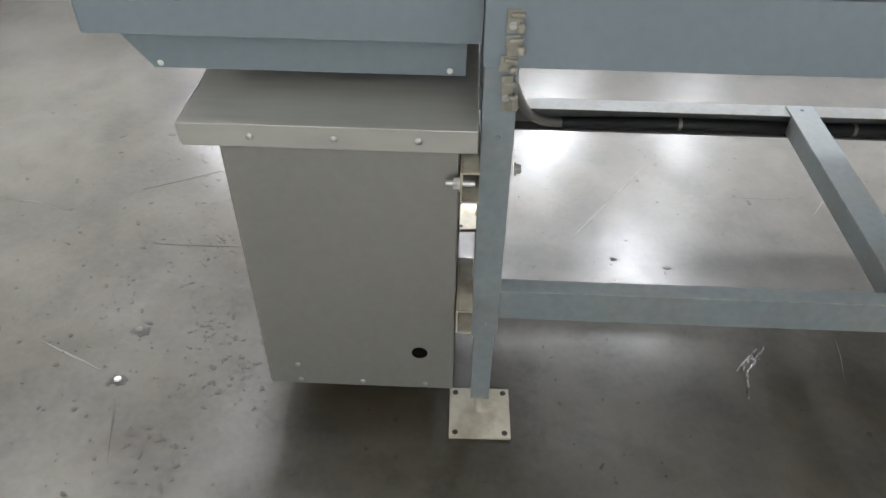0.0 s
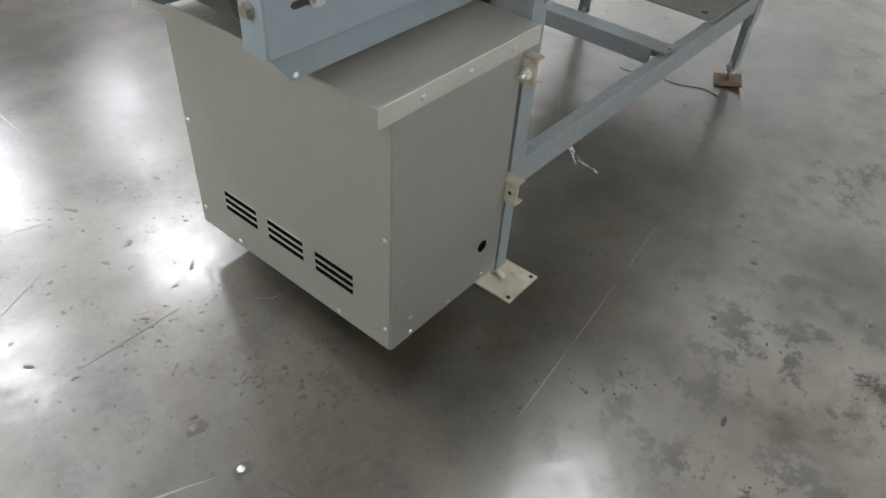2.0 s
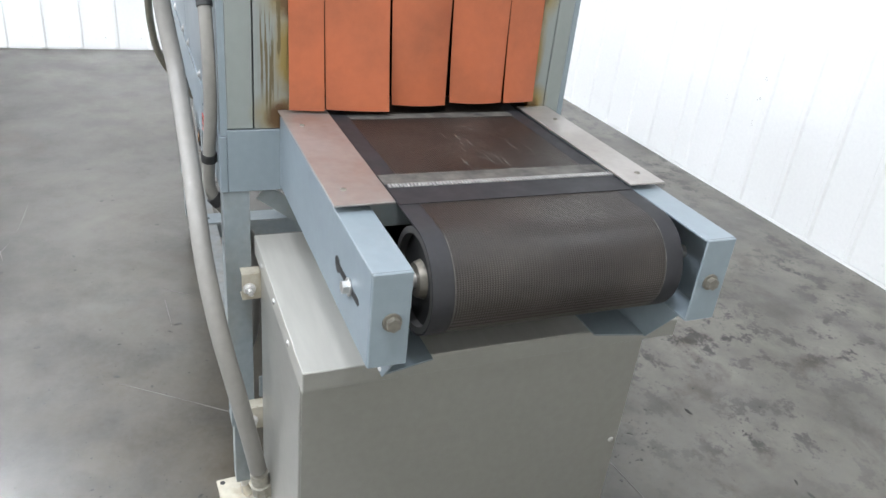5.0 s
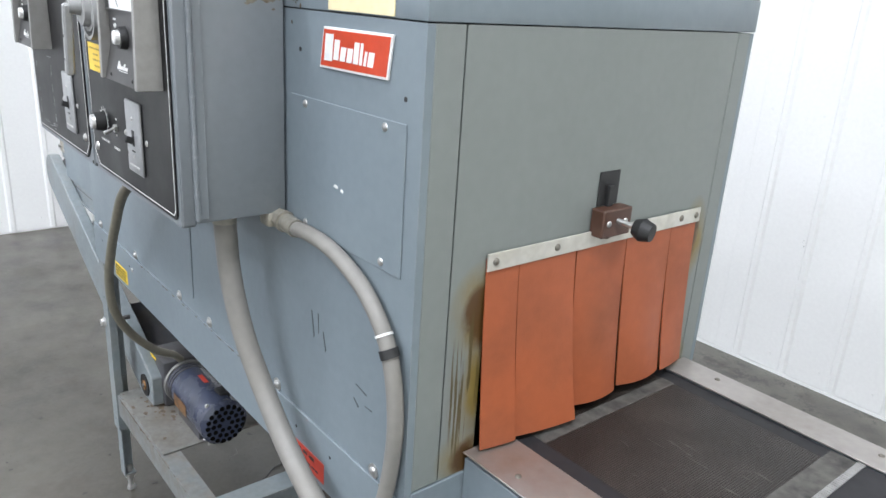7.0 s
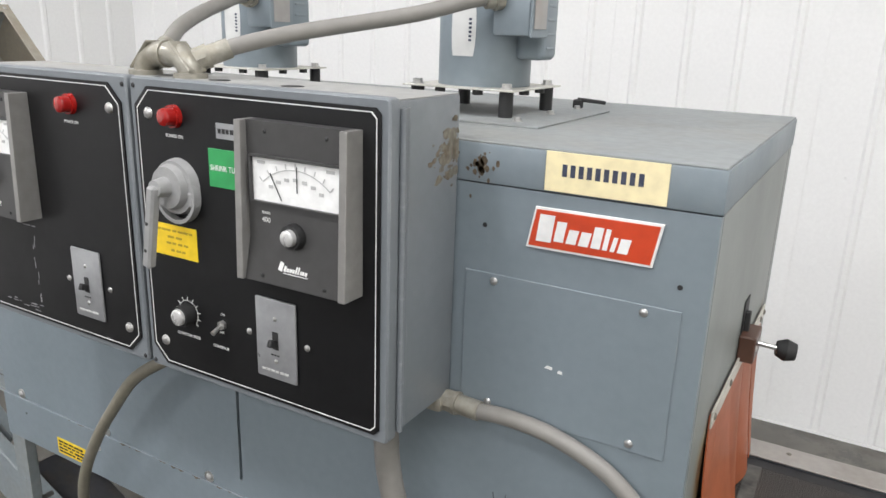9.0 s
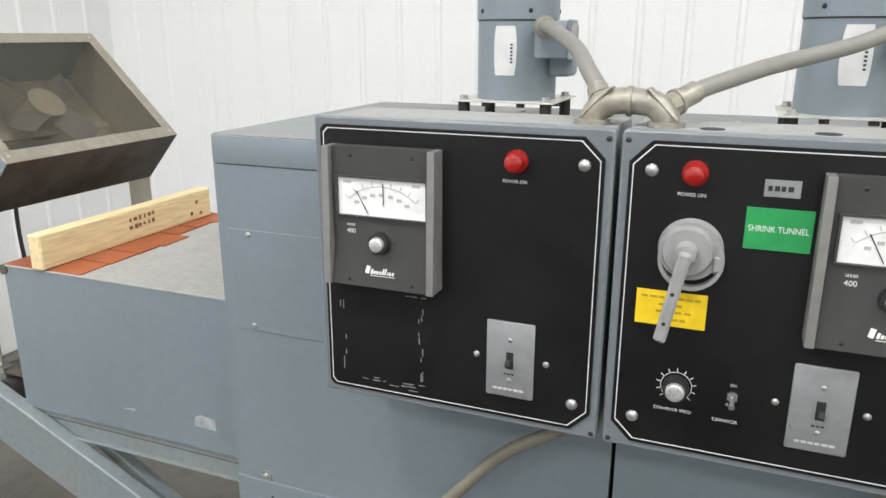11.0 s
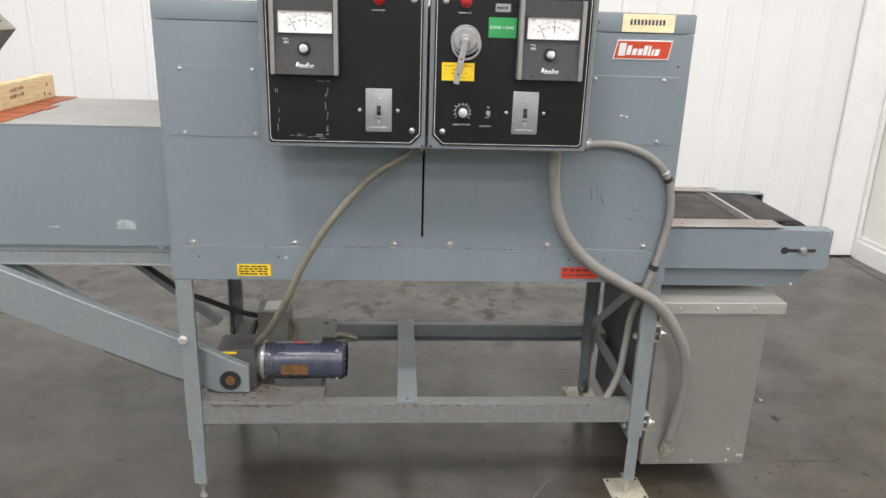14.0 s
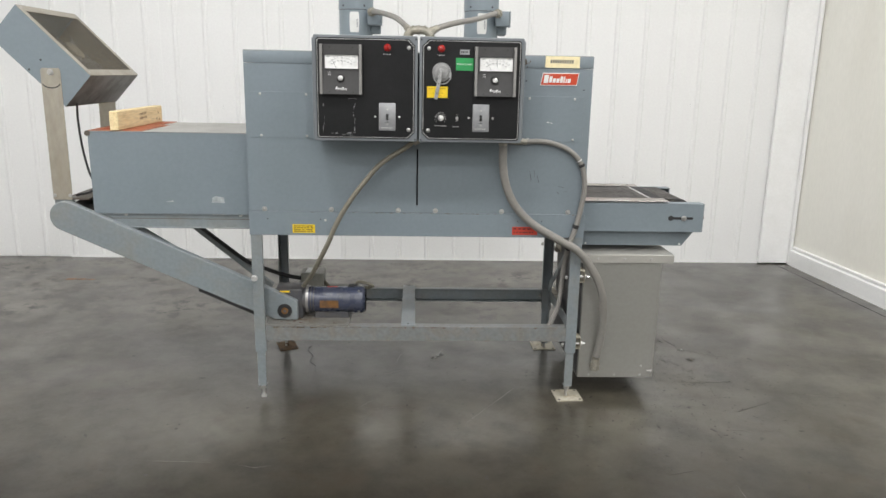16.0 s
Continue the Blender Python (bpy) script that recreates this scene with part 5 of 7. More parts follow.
def controller(parent, cx, cz, text):
    """A panel temperature controller: dark sloped face between two bright side rails, scale window, needle and knob."""
    y = PY - 0.0026
    x0, x1, z0, z1 = cx - 0.0845, cx + 0.0845, cz - 0.0985, cz + 0.0985
    bm = prism([(y, z0), (y, z1), (y - 0.020, z1), (y - 0.020, z1 - 0.040), (y - 0.020, cz - 0.046), (y - 0.031, z0 + 0.002), (y - 0.031, z0)], "x", x0 + 0.010, x1 - 0.010)
    unit = part("temperature_controller", bm, M_METER, parent, "dark grey temperature controller with a white needle scale")
    for xa, xb in ((x0, x0 + 0.0105), (x1 - 0.0105, x1)):
        part("side_rail", prism([(y, z0), (y, z1), (y - 0.030, z1), (y - 0.036, z0)], "x", xa, xb, 0.0008), M_RAILM, unit)
    wx0, wx1, wz0, wz1 = cx - 0.0640, cx + 0.0700, cz + 0.0030, cz + 0.0560
    part("meter_scale", box(wx0, wx1, y - 0.0212, y - 0.0202, wz0, wz1, 0), M_SCALE, unit, "white meter scale")
    part("window_frame", frame_of([(wx0 - 0.003, wz0 - 0.002), (wx1 + 0.003, wz0 - 0.002), (wx1 + 0.003, wz1 + 0.003), (wx0 - 0.003, wz1 + 0.003)], [(wx0, wz0), (wx1, wz0), (wx1, wz1), (wx0, wz1)], y - 0.0255, y - 0.0201), M_METER, unit)
    bm = bmesh.new()
    ac, az, ar = cx + 0.003, wz0 - 0.035, 0.078
    arc = [(ac + ar * math.sin(a), az + ar * math.cos(a)) for a in np.linspace(-0.72, 0.72, 18)]
    ribbon(arc, y - 0.0219, y - 0.0214, 0.0011, bm)
    for a in np.linspace(-0.72, 0.72, 9):
        d = Vector((math.sin(a), 0, math.cos(a)))
        tilted_box((0.0012, 0.0005, 0.006), Matrix.Translation((ac + (ar + 0.004) * d.x, y - 0.0217, az + (ar + 0.004) * d.z)) @ Euler((0, a, 0)).to_matrix().to_4x4(), 0, bm)
    for a in np.linspace(-0.62, 0.62, 7):
        box(ac + (ar - 0.012) * math.sin(a) - 0.0035, ac + (ar - 0.012) * math.sin(a) + 0.0035, y - 0.0219, y - 0.0214, az + (ar - 0.012) * math.cos(a) - 0.002, az + (ar - 0.012) * math.cos(a) + 0.002, 0, bm)
    for dx in (-0.05, 0.055):
        box(cx + dx - 0.006, cx + dx + 0.006, y - 0.0219, y - 0.0214, wz1 - 0.008, wz1 - 0.0045, 0, bm)
    part("scale_print", bm, M_PRINT, unit)
    a = -0.50
    d = Vector((math.sin(a), 0, math.cos(a)))
    part("needle", tilted_box((0.0012, 0.0006, 0.036), Matrix.Translation((ac + 0.062 * d.x, y - 0.0228, az + 0.062 * d.z)) @ Euler((0, a, 0)).to_matrix().to_4x4(), 0), M_INK, unit)
    part("set_pointer", box(ac + 0.0024, ac + 0.0036, y - 0.0231, y - 0.0225, wz0 + 0.016, wz1 - 0.006, 0), M_INK, unit)
    kx, kz = cx - 0.001, cz - 0.0345
    part("knob_skirt", cyl((kx, y - 0.0195, kz), (kx, y - 0.030, kz), 0.0165, 0.0150, seg=28), M_RUBBER, unit)
    bm = cyl((kx, y - 0.030, kz), (kx, y - 0.036, kz), 0.0108, 0.0100, seg=28)
    dome((kx, y - 0.036, kz), FRONT, 0.0100, 0.0016, seg=28, rings=4, bm=bm)
    part("knob", bm, M_CHROME, unit, "turned aluminium knob")
    lettering(unit, text, cx - 0.046, y - 0.0203, cz - 0.021, 0.0065, M_WHITE)
    lettering(unit, "SERIES", cx - 0.046, y - 0.0203, cz - 0.0120, 0.0034, M_WHITE)
    # script mark of the maker as plain strokes, on the sloped foot
    m = Matrix.Translation((cx + 0.004, y - 0.0275, cz - 0.0755)) @ Euler((radians(-11.5), 0, 0)).to_matrix().to_4x4()
    bm = bmesh.new()
    for sx, w, h, dz in ((-0.022, 0.006, 0.011, 0.002), (-0.0155, 0.003, 0.007, 0), (-0.0115, 0.003, 0.0045, -0.001), (-0.007, 0.0035, 0.0045, -0.001), (-0.0025, 0.003, 0.0045, -0.001), (0.002, 0.002, 0.009, 0.001), (0.0055, 0.002, 0.009, 0.001), (0.009, 0.0015, 0.0045, -0.001), (0.0125, 0.003, 0.0045, -0.001), (0.017, 0.003, 0.0045, -0.001)):
        tilted_box((w, 0.0008, h), m @ Matrix.Translation((sx, 0, dz)) @ Euler((0, radians(14), 0)).to_matrix().to_4x4(), 0, bm)
    tilted_box((0.038, 0.0008, 0.0008), m @ Matrix.Translation((0.001, 0, -0.0056)), 0, bm)
    part("maker_mark", bm, M_WHITE, unit)
    for sx, sz in ((x0 + 0.038, z0 + 0.009), (x1 - 0.034, z0 + 0.009), (x0 + 0.040, z1 - 0.012), (x1 - 0.036, z1 - 0.012)):
        fastener(unit, (sx, y - (0.0305 if sz < cz else 0.0201), sz), FRONT, 0.0028, mat=M_INK)


def switch_plate(parent, cx, cz):
    y = PY - 0.0026
    p = part("switch_plate", box(cx - 0.0345, cx + 0.0345, y - 0.0045, y, cz - 0.0565, cz + 0.0565, 0.0028, segments=2), M_PLATE, parent, "grey metal toggle switch plate")
    part("toggle_slot", box(cx - 0.0052, cx + 0.0052, y - 0.0052, y - 0.0044, cz - 0.013, cz + 0.012, 0.0003), M_INK, p)
    part("toggle", tilted_box((0.0075, 0.016, 0.010), pose(cx, y - 0.0095, cz - 0.003, -22, 0, 0), 0.0015), M_RUBBER, p)
    for dz in (0.030, -0.030):
        fastener(p, (cx, y - 0.0045, cz + dz), FRONT, 0.0034)
    bars(p, cx - 0.008, cx + 0.008, cz - 0.021, 0.0022, y - 0.0046, M_INK, cuts=3, seed=9)
    bars(p, cx - 0.024, cx + 0.022, cz - 0.0445, 0.0030, y - 0.0046, M_TAGW, cuts=6, seed=10)
    for dx in (-0.050, 0.050):
        fastener(parent, (cx + dx, PY - 0.0026, cz), FRONT, 0.0048)


def pilot_lamp(parent, cx, cz):
    y = PY - 0.0026
    lamp = part("pilot_lamp", cyl((cx, y, cz), (cx, y - 0.006, cz), 0.0158, 0.0150, seg=28), M_REDLENS, parent, "red pilot lamp lens")
    bm = cyl((cx, y - 0.006, cz), (cx, y - 0.018, cz), 0.0125, 0.0118, seg=28)
    dome((cx, y - 0.018, cz), FRONT, 0.0118, 0.004, seg=28, rings=4, bm=bm)
    part("lens", bm, M_REDLENS, lamp)
    lettering(parent, "POWER ON", cx - 0.002, PY - 0.0028, cz - 0.0265, 0.0044, M_WHITE)


def cabinet(x0, x1, hinge_side, label):
    cab = thing("control_cabinet", ((x0 + x1) / 2, -0.1, KZ0), label, "cabinet", "control cabinets on the tunnel")
    bm = box(x0 + 0.004, x1 - 0.004, -0.1465, -0.0045, KZ0 + 0.004, KZ1 - 0.004, 0.003, segments=2)
    part("housing", bm, M_CAB, cab)
    part("dusty_top", box(x0 + 0.006, x1 - 0.006, -0.1445, -0.006, KZ1 - 0.0042, KZ1 - 0.0028, 0.0003), M_CABTOP, cab)
    left, right = hinge_side > 0, hinge_side < 0
    outer = outline(x0, x1, KZ0, KZ1, False, False, rnd=0.004)
    bm = prism(outer, "y", PY + 0.0215, PY, 0.0025)
    door = part("door", bm, M_CAB, cab, "grey folded steel door")
    over = outline(x0 + 0.011, x1 - 0.011, KZ0 + 0.011, KZ1 - 0.011, left, right, 0.026)
    part("overlay", prism(over, "y", PY - 0.0026, PY - 0.0002, 0), M_BLACK, door, "black engraved panel overlay")
    l0 = outline(x0 + 0.0155, x1 - 0.0155, KZ0 + 0.0155, KZ1 - 0.0155, left, right, 0.0245)
    l1 = outline(x0 + 0.0167, x1 - 0.0167, KZ0 + 0.0167, KZ1 - 0.0167, left, right, 0.0243)
    part("border_line", frame_of(l0, l1, PY - 0.0030, PY - 0.0025), M_WHITE, door)
    xh = x1 if hinge_side > 0 else x0
    bm = cyl((xh + 0.0035 * hinge_side, -0.1470, KZ0 + 0.012), (xh + 0.0035 * hinge_side, -0.1470, KZ1 - 0.012), 0.0042, seg=12)
    for k in range(14):
        z = KZ0 + 0.02 + k * 0.028
        ring((xh + 0.0035 * hinge_side, -0.1470, z), UP, 0.0040, 0.0047, 0.002, seg=12, bm=bm)
    box(*sorted((xh + 0.0012 * hinge_side, xh - 0.003 * hinge_side)), -0.1435, -0.1300, KZ0 + 0.012, KZ1 - 0.012, 0, bm)
    part("hinge", bm, M_CAB, cab)
    lx = x0 + 0.038 if left else x1 - 0.036
    for z in (1.6185, 1.2885):
        fastener(door, (lx, PY - 0.0026, z), FRONT, 0.0082, "lock_screw")
    for z in (KZ0 + 0.008, KZ1 - 0.012):
        hx = x1 - 0.008 if right else x0 + 0.008
        fastener(door, (hx, PY, z), FRONT, 0.0036, mat=M_INK)
    return cab, door


cab_a, door_a = cabinet(0.4745, 0.8990, -1, "grey control cabinet with a black panel and one needle controller")
controller(door_a, 0.588, 1.5290, "400")
pilot_lamp(door_a, 0.7755, 1.6180)
switch_plate(door_a, 0.7750, 1.3410)
rnd = random.Random(5)
bm = bmesh.new()
for k in range(34):
    side = rnd.choice("lrbt")
    u = rnd.random()
    x, z = {"l": (0.503 + rnd.uniform(0, 0.012), 1.27 + 0.14 * u), "r": (0.638 + rnd.uniform(-0.004, 0.004), 1.265 + 0.14 * u), "b": (0.52 + 0.12 * u, 1.268 + rnd.uniform(-0.006, 0.008)), "t": (0.61 + 0.03 * u, 1.412)}[side]
    w, h = (0.0015, rnd.uniform(0.004, 0.014)) if side in "lr" else (rnd.uniform(0.004, 0.016), 0.0014)
    box(x, x + w, PY - 0.0029, PY - 0.0026, z, z + h, 0, bm)
tagged(part("tape_residue", bm, M_PLATE, door_a, "pale scraps of old tape"), kind="stuff")

cab_b, door_b = cabinet(0.9062, 1.3350, 1, "grey control cabinet with a disconnect handle, controller, knob and switches")
controller(door_b, 1.2160, 1.5300, "400")
pilot_lamp(door_b, 0.9945, 1.6180)
switch_plate(door_b, 1.1630, 1.3420)
yo = PY - 0.0026
g = part("tunnel_label", box(1.0550, 1.1275, yo - 0.0014, yo, 1.5330, 1.5830, 0.0003), M_GREEN, door_b, "green engraved label with white words")
lettering(g, "SHRINK TUNNEL", 1.0910, yo - 0.0016, 1.5580, 0.0075, M_WHITE, 0.82)
g = part("voltage_label", box(0.9380, 1.0230, yo - 0.0009, yo, 1.4220, 1.4680, 0.0002), M_YELLOW, door_b, "yellow voltage label partly under the handle")
for k, (z, a, b, c) in enumerate(((1.4595, 0.9440, 1.0190, 7), (1.4500, 0.9660, 0.9990, 2), (1.4410, 0.9630, 1.0090, 4), (1.4310, 0.9710, 1.0030, 3))):
    bars(g, a, b, z, 0.0030, yo - 0.0010, M_FAINT, cuts=c, seed=40 + k)
g = part("maker_tag", box(1.0710, 1.1095, yo - 0.0012, yo, 1.5965, 1.6165, 0.0003), M_PLATE, door_b, "small grey metal tag")
bars(g, 1.0750, 1.1030, 1.6065, 0.006, yo - 0.0014, M_INK, cuts=4, seed=51)
# disconnect
sw = part("disconnect_switch", cyl((0.9970, yo, 1.5250), (0.9970, yo - 0.012, 1.5250), 0.0385, 0.036, seg=36), M_HANDLE, door_b, "cast grey rotary disconnect with a long handle")
bm = cyl((0.9950, yo - 0.012, 1.5260), (0.9950, yo - 0.022, 1.5260), 0.031, 0.028, seg=32)
box(1.0210, 1.0370, yo - 0.014, yo - 0.001, 1.4990, 1.5250, 0.005, bm)
ring((0.9990, yo - 0.001, 1.5140), FRONT, 0.0335, 0.0385, 0.012, seg=28, bm=bm)
part("dial", bm, M_HANDLE, sw)
part("hub", cyl((0.9940, yo - 0.022, 1.5270), (0.9940, yo - 0.040, 1.5270), 0.0135, 0.0115, seg=20), M_HANDLE, sw)
bm = prism([(0.9870, 1.5320), (1.0020, 1.5300), (0.9800, 1.4150), (0.9655, 1.4190)], "y", yo - 0.048, yo - 0.034, 0.003)
part("handle", bm, M_HANDLE, sw)
for hx, hz in ((0.9840, 1.4800), (0.9770, 1.4420)):
    part("padlock_hole", cyl((hx, yo - 0.0484, hz), (hx, yo - 0.0470, hz), 0.0026, seg=10), M_INK, sw)
# speed knob and conveyor toggle
kn = part("speed_knob", cyl((0.9960, yo, 1.3410), (0.9960, yo - 0.017, 1.3410), 0.0165, 0.0150, seg=30), M_RUBBER, door_b, "black speed knob with a bright cap")
bm = cyl((0.9960, yo - 0.017, 1.3410), (0.9960, yo - 0.0215, 1.3410), 0.0122, 0.0114, seg=30)
dome((0.9960, yo - 0.0215, 1.3410), FRONT, 0.0114, 0.0016, seg=30, rings=4, bm=bm)
part("knob_cap", bm, M_CHROME, kn)
bm = bmesh.new()
for a in np.linspace(-2.3, 2.3, 11):
    tilted_box((0.0011, 0.0004, 0.005), Matrix.Translation((0.9960 + 0.0225 * math.sin(a), yo - 0.0002, 1.3415 + 0.0225 * math.cos(a))) @ Euler((0, a, 0)).to_matrix().to_4x4(), 0, bm)
ribbon([(0.9960 + 0.0195 * math.sin(a), 1.3415 + 0.0195 * math.cos(a)) for a in np.linspace(-2.3, 2.3, 24)], yo - 0.0004, yo, 0.0007, bm)
part("dial_ticks", bm, M_WHITE, kn)
lettering(door_b, "CONVEYOR SPEED", 0.9940, yo - 0.0002, 1.3075, 0.0042, M_WHITE, 0.95)
tg = part("toggle_switch", cyl((1.0640, yo, 1.3400), (1.0640, yo - 0.005, 1.3400), 0.0068, seg=6), M_ZINC, door_b)
part("toggle_bat", cyl((1.0640, yo - 0.004, 1.3400), (1.0640, yo - 0.020, 1.3330), 0.0022, 0.0036, seg=12), M_ZINC, tg)
lettering(door_b, "ON", 1.0640, yo - 0.0002, 1.3545, 0.0036, M_WHITE)
lettering(door_b, "OFF", 1.0610, yo - 0.0002, 1.3275, 0.0036, M_WHITE)
lettering(door_b, "CONVEYOR", 1.0580, yo - 0.0002, 1.3045, 0.0042, M_WHITE, 0.95)
rnd = random.Random(8)
bm = bmesh.new()
for k in range(110):
    y, z, r = -0.008 - abs(rnd.gauss(0, 0.024)), rnd.gauss(1.600, 0.013), abs(rnd.gauss(0.0016, 0.0030)) + 0.0006
    z -= 0.25 * (abs(y) - 0.01) + 0.02 * rnd.random() ** 2
    prism([(min(y + 1.5 * r * rnd.uniform(0.5, 1.3) * math.cos(a), -0.006), z + r * rnd.uniform(0.5, 1.3) * math.sin(a)) for a in (0, 0.9, 1.8, 2.7, 3.6, 4.5, 5.4)], "x", 1.3308, 1.3313 + 0.0003 * rnd.random(), 0, bm)
tagged(part("paint_wear", bm, M_PRIMER, cab_b, "rusty worn patch in the paint"), kind="stuff")
for hx in (1.006, 1.136):
    part("knockout_hole", cyl((hx, -0.100, KZ1 - 0.0032), (hx, -0.100, KZ1 - 0.0022), 0.0150, seg=20), M_INK, cab_b)
# spacers that hold the cabinets off the casing
for cab, xs in ((cab_a, (0.51, 0.86)), (cab_b, (0.94, 1.29))):
    for xx in xs:
        for zz in (1.29, 1.60 - 0.1):
            part("mounting_spacer", cyl((xx, -0.0048, zz), (xx, 0.0004, zz), 0.012, seg=12), M_ZINC, cab)

# ---------------------------------------------------------------- conduits and cables
def conduit(name, pts, r, mat, label, fittings=(), seg=16):
    ob = thing(name, pts[0], label, "conduit")
    part("sleeve", tube(pts, r, seg), mat, ob)
    for p0, p1, rr in fittings:
        d = (Vector(p1) - Vector(p0))
        bm = cyl(p0, Vector(p0) + d * 0.45, rr, seg=8)
        cyl(Vector(p0) + d * 0.45, p1, rr * 0.88, seg=20, bm=bm)
        cyl(Vector(p0) + d * 0.42, Vector(p0) + d * 0.5, rr * 1.06, seg=20, bm=bm)
        part("connector", bm, M_CAST, ob, "cast conduit connector")
    return ob


conduit("power_conduit", [(1.272, -0.080, 1.225), (1.276, -0.075, 1.13), (1.297, -0.065, 1.035), (1.345, -0.053, 0.945), (1.425, -0.048, 0.868), (1.545, -0.046, 0.798), (1.634, -0.046, 0.747), (1.703, -0.041, 0.665), (1.760, -0.026, 0.555), (1.784, -0.002, 0.43), (1.785, 0.024, 0.29), (1.776, 0.038, 0.205)], 0.0180, M_CONDUIT,
        "thick grey flexible conduit drooping from cabinet to enclosure", [((1.272, -0.080, 1.2405), (1.272, -0.080, 1.222), 0.0215), ((1.774, 0.048, 0.135), (1.775, 0.040, 0.195), 0.0220), ((1.774, 0.0705, 0.150), (1.774, 0.044, 0.146), 0.022)])
loop_c = conduit("loop_conduit", [(1.375, -0.0150, 1.232), (1.43, -0.0150, 1.236), (1.50, -0.0150, 1.228), (1.578, -0.0150, 1.196), (1.634, -0.0150, 1.135), (1.654, -0.0140, 1.04), (1.644, -0.0140, 0.94), (1.624, -0.0180, 0.85), (1.600, -0.012, 0.765), (1.599, 0.060, 0.66), (1.591, 0.066, 0.55), (1.581, 0.064, 0.45), (1.545, 0.056, 0.362), (1.50, 0.050, 0.325), (1.44, 0.048, 0.318)], 0.0116, M_CONDUIT,
        "grey flexible conduit looping down beside the exit end", [((1.318, -0.0150, 1.236), (1.385, -0.0150, 1.233), 0.0160)])
part("elbow", box(1.300, 1.334, -0.036, -0.004, 1.222, 1.2465, 0.006, segments=2), M_CAST, loop_c)
for p, q, rr in (((1.633, -0.0155, 1.138), (1.639, -0.0150, 1.127), 0.0135), ((1.626, -0.0180, 0.862), (1.622, -0.0180, 0.846), 0.0145), ((1.600, -0.012, 0.763), (1.600, 0.000, 0.748), 0.0145)):
    part("tie", cyl(p, q, rr, seg=18), M_RUBBER, loop_c, "black cable clamp")
part("tie", cyl((1.6225, -0.0155, 1.1555), (1.6245, -0.0155, 1.1525), 0.0126, seg=18), M_WHITE, loop_c, "white cable tie")
conduit("motor_cable", [(0.894, -0.075, 1.246), (0.854, -0.077, 1.208), (0.745, -0.083, 1.136), (0.666, -0.082, 1.046), (0.604, -0.080, 0.963), (0.549, -0.076, 0.868), (0.506, -0.058, 0.770), (0.456, -0.006, 0.672), (0.414, 0.064, 0.590), (0.386, 0.120, 0.548), (0.362, 0.150, 0.512)], 0.0108, M_CABLE,
        "olive rubber motor cable hanging from the cabinet", [((0.902, -0.075, 1.2405), (0.884, -0.075, 1.226), 0.017)])
hose = conduit("rail_hose", [(1.45, 0.048, 0.318), (1.30, 0.034, 0.314), (1.10, 0.032, 0.315), (0.80, 0.033, 0.314), (0.60, 0.034, 0.316), (0.45, 0.034, 0.315), (0.26, 0.034, 0.314)], 0.0155, M_RUBBER, "black rubber hose lying in the lower rail")
for xx in (1.15, 0.72):
    part("tie", cyl((xx, 0.0325, 0.315), (xx + 0.008, 0.0325, 0.315), 0.0170, seg=16), M_CAST, hose)

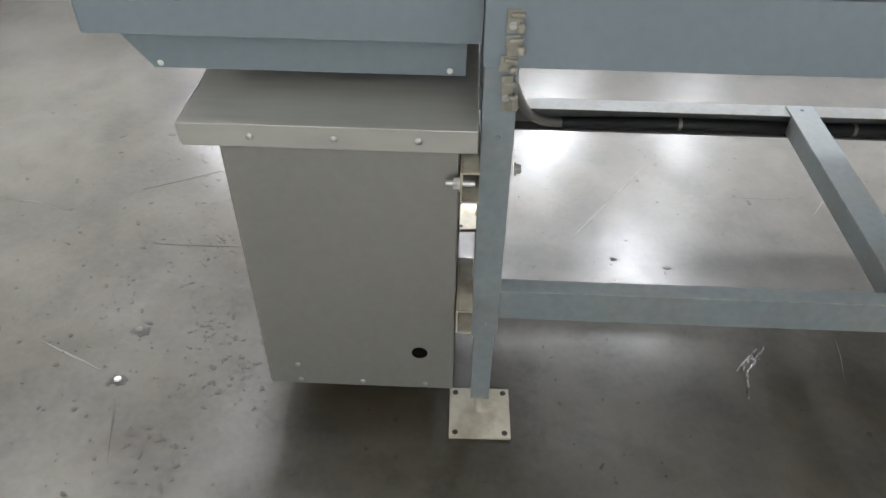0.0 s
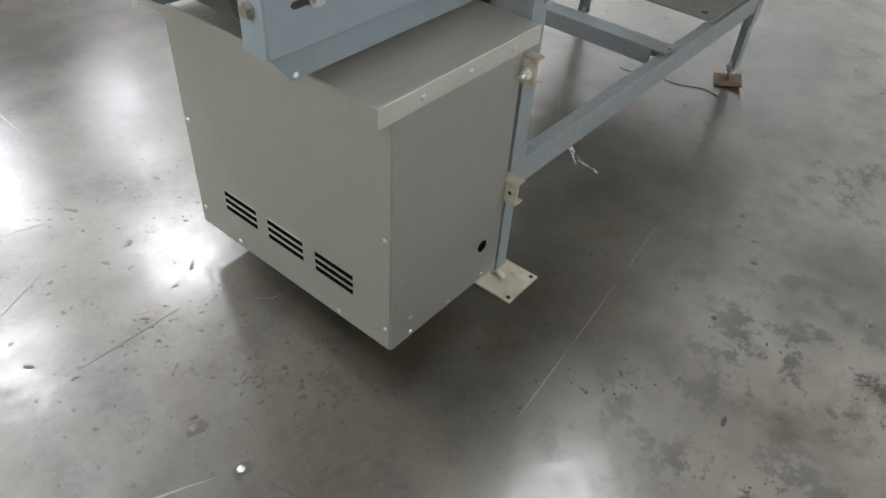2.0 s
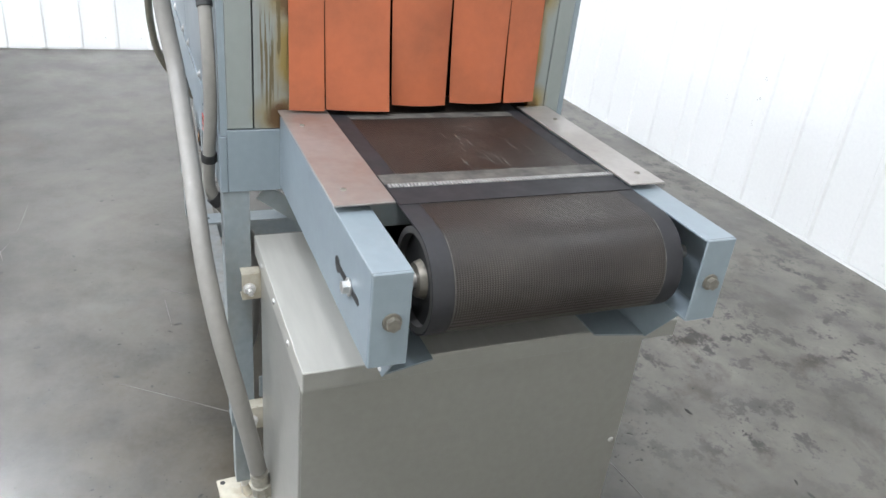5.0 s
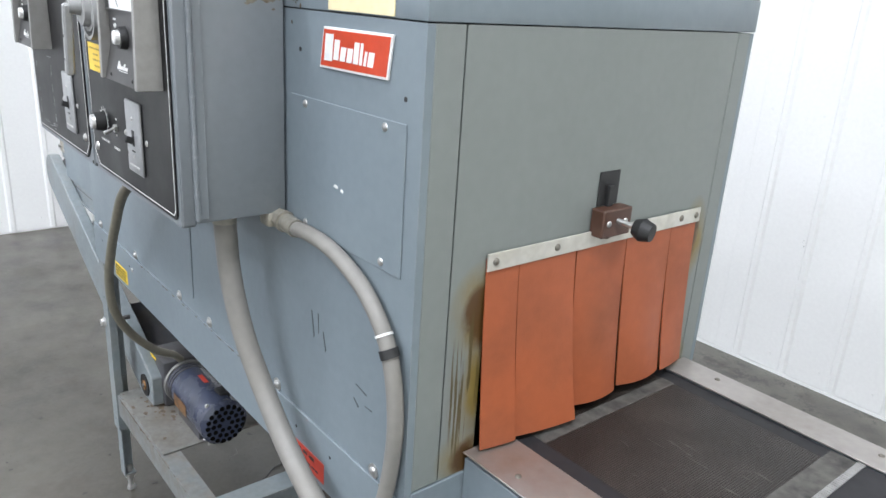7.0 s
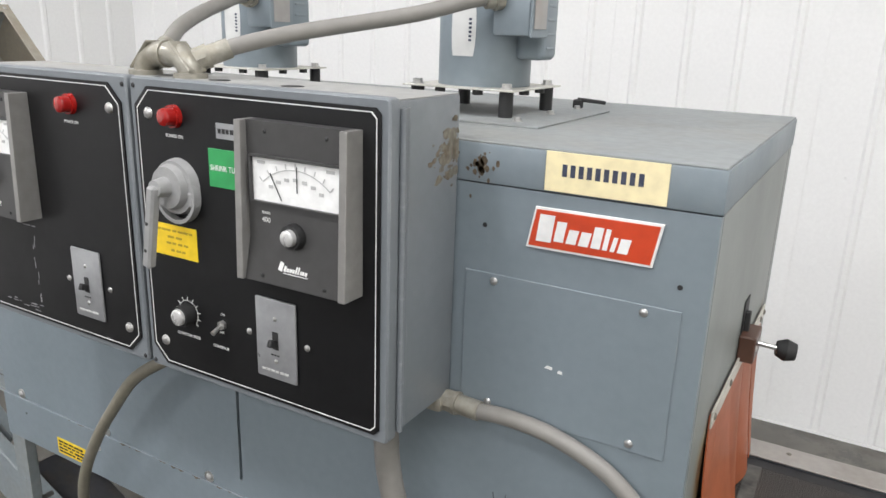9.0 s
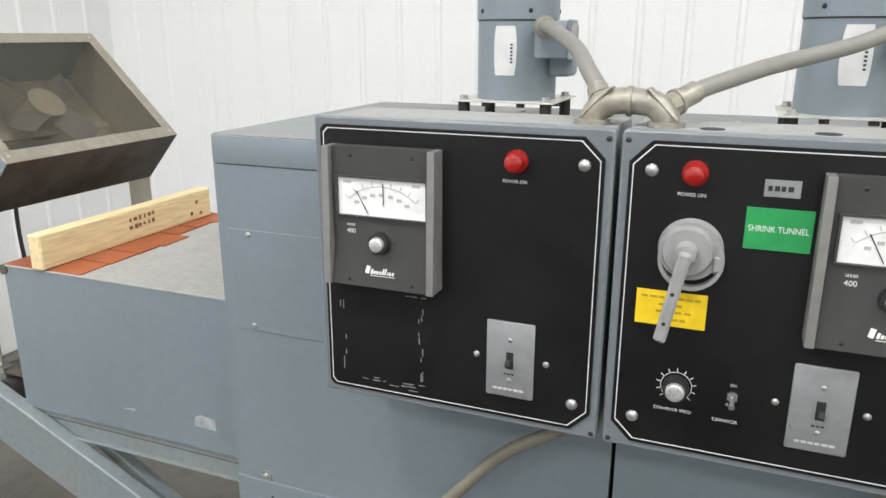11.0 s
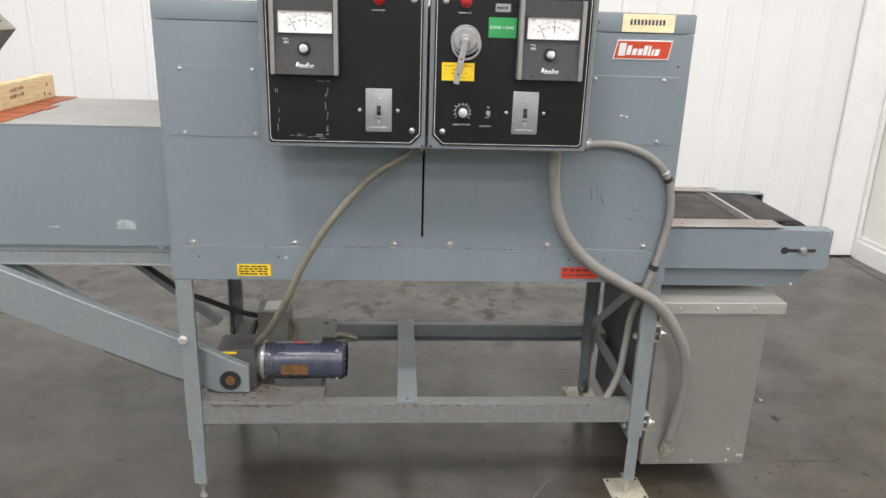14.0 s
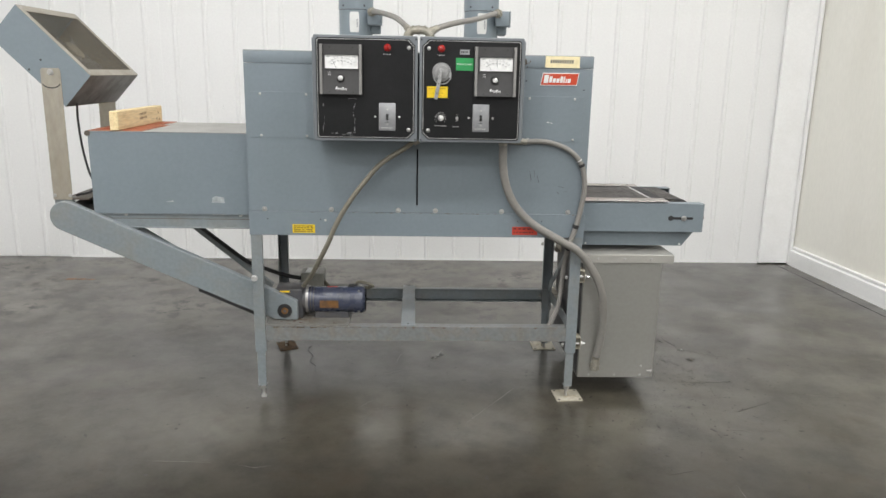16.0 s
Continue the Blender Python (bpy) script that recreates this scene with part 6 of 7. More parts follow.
# ---------------------------------------------------------------- circulating fan motors on the lid
def fan_motor(cx, cy, label):
    mot = thing("fan_motor", (cx, cy, Z_TOP), label, "motor", "fan motors on the lid")
    bm = box(cx - 0.175, cx + 0.175, cy - 0.165, cy + 0.165, Z_TOP, Z_TOP + 0.003, 0.0006)
    base = part("lid_plate", bm, M_DUSTY, mot)
    for sx in (-0.160, -0.025, 0.118):
        for sy in (-0.112, 0.022, 0.150):
            if abs(sx) + abs(sy) > 0.06:
                fastener(base, (cx + sx, cy + sy, Z_TOP + 0.003), UP, 0.0055, "bolt", kind="hex")
    zt = Z_TOP + 0.044
    for sx in (-1, 1):
        for sy in (-1, 1):
            part("standoff", cyl((cx + 0.083 * sx, cy + 0.083 * sy, Z_TOP + 0.003), (cx + 0.083 * sx, cy + 0.083 * sy, zt), 0.0115, seg=16), M_RUBBER, mot, "black rubber standoff")
    top_plate = part("mount_plate", box(cx - 0.102, cx + 0.102, cy - 0.102, cy + 0.102, zt, zt + 0.0028, 0.0006), M_STRIP, mot)
    for sx in (-1, 1):
        for sy in (-1, 1):
            fastener(top_plate, (cx + 0.083 * sx, cy + 0.083 * sy, zt + 0.0028), UP, 0.008, "bolt", kind="hex")
    for sx, sy in ((-0.035, -0.090), (0.035, -0.090), (0.090, -0.030), (0.090, 0.035)):
        part("clamp_nut", cyl((cx + sx, cy + sy, zt - 0.008), (cx + sx, cy + sy, zt), 0.0085, seg=6), M_INK, top_plate)
    z0 = zt + 0.0028
    bm = cyl((cx, cy, z0), (cx, cy, z0 + 0.150), 0.0790, seg=48)
    can = part("housing", bm, M_PAINT, mot)
    bm = cyl((cx, cy, z0 + 0.152), (cx, cy, z0 + 0.290), 0.0815, seg=48)
    cyl((cx, cy, z0 + 0.290), (cx, cy, z0 + 0.306), 0.0815, 0.066, seg=48, bm=bm)
    cap = part("fan_cowl", bm, M_PAINT, mot)
    part("seam", cyl((cx, cy, z0 + 0.1495), (cx, cy, z0 + 0.1525), 0.0800, seg=48), M_INK, mot)
    for a in (-2.3, -1.0, 0.3):
        fastener(cap, (cx + 0.0815 * math.cos(a), cy + 0.0815 * math.sin(a), z0 + 0.168), (math.cos(a), math.sin(a), 0), 0.0045, mat=M_INK)
    # terminal box and capacitor on the side
    bm = box(cx + 0.060, cx + 0.122, cy - 0.098, cy - 0.036, z0 + 0.082, z0 + 0.149, 0.004, segments=2)
    tb = part("terminal_box", bm, M_PAINT, mot)
    part("box_lid", box(cx + 0.1225, cx + 0.1265, cy - 0.100, cy - 0.034, z0 + 0.080, z0 + 0.151, 0.0015), M_PAINT, tb)
    part("rating_plate", box(cx + 0.127, cx + 0.1280, cy - 0.092, cy - 0.046, z0 + 0.093, z0 + 0.145, 0.0003), M_COVER, tb, "pinkish rating plate")
    bm = box(cx + 0.070, cx + 0.118, cy - 0.034, cy + 0.030, z0 + 0.045, z0 + 0.148, 0.010, segments=3)
    for k in range(4):
        box(cx + 0.1175, cx + 0.1195, cy - 0.018, cy + 0.012, z0 + 0.062 + k * 0.022, z0 + 0.066 + k * 0.022, 0.0006, bm)
    part("capacitor_cover", bm, M_PAINT, mot)
    # bowed name plate on the front
    bm = bmesh.new()
    rows = []
    for k in range(9):
        z = z0 + 0.048 + k * 0.0115
        half = 0.0225 - 0.0035 * (abs(k - 4) / 4) ** 3
        rows.append([bm.verts.new((cx - 0.002 + u * half, cy - math.sqrt(0.0797 ** 2 - (-0.002 + u * half) ** 2), z)) for u in (-1, -0.5, 0, 0.5, 1)])
    for a, b in zip(rows, rows[1:]):
        for i in range(4):
            bm.faces.new((a[i], a[i + 1], b[i + 1], b[i]))
    pl = part("name_plate", bm, M_TAGW, mot, "bright aluminium name plate")
    bm = bmesh.new()
    for k in range(6):
        tilted_box((0.0045, 0.0012, 0.0035), pose(cx + 0.011, cy - 0.0790, z0 + 0.073 + k * 0.0065, 0, 0, 8), 0, bm)
    part("print_line", bm, M_NAVY, pl)
    return z0


zf = fan_motor(0.606, 0.400, "blue-grey upright fan motor on rubber standoffs")
fan_motor(1.195, 0.325, "blue-grey upright fan motor on rubber standoffs")
part("lid_latch", tilted_box((0.055, 0.014, 0.007), pose(1.315, 0.546, Z_TOP + 0.013, 0, 6, 40), 0.002), M_RUBBER, tunnel, "black lid handle")
part("latch_foot", box(1.286, 1.303, 0.521, 0.536, Z_TOP, Z_TOP + 0.016, 0.002), M_RUBBER, tunnel)
# twin pulling elbows on the cabinets and the two runs to the motors
elb = thing("pulling_elbows", (0.912, -0.100, KZ1), "pair of cast zinc pulling elbows across the cabinet tops", "fitting")
for s in (-1, 1):
    c = 0.903
    bm = tube([(c + s * 0.047, -0.100, KZ1 - 0.004), (c + s * 0.045, -0.100, KZ1 + 0.010), (c + s * 0.032, -0.100, KZ1 + 0.024), (c + s * 0.012, -0.100, KZ1 + 0.028), (c + s * 0.001, -0.100, KZ1 + 0.028)], 0.0170, 20)
    body = part("elbow_body", bm, M_CAST, elb)
    bm = tilted_box((0.056, 0.033, 0.0045), pose(c + s * 0.042, -0.100, KZ1 + 0.026, 0, 45 * s, 0), 0.0018)
    part("elbow_cover", bm, M_CAST, body)
    part("base_ring", cyl((c + s * 0.047, -0.100, KZ1 - 0.004), (c + s * 0.047, -0.100, KZ1 + 0.004), 0.0235, seg=24), M_CAST, body)
part("union_ring", cyl((0.900, -0.100, KZ1 + 0.028), (0.906, -0.100, KZ1 + 0.028), 0.0195, seg=24), M_CAST, elb)
zb = zf + 0.139
conduit("motor_conduit", [(0.859, -0.070, 1.697), (0.851, -0.050, 1.708), (0.829, -0.010, 1.729), (0.800, 0.060, 1.752), (0.757, 0.150, 1.771), (0.709, 0.240, zb - 0.003), (0.685, 0.293, zb)], 0.0118, M_CONDUIT, "grey flexible conduit curving to a fan motor",
        [((0.871, -0.098, 1.682), (0.853, -0.056, 1.704), 0.0165), ((0.682, 0.3025, zb), (0.697, 0.268, zb - 0.002), 0.019)])
conduit("motor_conduit", [(0.959, -0.079, 1.690), (0.984, -0.048, 1.706), (1.035, 0.0, 1.724), (1.075, 0.05, 1.736), (1.172, 0.138, 1.760), (1.230, 0.189, 1.781), (1.263, 0.218, zb)], 0.0118, M_CONDUIT, "grey flexible conduit sloping to a fan motor",
        [((0.941, -0.096, 1.682), (0.979, -0.052, 1.704), 0.0165), ((1.269, 0.2275, zb), (1.251, 0.207, zb - 0.003), 0.019)])

# ---------------------------------------------------------------- infeed hood and its bed
HX0, HX1, HY0, HY1, HZ0, HZ1 = -0.568, X0 - 0.0035, 0.095, 0.690, 0.870, 1.240
hood = thing("infeed_hood", (-0.2, 0.39, 0.80), "blue-grey sheet steel infeed hood beside the tunnel casing", "hood")
side = part("hood_side", box(HX0, HX1, HY0, HY0 + 0.003, HZ0, HZ1, 0.001), M_PAINT, hood)
part("hood_side", box(HX0, HX1, HY1 - 0.003, HY1, HZ0, HZ1, 0.001), M_PAINT, hood)
part("hood_top", box(HX0 + 0.002, HX1, HY0 - 0.002, HY1 + 0.002, HZ1, HZ1 + 0.0035, 0.0012), M_PALEDUST, hood, "dusty grey top sheet with a worn edge")
part("rolled_edge", cyl((HX0, HY0 - 0.004, HZ1 - 0.008), (HX0, HY1 + 0.002, HZ1 - 0.008), 0.0125, seg=16), M_RUSTY, hood, "dark rolled rubber edge")
# black sheet across the hood in place of its inner shade
part("hood_shade_sheet", box(HX0 + 0.12, HX0 + 0.125, HY0 + 0.004, HY1 - 0.004, HZ0 + 0.03, HZ1 - 0.004, 0), M_DARK, hood)
bm = box(-0.60, HX1, HY0 + 0.010, HY0 + 0.014, 0.803, HZ0 - 0.001, 0.001)
box(-0.60, HX1, HY0 + 0.002, HY0 + 0.010, 0.803, 0.808, 0.0008, bm)
box(-0.60, HX1, HY1 - 0.014, HY1 - 0.010, 0.803, HZ0 - 0.001, 0.001, bm)
box(-0.60, HX1, HY0 + 0.014, HY1 - 0.014, HZ0 - 0.006, HZ0 - 0.002, 0, bm)
box(-0.60, HX1, HY0 + 0.001, HY0 + 0.0135, HZ0 - 0.002, HZ0, 0, bm)
box(-0.60, HX1, HY1 - 0.0135, HY1 - 0.001, HZ0 - 0.002, HZ0, 0, bm)
bed = part("bed_channel", bm, M_LEG, hood, "blue-grey bed channel with a painted brown shadow line along its joint")
# thin brown strip that paints the shadow of the channel's joint
part("painted_joint_shadow", box(-0.60, HX1, HY0 + 0.0092, HY0 + 0.0098, 0.845, 0.8475, 0), M_RUSTY, bed)
for sx in (-0.43, 0.09):
    fastener(bed, (sx, HY0 + 0.010, 0.866), FRONT, 0.0065, "bolt", kind="hex")
bm = bmesh.new()
prism([(-0.035, 0.925), (0.023, 0.923), (0.0207, 0.949), (-0.0176, 0.955), (-0.033, 0.946)], "y", HY0 - 0.0006, HY0, 0, bm)
part("sticker_remains", prism([(-0.245, 0.927), (-0.205, 0.926), (-0.21, 0.933)], "y", HY0 - 0.0006, HY0, 0), M_GHOST, side)
part("sticker_remains", bm, M_GHOST, side, "torn pale sticker remains")
# dirty tail plate and tail roller behind the uprights
part("tail_plate", box(-0.715, -0.60, HY0 + 0.03, HY1 - 0.03, 0.925, 0.932, 0.001), M_RUSTY, hood, "oily brown tail plate")
part("tail_roller", cyl((-0.668, HY0 + 0.02, 0.875), (-0.668, HY1 - 0.02, 0.885), 0.036, seg=24), M_ROLLER, hood)

# orange silicone strips left on the hood, and the board on them
strips = thing("curtain_strips", (-0.44, 0.38, HZ1 + 0.0035), "orange silicone curtain strips laid flat on the hood", "curtain")
rnd = random.Random(11)
y = HY0 + 0.004
k = 0
while y < 0.66:
    w = rnd.uniform(0.075, 0.11)
    x1 = -0.318 - 0.018 * rnd.random() - 0.03 * (y > 0.4)
    bm = prism([(HX0 + 0.004, y), (x1, y + rnd.uniform(-0.003, 0.003)), (x1 - 0.004, y + w - 0.002), (HX0 + 0.004, y + w - 0.002)], "z", HZ1 + 0.0035 + 0.0003 * (k % 2), HZ1 + 0.0060 + 0.0008 * (k % 3))
    part("strip", bm, M_ORANGE, strips)
    y += w
    k += 1
m = pose(-0.447, 0.389, HZ1 + 0.0062 + 0.0420, 0, 0, 90.5)
board = tagged(new("lumber", mesh_of("lumber", tilted_box((0.605, 0.038, 0.084), Matrix.Identity(4), 0.003), M_PINE)), label="short pale pine two-by-four lying on its edge on the hood", category="board")
board.matrix_basis = m
bm = bmesh.new()
rnd = random.Random(3)
for row in range(2):
    for k in range(6):
        tilted_box((rnd.uniform(0.006, 0.014), 0.0006, rnd.uniform(0.006, 0.012)), Matrix.Translation((-0.06 + k * 0.016 + rnd.uniform(-0.003, 0.003), 0.0192, 0.018 - row * 0.020 - k * 0.0007)), 0, bm)
for x, z in ((-0.24, 0.01), (-0.215, -0.02), (-0.255, -0.025)):
    cyl((x, 0.0188, z), (x, 0.0195, z), 0.006, seg=10, bm=bm)
me = mesh_of("stamp_print", bm, M_TAG)
ob = new("stamp_print", me)
ob.parent = board
tagged(ob, label="faded brown grade stamp", kind="stuff")
ob.rotation_euler = (0, 0, math.pi)

# ---------------------------------------------------------------- infeed arms
arms = thing("incline_conveyor", (-0.25, 0.36, 0.36), "blue-grey sloping infeed conveyor frame with rounded ends", "conveyor")


def arm(y0, y1):
    """A deep sloping side plate: rounded outer end, straight run, and a bearing end inside the leg."""
    run = Vector((0.853, -0.383)).normalized()
    nor = Vector((-run.y, run.x))
    top_a, r = Vector((-0.690, 0.858)), 0.068
    pts = [tuple(top_a + r * (math.cos(a) * nor + math.sin(a) * -run)) for a in np.linspace(0, math.pi, 12)]
    up = top_a + nor * r + run * 0.915
    pts += [tuple(top_a - nor * r + run * 0.88), (0.245, 0.372), (0.345, 0.372), (0.345, 0.463), tuple(up)]
    bm = prism(pts, "y", y0, y1, 0.003)
    return part("arm_plate", bm, M_LEG, arms)


# the front plate runs just inside the front leg
front_arm = arm(0.0665, 0.1030)
part("return_guard", tilted_box((0.34, 0.20, 0.02), pose(0.03, 0.215, 0.435, 0, 24, 0), 0.003), M_GEAR, arms, "dark return guard under the frame")
fastener(arms, (0.164, Y0 - 0.0004, 0.594), FRONT, 0.011, "bolt", kind="hex", mat=M_CHROME)
part("pivot_rod", cyl((0.164, 0.006, 0.594), (0.164, 0.07, 0.594), 0.007, seg=14), M_ROLLER, arms)
bm = ring((0.285, 0.0665, 0.417), FRONT, 0.018, 0.034, 0.004, seg=28)
bearing = part("bearing_ring", bm, M_RUBBER, front_arm, "black bearing with a bright shaft end")
part("bearing_face", cyl((0.285, 0.0665, 0.417), (0.285, 0.0645, 0.417), 0.030, seg=24), M_INK, bearing)
part("shaft_end", cyl((0.285, 0.0665, 0.417), (0.285, 0.0600, 0.417), 0.017, 0.015, seg=20), M_TAG, bearing, "bronze bushing round the shaft end")
part("shaft_pin", cyl((0.285, 0.0605, 0.417), (0.285, 0.0570, 0.417), 0.007, 0.006, seg=14), M_ROLLER, bearing)
for p0, p1 in (((-0.42, 0.15, 0.802), (-0.12, 0.15, 0.615)), ((-0.40, 0.64, 0.802), (0.12, 0.64, 0.370))):
    p0, p1 = Vector(p0), Vector(p1)
    mm = look(p0, p1)
    d = (p1 - p0).length
    bm = tilted_box((0.030, 0.004, d), mm @ Matrix.Translation((0, 0.013, -d / 2)), 0.0006)
    tilted_box((0.004, 0.026, d), mm @ Matrix.Translation((0.013, -0.002, -d / 2)), 0.0006, bm)
    part("strut", bm, M_LEG, arms)

# ---------------------------------------------------------------- cooling fan box on uprights
fan = thing("cooling_fan", (-0.69, 0.38, 0.93), "grey tilted box fan on two steel uprights with a mesh guard", "fan")
for y0, y1 in ((0.1235, 0.1275), (0.706, 0.710)):
    c = -0.716
    pts = [(c - 0.043, 0.925), (c + 0.043, 0.925), (c + 0.043, 1.502), (c + 0.036, 1.511), (c - 0.036, 1.511), (c - 0.043, 1.502)]
    up = part("upright", prism(pts, "y", y0, y1, 0.0008), M_BAREST, fan, "bare stained steel upright")
    ax = FRONT if y0 < 0.3 else BACK
    yy = y0 if y0 < 0.3 else y1
    fastener(up, (c, yy, 1.493), ax, 0.0105, "bolt", kind="hex")
    for sx in (-0.035, 0.035):
        fastener(up, (c + sx, yy, 0.945), ax, 0.0065, "bolt", kind="hex")
    part("foot_block", box(c - 0.04, c + 0.04, min(y0, y1) + (0.004 if y0 < 0.3 else -0.03), max(y0, y1) + (0.03 if y0 < 0.3 else -0.004), 0.900, 0.935, 0.002), M_LEG, up)
    if y0 < 0.3:
        arc = [(c + 0.036 * math.cos(a), 1.448 + 0.020 * math.sin(a)) for a in np.linspace(math.pi + 0.2, 2 * math.pi - 0.2, 14)]
        part("travel_slot", ribbon(arc, yy - 0.0008, yy, 0.005), M_INK, up)
# box: the open front looks up towards the board
TL, BR, BT, LT = Vector((-0.839, 1.775)), Vector((-0.545, 1.481)), Vector((-0.666, 1.344)), Vector((-0.960, 1.638))
FY0, FY1 = 0.1285, 0.705
for ya, yb in ((FY0, FY0 + 0.003), (FY1 - 0.003, FY1)):
    part("box_side", prism([tuple(TL), tuple(BR), tuple(BT), tuple(LT)], "y", ya, yb, 0.0008), M_PAINT, fan)


def slab(a, b, depth, name, mat, label=""):
    way = (b - a).normalized()
    nor = Vector((-way.y, way.x)) * depth
    return part(name, prism([tuple(a), tuple(b), tuple(b + nor), tuple(a + nor)], "y", FY0 + 0.003, FY1 - 0.003), mat, fan, label)


slab(BT, BR, 0.003, "box_bottom", M_OILY, "grey underside with brown oil stains")
slab(LT, TL, -0.003, "box_top", M_PAINT)
part("inner_liner", prism([tuple(TL * 0.97 + BT * 0.03), tuple(BR * 0.97 + LT * 0.03), tuple(BT * 0.97 + TL * 0.03), tuple(LT * 0.97 + BR * 0.03)], "y", FY1 - 0.0055, FY1 - 0.0035), M_FANIN, fan, "dusty tan inside of the fan box")
back = slab(LT, BT, 0.003, "box_back", M_FANIN)
# bare metal frame round the guard
n_out = (Vector((1, 1))).normalized()
e_down = (BR - TL).normalized()
L = (BR - TL).length


def on_face(u, v, lift):
    """A place on the guard: u along the slope, v across, lift outwards."""
    p = TL + e_down * u + n_out * lift
    return Vector((p.x, v, p.y))


def face_bar(u0, u1, v0, v1, lift, thick, name, mat, parent, label=""):
    c = (on_face(u0, v0, lift) + on_face(u1, v1, lift)) / 2
    m = Matrix.Translation(c) @ Euler((0, radians(45), 0)).to_matrix().to_4x4()
    return part(name, tilted_box((u1 - u0, v1 - v0, thick), m, 0.0008), mat, parent, label)


fr = face_bar(0, 0.036, FY0, FY1, 0.0015, 0.003, "guard_frame", M_BAREST, fan, "bare steel frame round the guard")
face_bar(L - 0.036, L, FY0, FY1, 0.0015, 0.003, "guard_frame", M_BAREST, fan)
face_bar(0.0362, L - 0.0362, FY0, FY0 + 0.034, 0.0015, 0.003, "guard_frame", M_BAREST, fan)
face_bar(0.0362, L - 0.0362, FY1 - 0.034, FY1, 0.0015, 0.003, "guard_frame", M_BAREST, fan)
for u, v in ((0.018, FY0 + 0.02), (0.018, FY1 - 0.02), (L - 0.018, FY0 + 0.02), (L - 0.018, FY1 - 0.02)):
    p = on_face(u, v, 0.003)
    fastener(fr, p, (0.7071, 0, 0.7071), 0.0055)
bm = bmesh.new()
u = 0.036
while u < L - 0.036:
    c = (on_face(u, FY0 + 0.03, -0.001) + on_face(u, FY1 - 0.03, -0.001)) / 2
    tilted_box((0.0005, FY1 - FY0 - 0.06, 0.0005), Matrix.Translation(c) @ Euler((0, radians(45), 0)).to_matrix().to_4x4(), 0, bm)
    u += 0.0055
v = FY0 + 0.034
while v < FY1 - 0.034:
    c = (on_face(0.03, v, -0.0012) + on_face(L - 0.03, v, -0.0012)) / 2
    tilted_box((L - 0.06, 0.0005, 0.0005), Matrix.Translation(c) @ Euler((0, radians(45), 0)).to_matrix().to_4x4(), 0, bm)
    v += 0.0055
part("mesh_guard", bm, M_MESHSCR, fan, "fine woven wire guard")
mid = on_face(L / 2, (FY0 + FY1) / 2, -0.09)
axis = Vector((0.7071, 0, 0.7071))
bm = cyl(mid - axis * 0.05, mid + axis * 0.045, 0.055, 0.050, seg=24)
part("fan_motor_can", bm, M_FANIN, fan)
bm = tilted_box((0.022, 0.40, 0.004), Matrix.Translation(on_face(L / 2 + 0.06, (FY0 + FY1) / 2, -0.10)) @ Euler((0, radians(45), radians(0))).to_matrix().to_4x4(), 0.0005)
part("motor_strap", bm, M_FANIN, fan)
for k in range(4):
    a = k * math.pi / 2 + 0.5
    m = Matrix.Translation(mid + axis * 0.03) @ Euler((0, radians(45), 0)).to_matrix().to_4x4() @ Euler((0, 0, a)).to_matrix().to_4x4() @ Matrix.Translation((0.092, 0, 0)) @ Euler((radians(28), 0, 0)).to_matrix().to_4x4()
    part("blade", tilted_box((0.105, 0.070, 0.002), m, 0.0006), M_RUSTY, fan)
# white strips that paint light coming through slots in the closed back
for du, dv in ((0.10, 0.10), (0.17, 0.17), (0.25, 0.12), (0.29, 0.21)):
    for k in range(4):
        p = on_face(du + 0.045 + k * 0.011, FY0 + dv - 0.003 * k, -0.1780)
        m = Matrix.Translation(p) @ Euler((0, radians(45), 0)).to_matrix().to_4x4()
        part("slot_light_strip", tilted_box((0.005, 0.042 - 0.004 * k, 0.001), m, 0), M_SCALE, back, "white strip painting the light through a slot in the box's back")
for sx, sz in ((-0.808, 1.503), (-0.754, 1.545)):
    part("bolt_hole", cyl((sx, FY0 - 0.0006, sz), (sx, FY0 + 0.001, sz), 0.005, seg=10), M_INK, fan)
conduit("fan_cable", [(-0.655, 0.22, 1.372), (-0.658, 0.22, 1.28), (-0.650, 0.22, 1.16), (-0.622, 0.20, 1.05), (-0.590, 0.18, 0.985), (-0.612, 0.17, 0.955), (-0.68, 0.18, 0.938)], 0.0052, M_RUBBER, "thin black fan cable hanging to the tail plate", seg=10)

# ---------------------------------------------------------------- gear motor on its plate
plate_bm = box(0.205, 0.589, Y0 + 0.010, Y1 - 0.010, 0.3615, 0.3675, 0.001)
mplate = single("motor_plate", plate_bm, M_GRIMY, "grimy blue-grey motor plate bridging the lower rails", "plate")
part("bolt_hole", cyl((0.545, 0.640, 0.367), (0.545, 0.640, 0.3684), 0.011, seg=16), M_INK, mplate)
rnd = random.Random(6)
bm = bmesh.new()
for k in range(70):
    x, y, r = rnd.gauss(0.35, 0.055), rnd.gauss(0.10, 0.04), abs(rnd.gauss(0.003, 0.0045)) + 0.001
    prism([(x + 1.4 * r * rnd.uniform(0.5, 1.3) * math.cos(a), max(y + r * rnd.uniform(0.5, 1.3) * math.sin(a), 0.014)) for a in (0, 0.9, 1.8, 2.7, 3.6, 4.5, 5.4)], "z", 0.3675, 0.3681, 0, bm)
tagged(part("rust_patch", bm, M_GRIME, mplate, "brown rust by the gearbox"), kind="stuff")
gm = thing("gear_motor", (0.42, 0.22, 0.3675), "navy blue gear motor on the lower frame", "motor")
MX0, MX1, MY, MZ, MR = 0.378, 0.660, 0.158, 0.4470, 0.0620
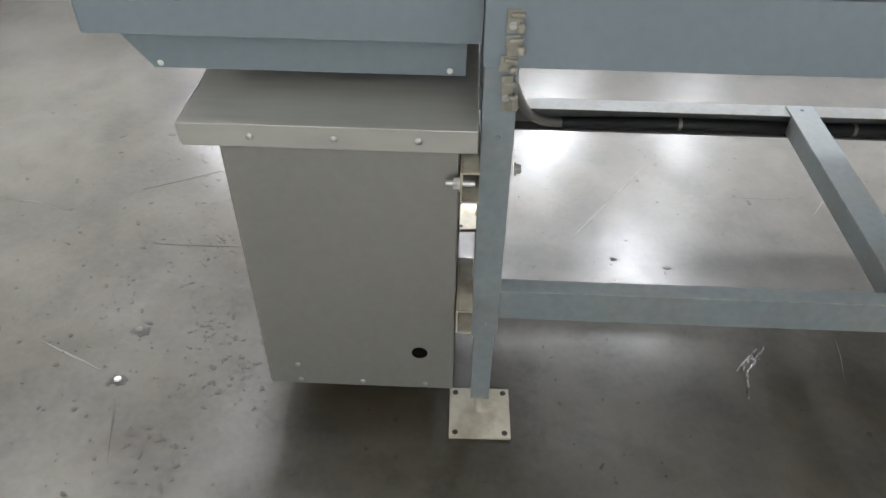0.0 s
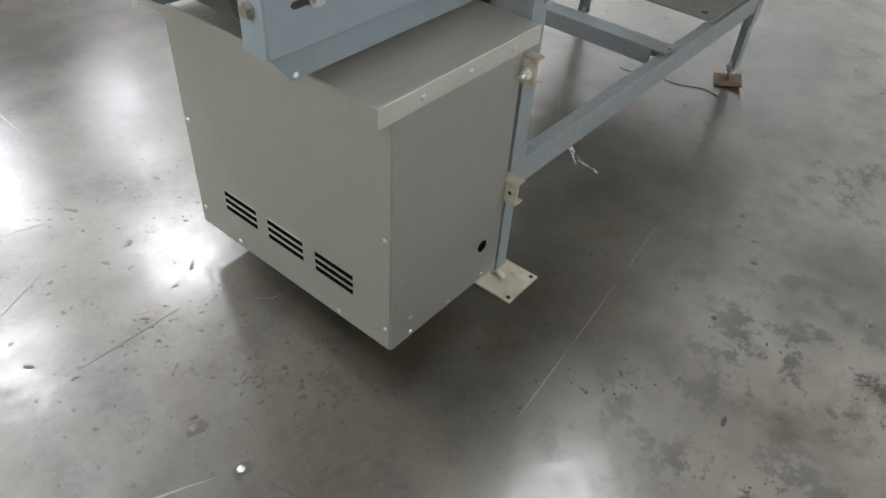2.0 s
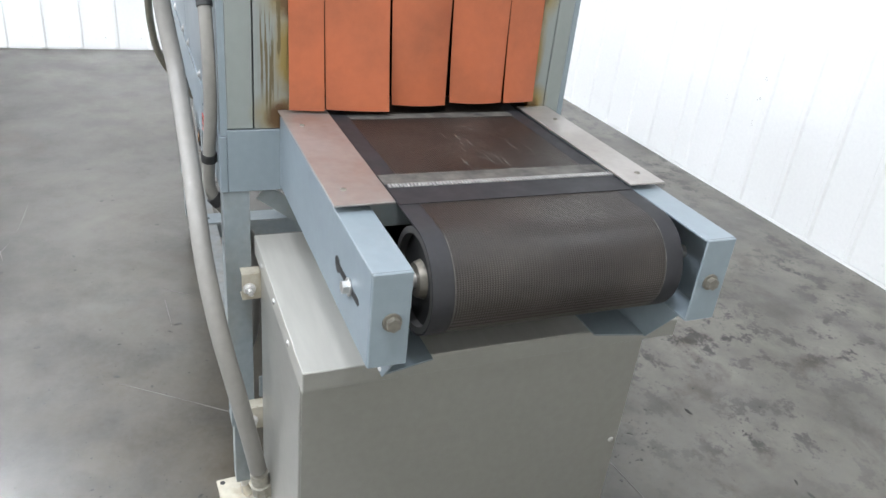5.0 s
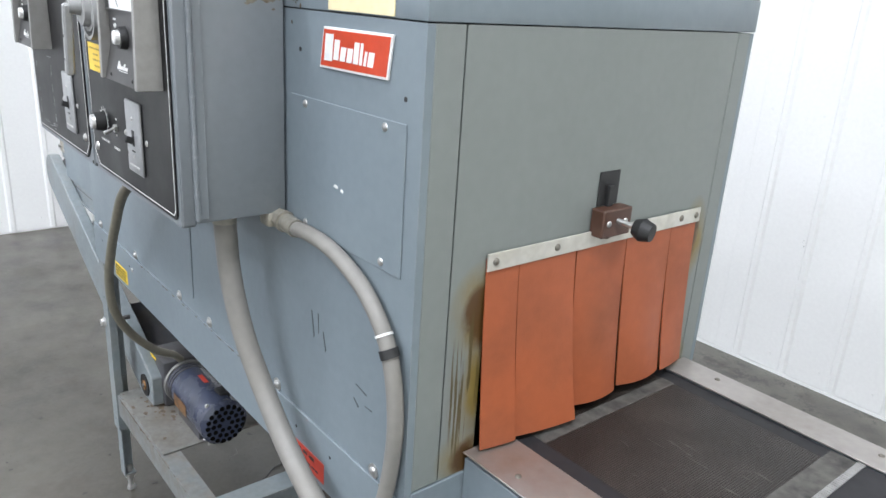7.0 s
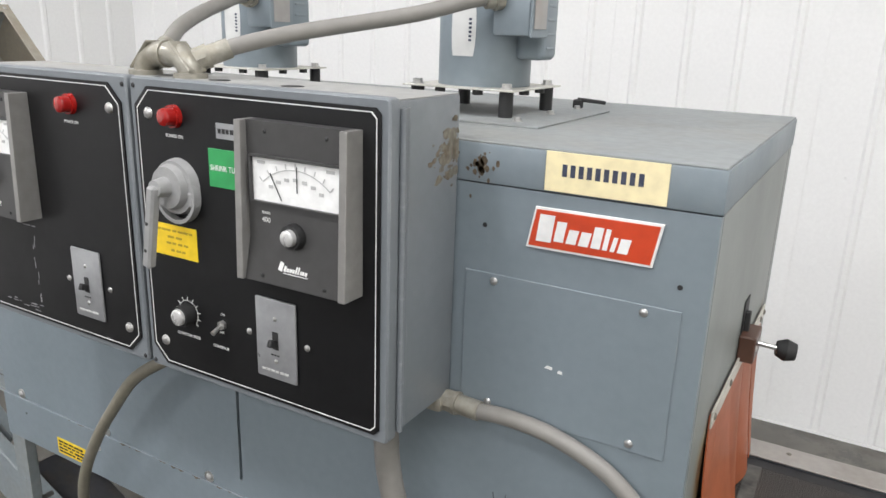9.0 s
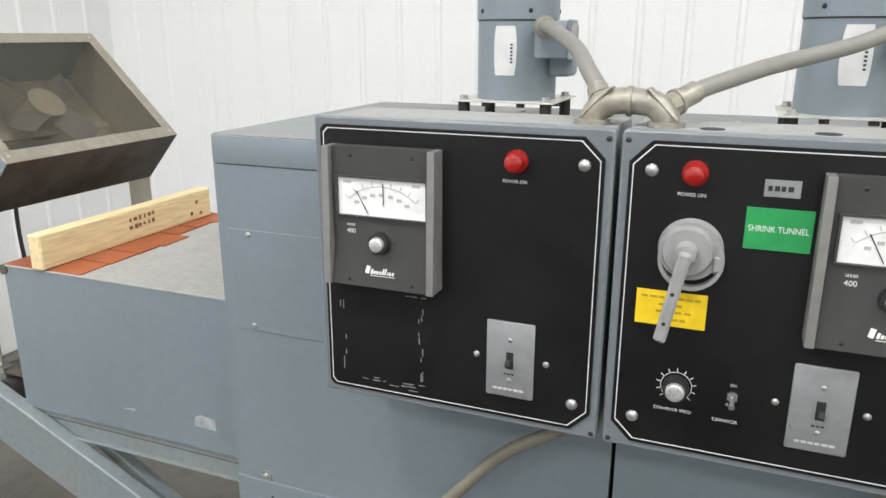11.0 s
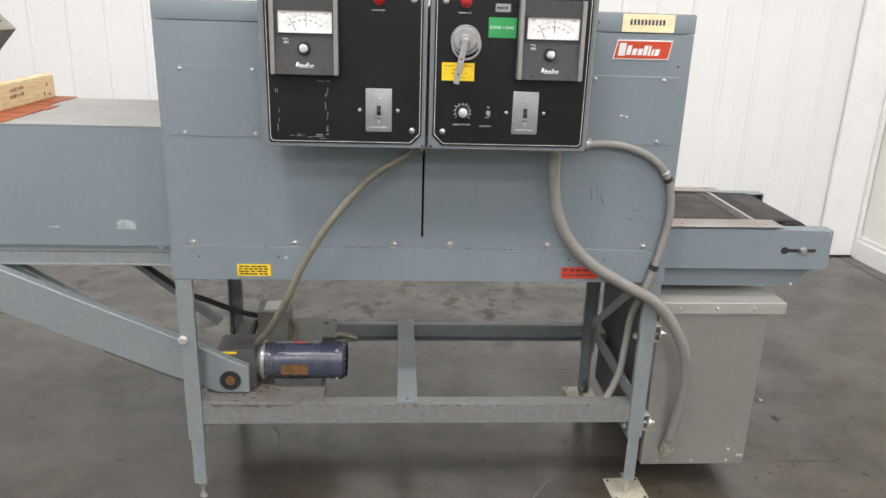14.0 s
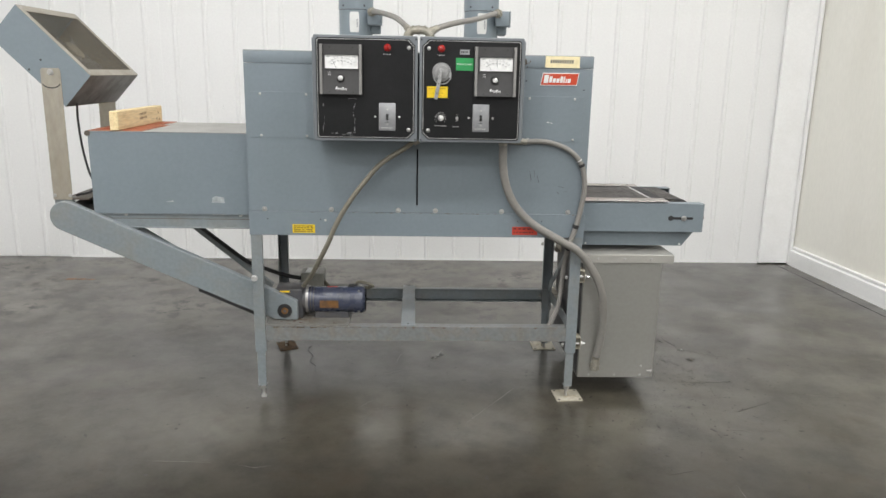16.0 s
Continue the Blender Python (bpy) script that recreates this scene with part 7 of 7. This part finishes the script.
can = part("motor_can", cyl((MX0 + 0.012, MY, MZ), (MX1 - 0.055, MY, MZ), MR, seg=48), M_NAVY, gm)
bm = cyl((MX1 - 0.056, MY, MZ), (MX1 - 0.012, MY, MZ), MR + 0.003, seg=48)
cyl((MX1 - 0.012, MY, MZ), (MX1, MY, MZ), MR + 0.003, MR - 0.010, seg=48, bm=bm)
bell = part("end_bell", bm, M_NAVY, gm)
for ring_r, cnt in ((0.018, 6), (0.034, 12), (0.050, 18)):
    for k in range(cnt):
        a = 2 * math.pi * k / cnt
        part("vent_hole", cyl((MX1 - 0.002, MY + ring_r * math.cos(a), MZ + ring_r * math.sin(a)), (MX1 + 0.0008, MY + ring_r * math.cos(a), MZ + ring_r * math.sin(a)), 0.0066, seg=8), M_DARK, bell)
bm = cyl((MX0, MY, MZ), (MX0 + 0.012, MY, MZ), MR + 0.006, seg=48)
part("flange", bm, M_RAILM, gm)
part("rating_plate", tilted_box((0.088, 0.0012, 0.036), pose(0.490, MY - MR - 0.0004, MZ - 0.006), 0), M_TAG, can, "worn copper-brown rating plate")
part("warning_sticker", tilted_box((0.050, 0.012, 0.001), pose(0.50, MY + 0.004, MZ + MR + 0.0002), 0), M_REDLABEL, can)
for bx in (MX0 + 0.020, MX0 + 0.034):
    part("clamp_band", ring((bx, MY, MZ), RIGHT, MR - 0.001, MR + 0.0022, 0.006, seg=40), M_GEAR, gm)
for ba in (0.5, 2.2, 3.9, 5.5):
    fastener(bell, (MX1 - 0.030, MY + (MR + 0.003) * math.cos(ba), MZ + (MR + 0.003) * math.sin(ba)), (0, math.cos(ba), math.sin(ba)), 0.0045, "bolt", kind="hex")
part("foot", box(0.42, 0.58, MY - 0.045, MY + 0.045, 0.3675, MZ - MR + 0.012, 0.002), M_GEAR, gm)
bm = box(0.235, MX0 - 0.012, MY - 0.062, MY + 0.062, 0.3675, 0.515, 0.010, segments=2)
cyl((MX0 - 0.03, MY, MZ), (MX0, MY, MZ), 0.060, MR, seg=36, bm=bm)
cyl((0.285, MY - 0.075, 0.417), (0.285, MY + 0.075, 0.417), 0.045, seg=28, bm=bm)
gear = part("gearbox", bm, M_GEAR, gm)
part("ratio_sticker", box(0.258, 0.304, MY - 0.0632, MY - 0.0618, 0.4985, 0.5060, 0), M_YELLOW, gear, "small yellow sticker")
part("drive_shaft", cyl((0.285, 0.07, 0.417), (0.285, 0.650, 0.417), 0.0125, seg=16), M_ROLLER, gm)
bm = tube([(0.60, MY + 0.02, MZ + MR - 0.004), (0.625, MY + 0.05, MZ + MR + 0.012), (0.665, MY + 0.055, MZ + MR + 0.002), (0.688, MY + 0.06, MZ + 0.052), (0.672, MY + 0.08, MZ + 0.038), (0.63, MY + 0.09, MZ + 0.03)], 0.0085, 12)
part("lead", bm, M_CABLE, gm)
part("lead_gland", box(0.575, 0.618, MY + 0.004, MY + 0.036, MZ + MR - 0.008, MZ + MR + 0.009, 0.005, segments=2), M_RUBBER, gm)
jb = thing("junction_box", (0.39, 0.51, 0.3675), "grey junction box with a pale label on the motor plate", "box")
part("housing", box(0.304, 0.417, 0.462, 0.588, 0.3675, 0.485, 0.002), M_JBOX, jb)
part("lid", box(0.301, 0.420, 0.458, 0.591, 0.485, 0.491, 0.0015), M_JBOX, jb)
part("label", box(0.325, 0.380, 0.485, 0.572, 0.491, 0.4918, 0), M_SCALE, jb, "pale paper label")
part("flange", box(0.286, 0.434, 0.448, 0.462, 0.3675, 0.371, 0.0005), M_CAB, jb)
conduit("box_cable", [(0.416, 0.53, 0.43), (0.445, 0.48, 0.405), (0.43, 0.40, 0.385), (0.38, 0.33, 0.40), (0.365, 0.215, 0.47)], 0.0105, M_CABLE, "short olive cable from junction box to motor", seg=12)
conduit("plate_cable", [(0.305, 0.53, 0.445), (0.22, 0.555, 0.452), (0.10, 0.60, 0.475), (0.0, 0.615, 0.51), (-0.12, 0.615, 0.60), (-0.26, 0.615, 0.715), (-0.33, 0.61, 0.79)], 0.011, M_RUBBER, "black cable leaving the junction box", seg=12)

# ---------------------------------------------------------------- marks on the floor
def flake(bm, x, y, r, rnd, stretch=1.0):
    n, a0 = rnd.randint(5, 8), rnd.random() * 6.3
    c, s = math.cos(a0), math.sin(a0)
    pts = []
    for k in range(n):
        a = 2 * math.pi * k / n
        rr = r * rnd.uniform(0.55, 1.25)
        px, py = rr * math.cos(a) * stretch, rr * math.sin(a)
        pts.append((x + px * c - py * s, y + px * s + py * c))
    prism(pts, "z", 0.0, 0.0005 + 0.0004 * rnd.random(), 0, bm)


rnd = random.Random(77)
bm = bmesh.new()
for k in range(1500):
    x, y = rnd.uniform(-1.2, 4.0), rnd.uniform(-3.4, 2.4)
    if rnd.random() < 0.75:
        x, y = rnd.gauss(1.9, 0.75), rnd.gauss(0.1, 0.65)
    if k > 1150:
        x, y = rnd.gauss(2.40, 0.22), rnd.gauss(0.30, 0.34)
    flake(bm, x, y, abs(rnd.gauss(0.0006, 0.0018)) + 0.0009, rnd, rnd.choice((1, 1, 1.3, 1.8)))
for cx, cy, spread, count in ((2.19, 0.61, 0.050, 46), (2.26, 0.50, 0.030, 24), (2.10, 0.55, 0.030, 18), (2.33, 0.20, 0.040, 26), (1.72, 1.05, 0.050, 30), (2.30, 0.84, 0.045, 34)):
    for k in range(count):
        flake(bm, rnd.gauss(cx, spread), rnd.gauss(cy, spread), abs(rnd.gauss(0.0008, 0.0022)) + 0.0010, rnd, rnd.choice((1, 1.4, 2.2)))
for k in range(110):
    flake(bm, rnd.uniform(-0.7, 2.9), rnd.uniform(-1.7, 1.5), rnd.uniform(0.003, 0.009), rnd, rnd.choice((1, 1.5, 2.4)))
single("floor_specks", bm, M_SPOT, "small dark pits and specks scattered on the concrete", "floor marks", kind="stuff")
bm = bmesh.new()
for k in range(16):
    x, y, a, ln = rnd.uniform(-0.8, 3.8), rnd.uniform(-2.8, 2.0), rnd.uniform(0, math.pi), rnd.uniform(0.05, 0.35)
    d, w = Vector((math.cos(a), math.sin(a))), rnd.uniform(0.0006, 0.0016)
    q = Vector((-d.y, d.x)) * w
    p0, p1 = Vector((x, y)), Vector((x, y)) + d * ln
    bend = Vector((-d.y, d.x)) * rnd.uniform(-0.02, 0.02)
    pm = (p0 + p1) / 2 + bend
    prism([tuple(p0), tuple(pm - q), tuple(p1), tuple(pm + q)], "z", 0.0, 0.0005, 0, bm)
for x, y, x1, y1, w in ((1.968, 0.984, 1.713, 0.958, 0.0022), (1.725, 0.959, 1.42, 0.925, 0.0013), (1.40, 0.922, 1.139, 0.891, 0.0024), (2.65, 0.547, 2.458, 0.638, 0.0036), (1.399, 0.125, 1.26, -0.07, 0.0026), (1.26, -0.07, 1.129, -0.257, 0.0016), (0.637, -0.105, 0.70, -0.02, 0.0016), (0.70, -0.105, 0.883, -0.092, 0.0014)):
    p0, p1 = Vector((x, y)), Vector((x1, y1))
    q = Vector((-(p1 - p0).y, (p1 - p0).x)).normalized() * w
    prism([tuple(p0), tuple(p0 * 0.7 + p1 * 0.3 - q), tuple(p1), tuple(p0 * 0.35 + p1 * 0.65 + q)], "z", 0.0, 0.0005, 0, bm)
single("floor_scratches", bm, M_SCUFF, "fine pale scratches in the concrete", "floor marks", kind="stuff")
bm = bmesh.new()
for x, y, a, ln, w in ((2.406, 0.727, 1.8, 0.07, 0.0014), (2.377, 0.848, -1.31, 0.155, 0.0014), (2.251, 0.199, 0.0, 0.26, 0.0016), (2.411, -0.142, 0.47, 0.23, 0.0014), (1.9, -0.7, 0.3, 0.12, 0.0015)):
    d = Vector((math.cos(a), math.sin(a)))
    q = Vector((-d.y, d.x)) * w
    p0, p1 = Vector((x, y)), Vector((x, y)) + d * ln
    prism([tuple(p0 - q * 0.2), tuple((p0 + p1) / 2 - q), tuple(p1), tuple((p0 + p1) / 2 + q)], "z", 0.0, 0.0006, 0, bm)
single("floor_gouges", bm, M_SPOT, "long dark gouges in the concrete", "floor marks", kind="stuff")
for x, y, bolt in ((2.430, 0.651, True), (2.431, 0.507, False)):
    bm = bmesh.new()
    r2 = random.Random(int(x * 100 + y * 1000))
    flake(bm, x, y, 0.019, r2, 1.2)
    for k in range(12):
        flake(bm, x + r2.uniform(-0.017, 0.017), y + r2.uniform(-0.013, 0.013), r2.uniform(0.005, 0.008), r2, 1.4)
    stain = single("anchor_stain", bm, M_SPOT, "dark ring round an old floor anchor", "floor mark")
    if bolt:
        part("anchor_bolt", dome((x, y, 0.0008), UP, 0.0085, 0.005, seg=14), M_CHROME, stain, "bright cut-off anchor bolt")
    else:
        part("anchor_hole", dome((x + 0.004, y - 0.003, 0.0008), UP, 0.010, 0.002, seg=10), M_RUSTY, stain)

# a loose wire and a scrap of plastic on the floor under the machine
single("loose_wire", tube([(0.386, 0.330, 0.0019), (0.378, 0.40, 0.0019), (0.340, 0.46, 0.0019), (0.346, 0.535, 0.0019), (0.318, 0.60, 0.0019), (0.303, 0.643, 0.0019), (0.322, 0.70, 0.0019)], 0.0014, 8), M_GEAR, "thin dark loose wire lying on the concrete", "wire")
rnd = random.Random(19)
bm = bmesh.new()

for x0, y0, x1, y1, wide in ((0.985, 0.490, 1.046, 0.575, 0.006), (1.004, 0.497, 1.050, 0.566, 0.005), (1.040, 0.560, 1.056, 0.640, 0.0035), (1.020, 0.515, 1.062, 0.560, 0.004)):
    row = None
    for k in range(15):
        u = k / 14
        c = Vector((x0 + (x1 - x0) * u + rnd.uniform(-0.003, 0.003), y0 + (y1 - y0) * u + rnd.uniform(-0.003, 0.003), 0.0))
        w, tilt = wide * rnd.uniform(0.35, 1.2), rnd.uniform(-1.2, 1.2)
        side = Vector((math.cos(tilt), math.sin(tilt) * 0.5, 0))
        pair = [bm.verts.new(c - side * w + Vector((0, 0, 0.0008 + 0.004 * rnd.random()))), bm.verts.new(c + Vector((0, 0, 0.0012 + 0.011 * rnd.random()))), bm.verts.new(c + side * w + Vector((0, 0, 0.0008 + 0.005 * rnd.random())))]
        if row:
            for i in range(2):
                bm.faces.new((row[i], row[i + 1], pair[i + 1], pair[i]))
        row = pair
bmesh.ops.solidify(bm, geom=bm.faces[:], thickness=0.0004)
single("plastic_scrap", bm, M_FILM, "crumpled strip of clear plastic lying on the concrete", "scrap")

# worn remains of a tape line near the back wall
bm = bmesh.new()
for xa, xb, ya, yb in ((-1.650, -1.575, 2.008, 2.052), (-1.568, -1.505, 2.014, 2.047), (-1.498, -1.440, 2.006, 2.038)):
    prism([(xa, ya + 0.006), (xa + 0.012, ya), (xb - 0.008, ya + 0.003), (xb, yb - 0.012), (xb - 0.010, yb), (xa + 0.006, yb - 0.004)], "z", 0.0, 0.0006, 0, bm)
single("floor_tape", bm, M_TAPE, "worn remains of faded orange tape on the concrete", "floor tape")
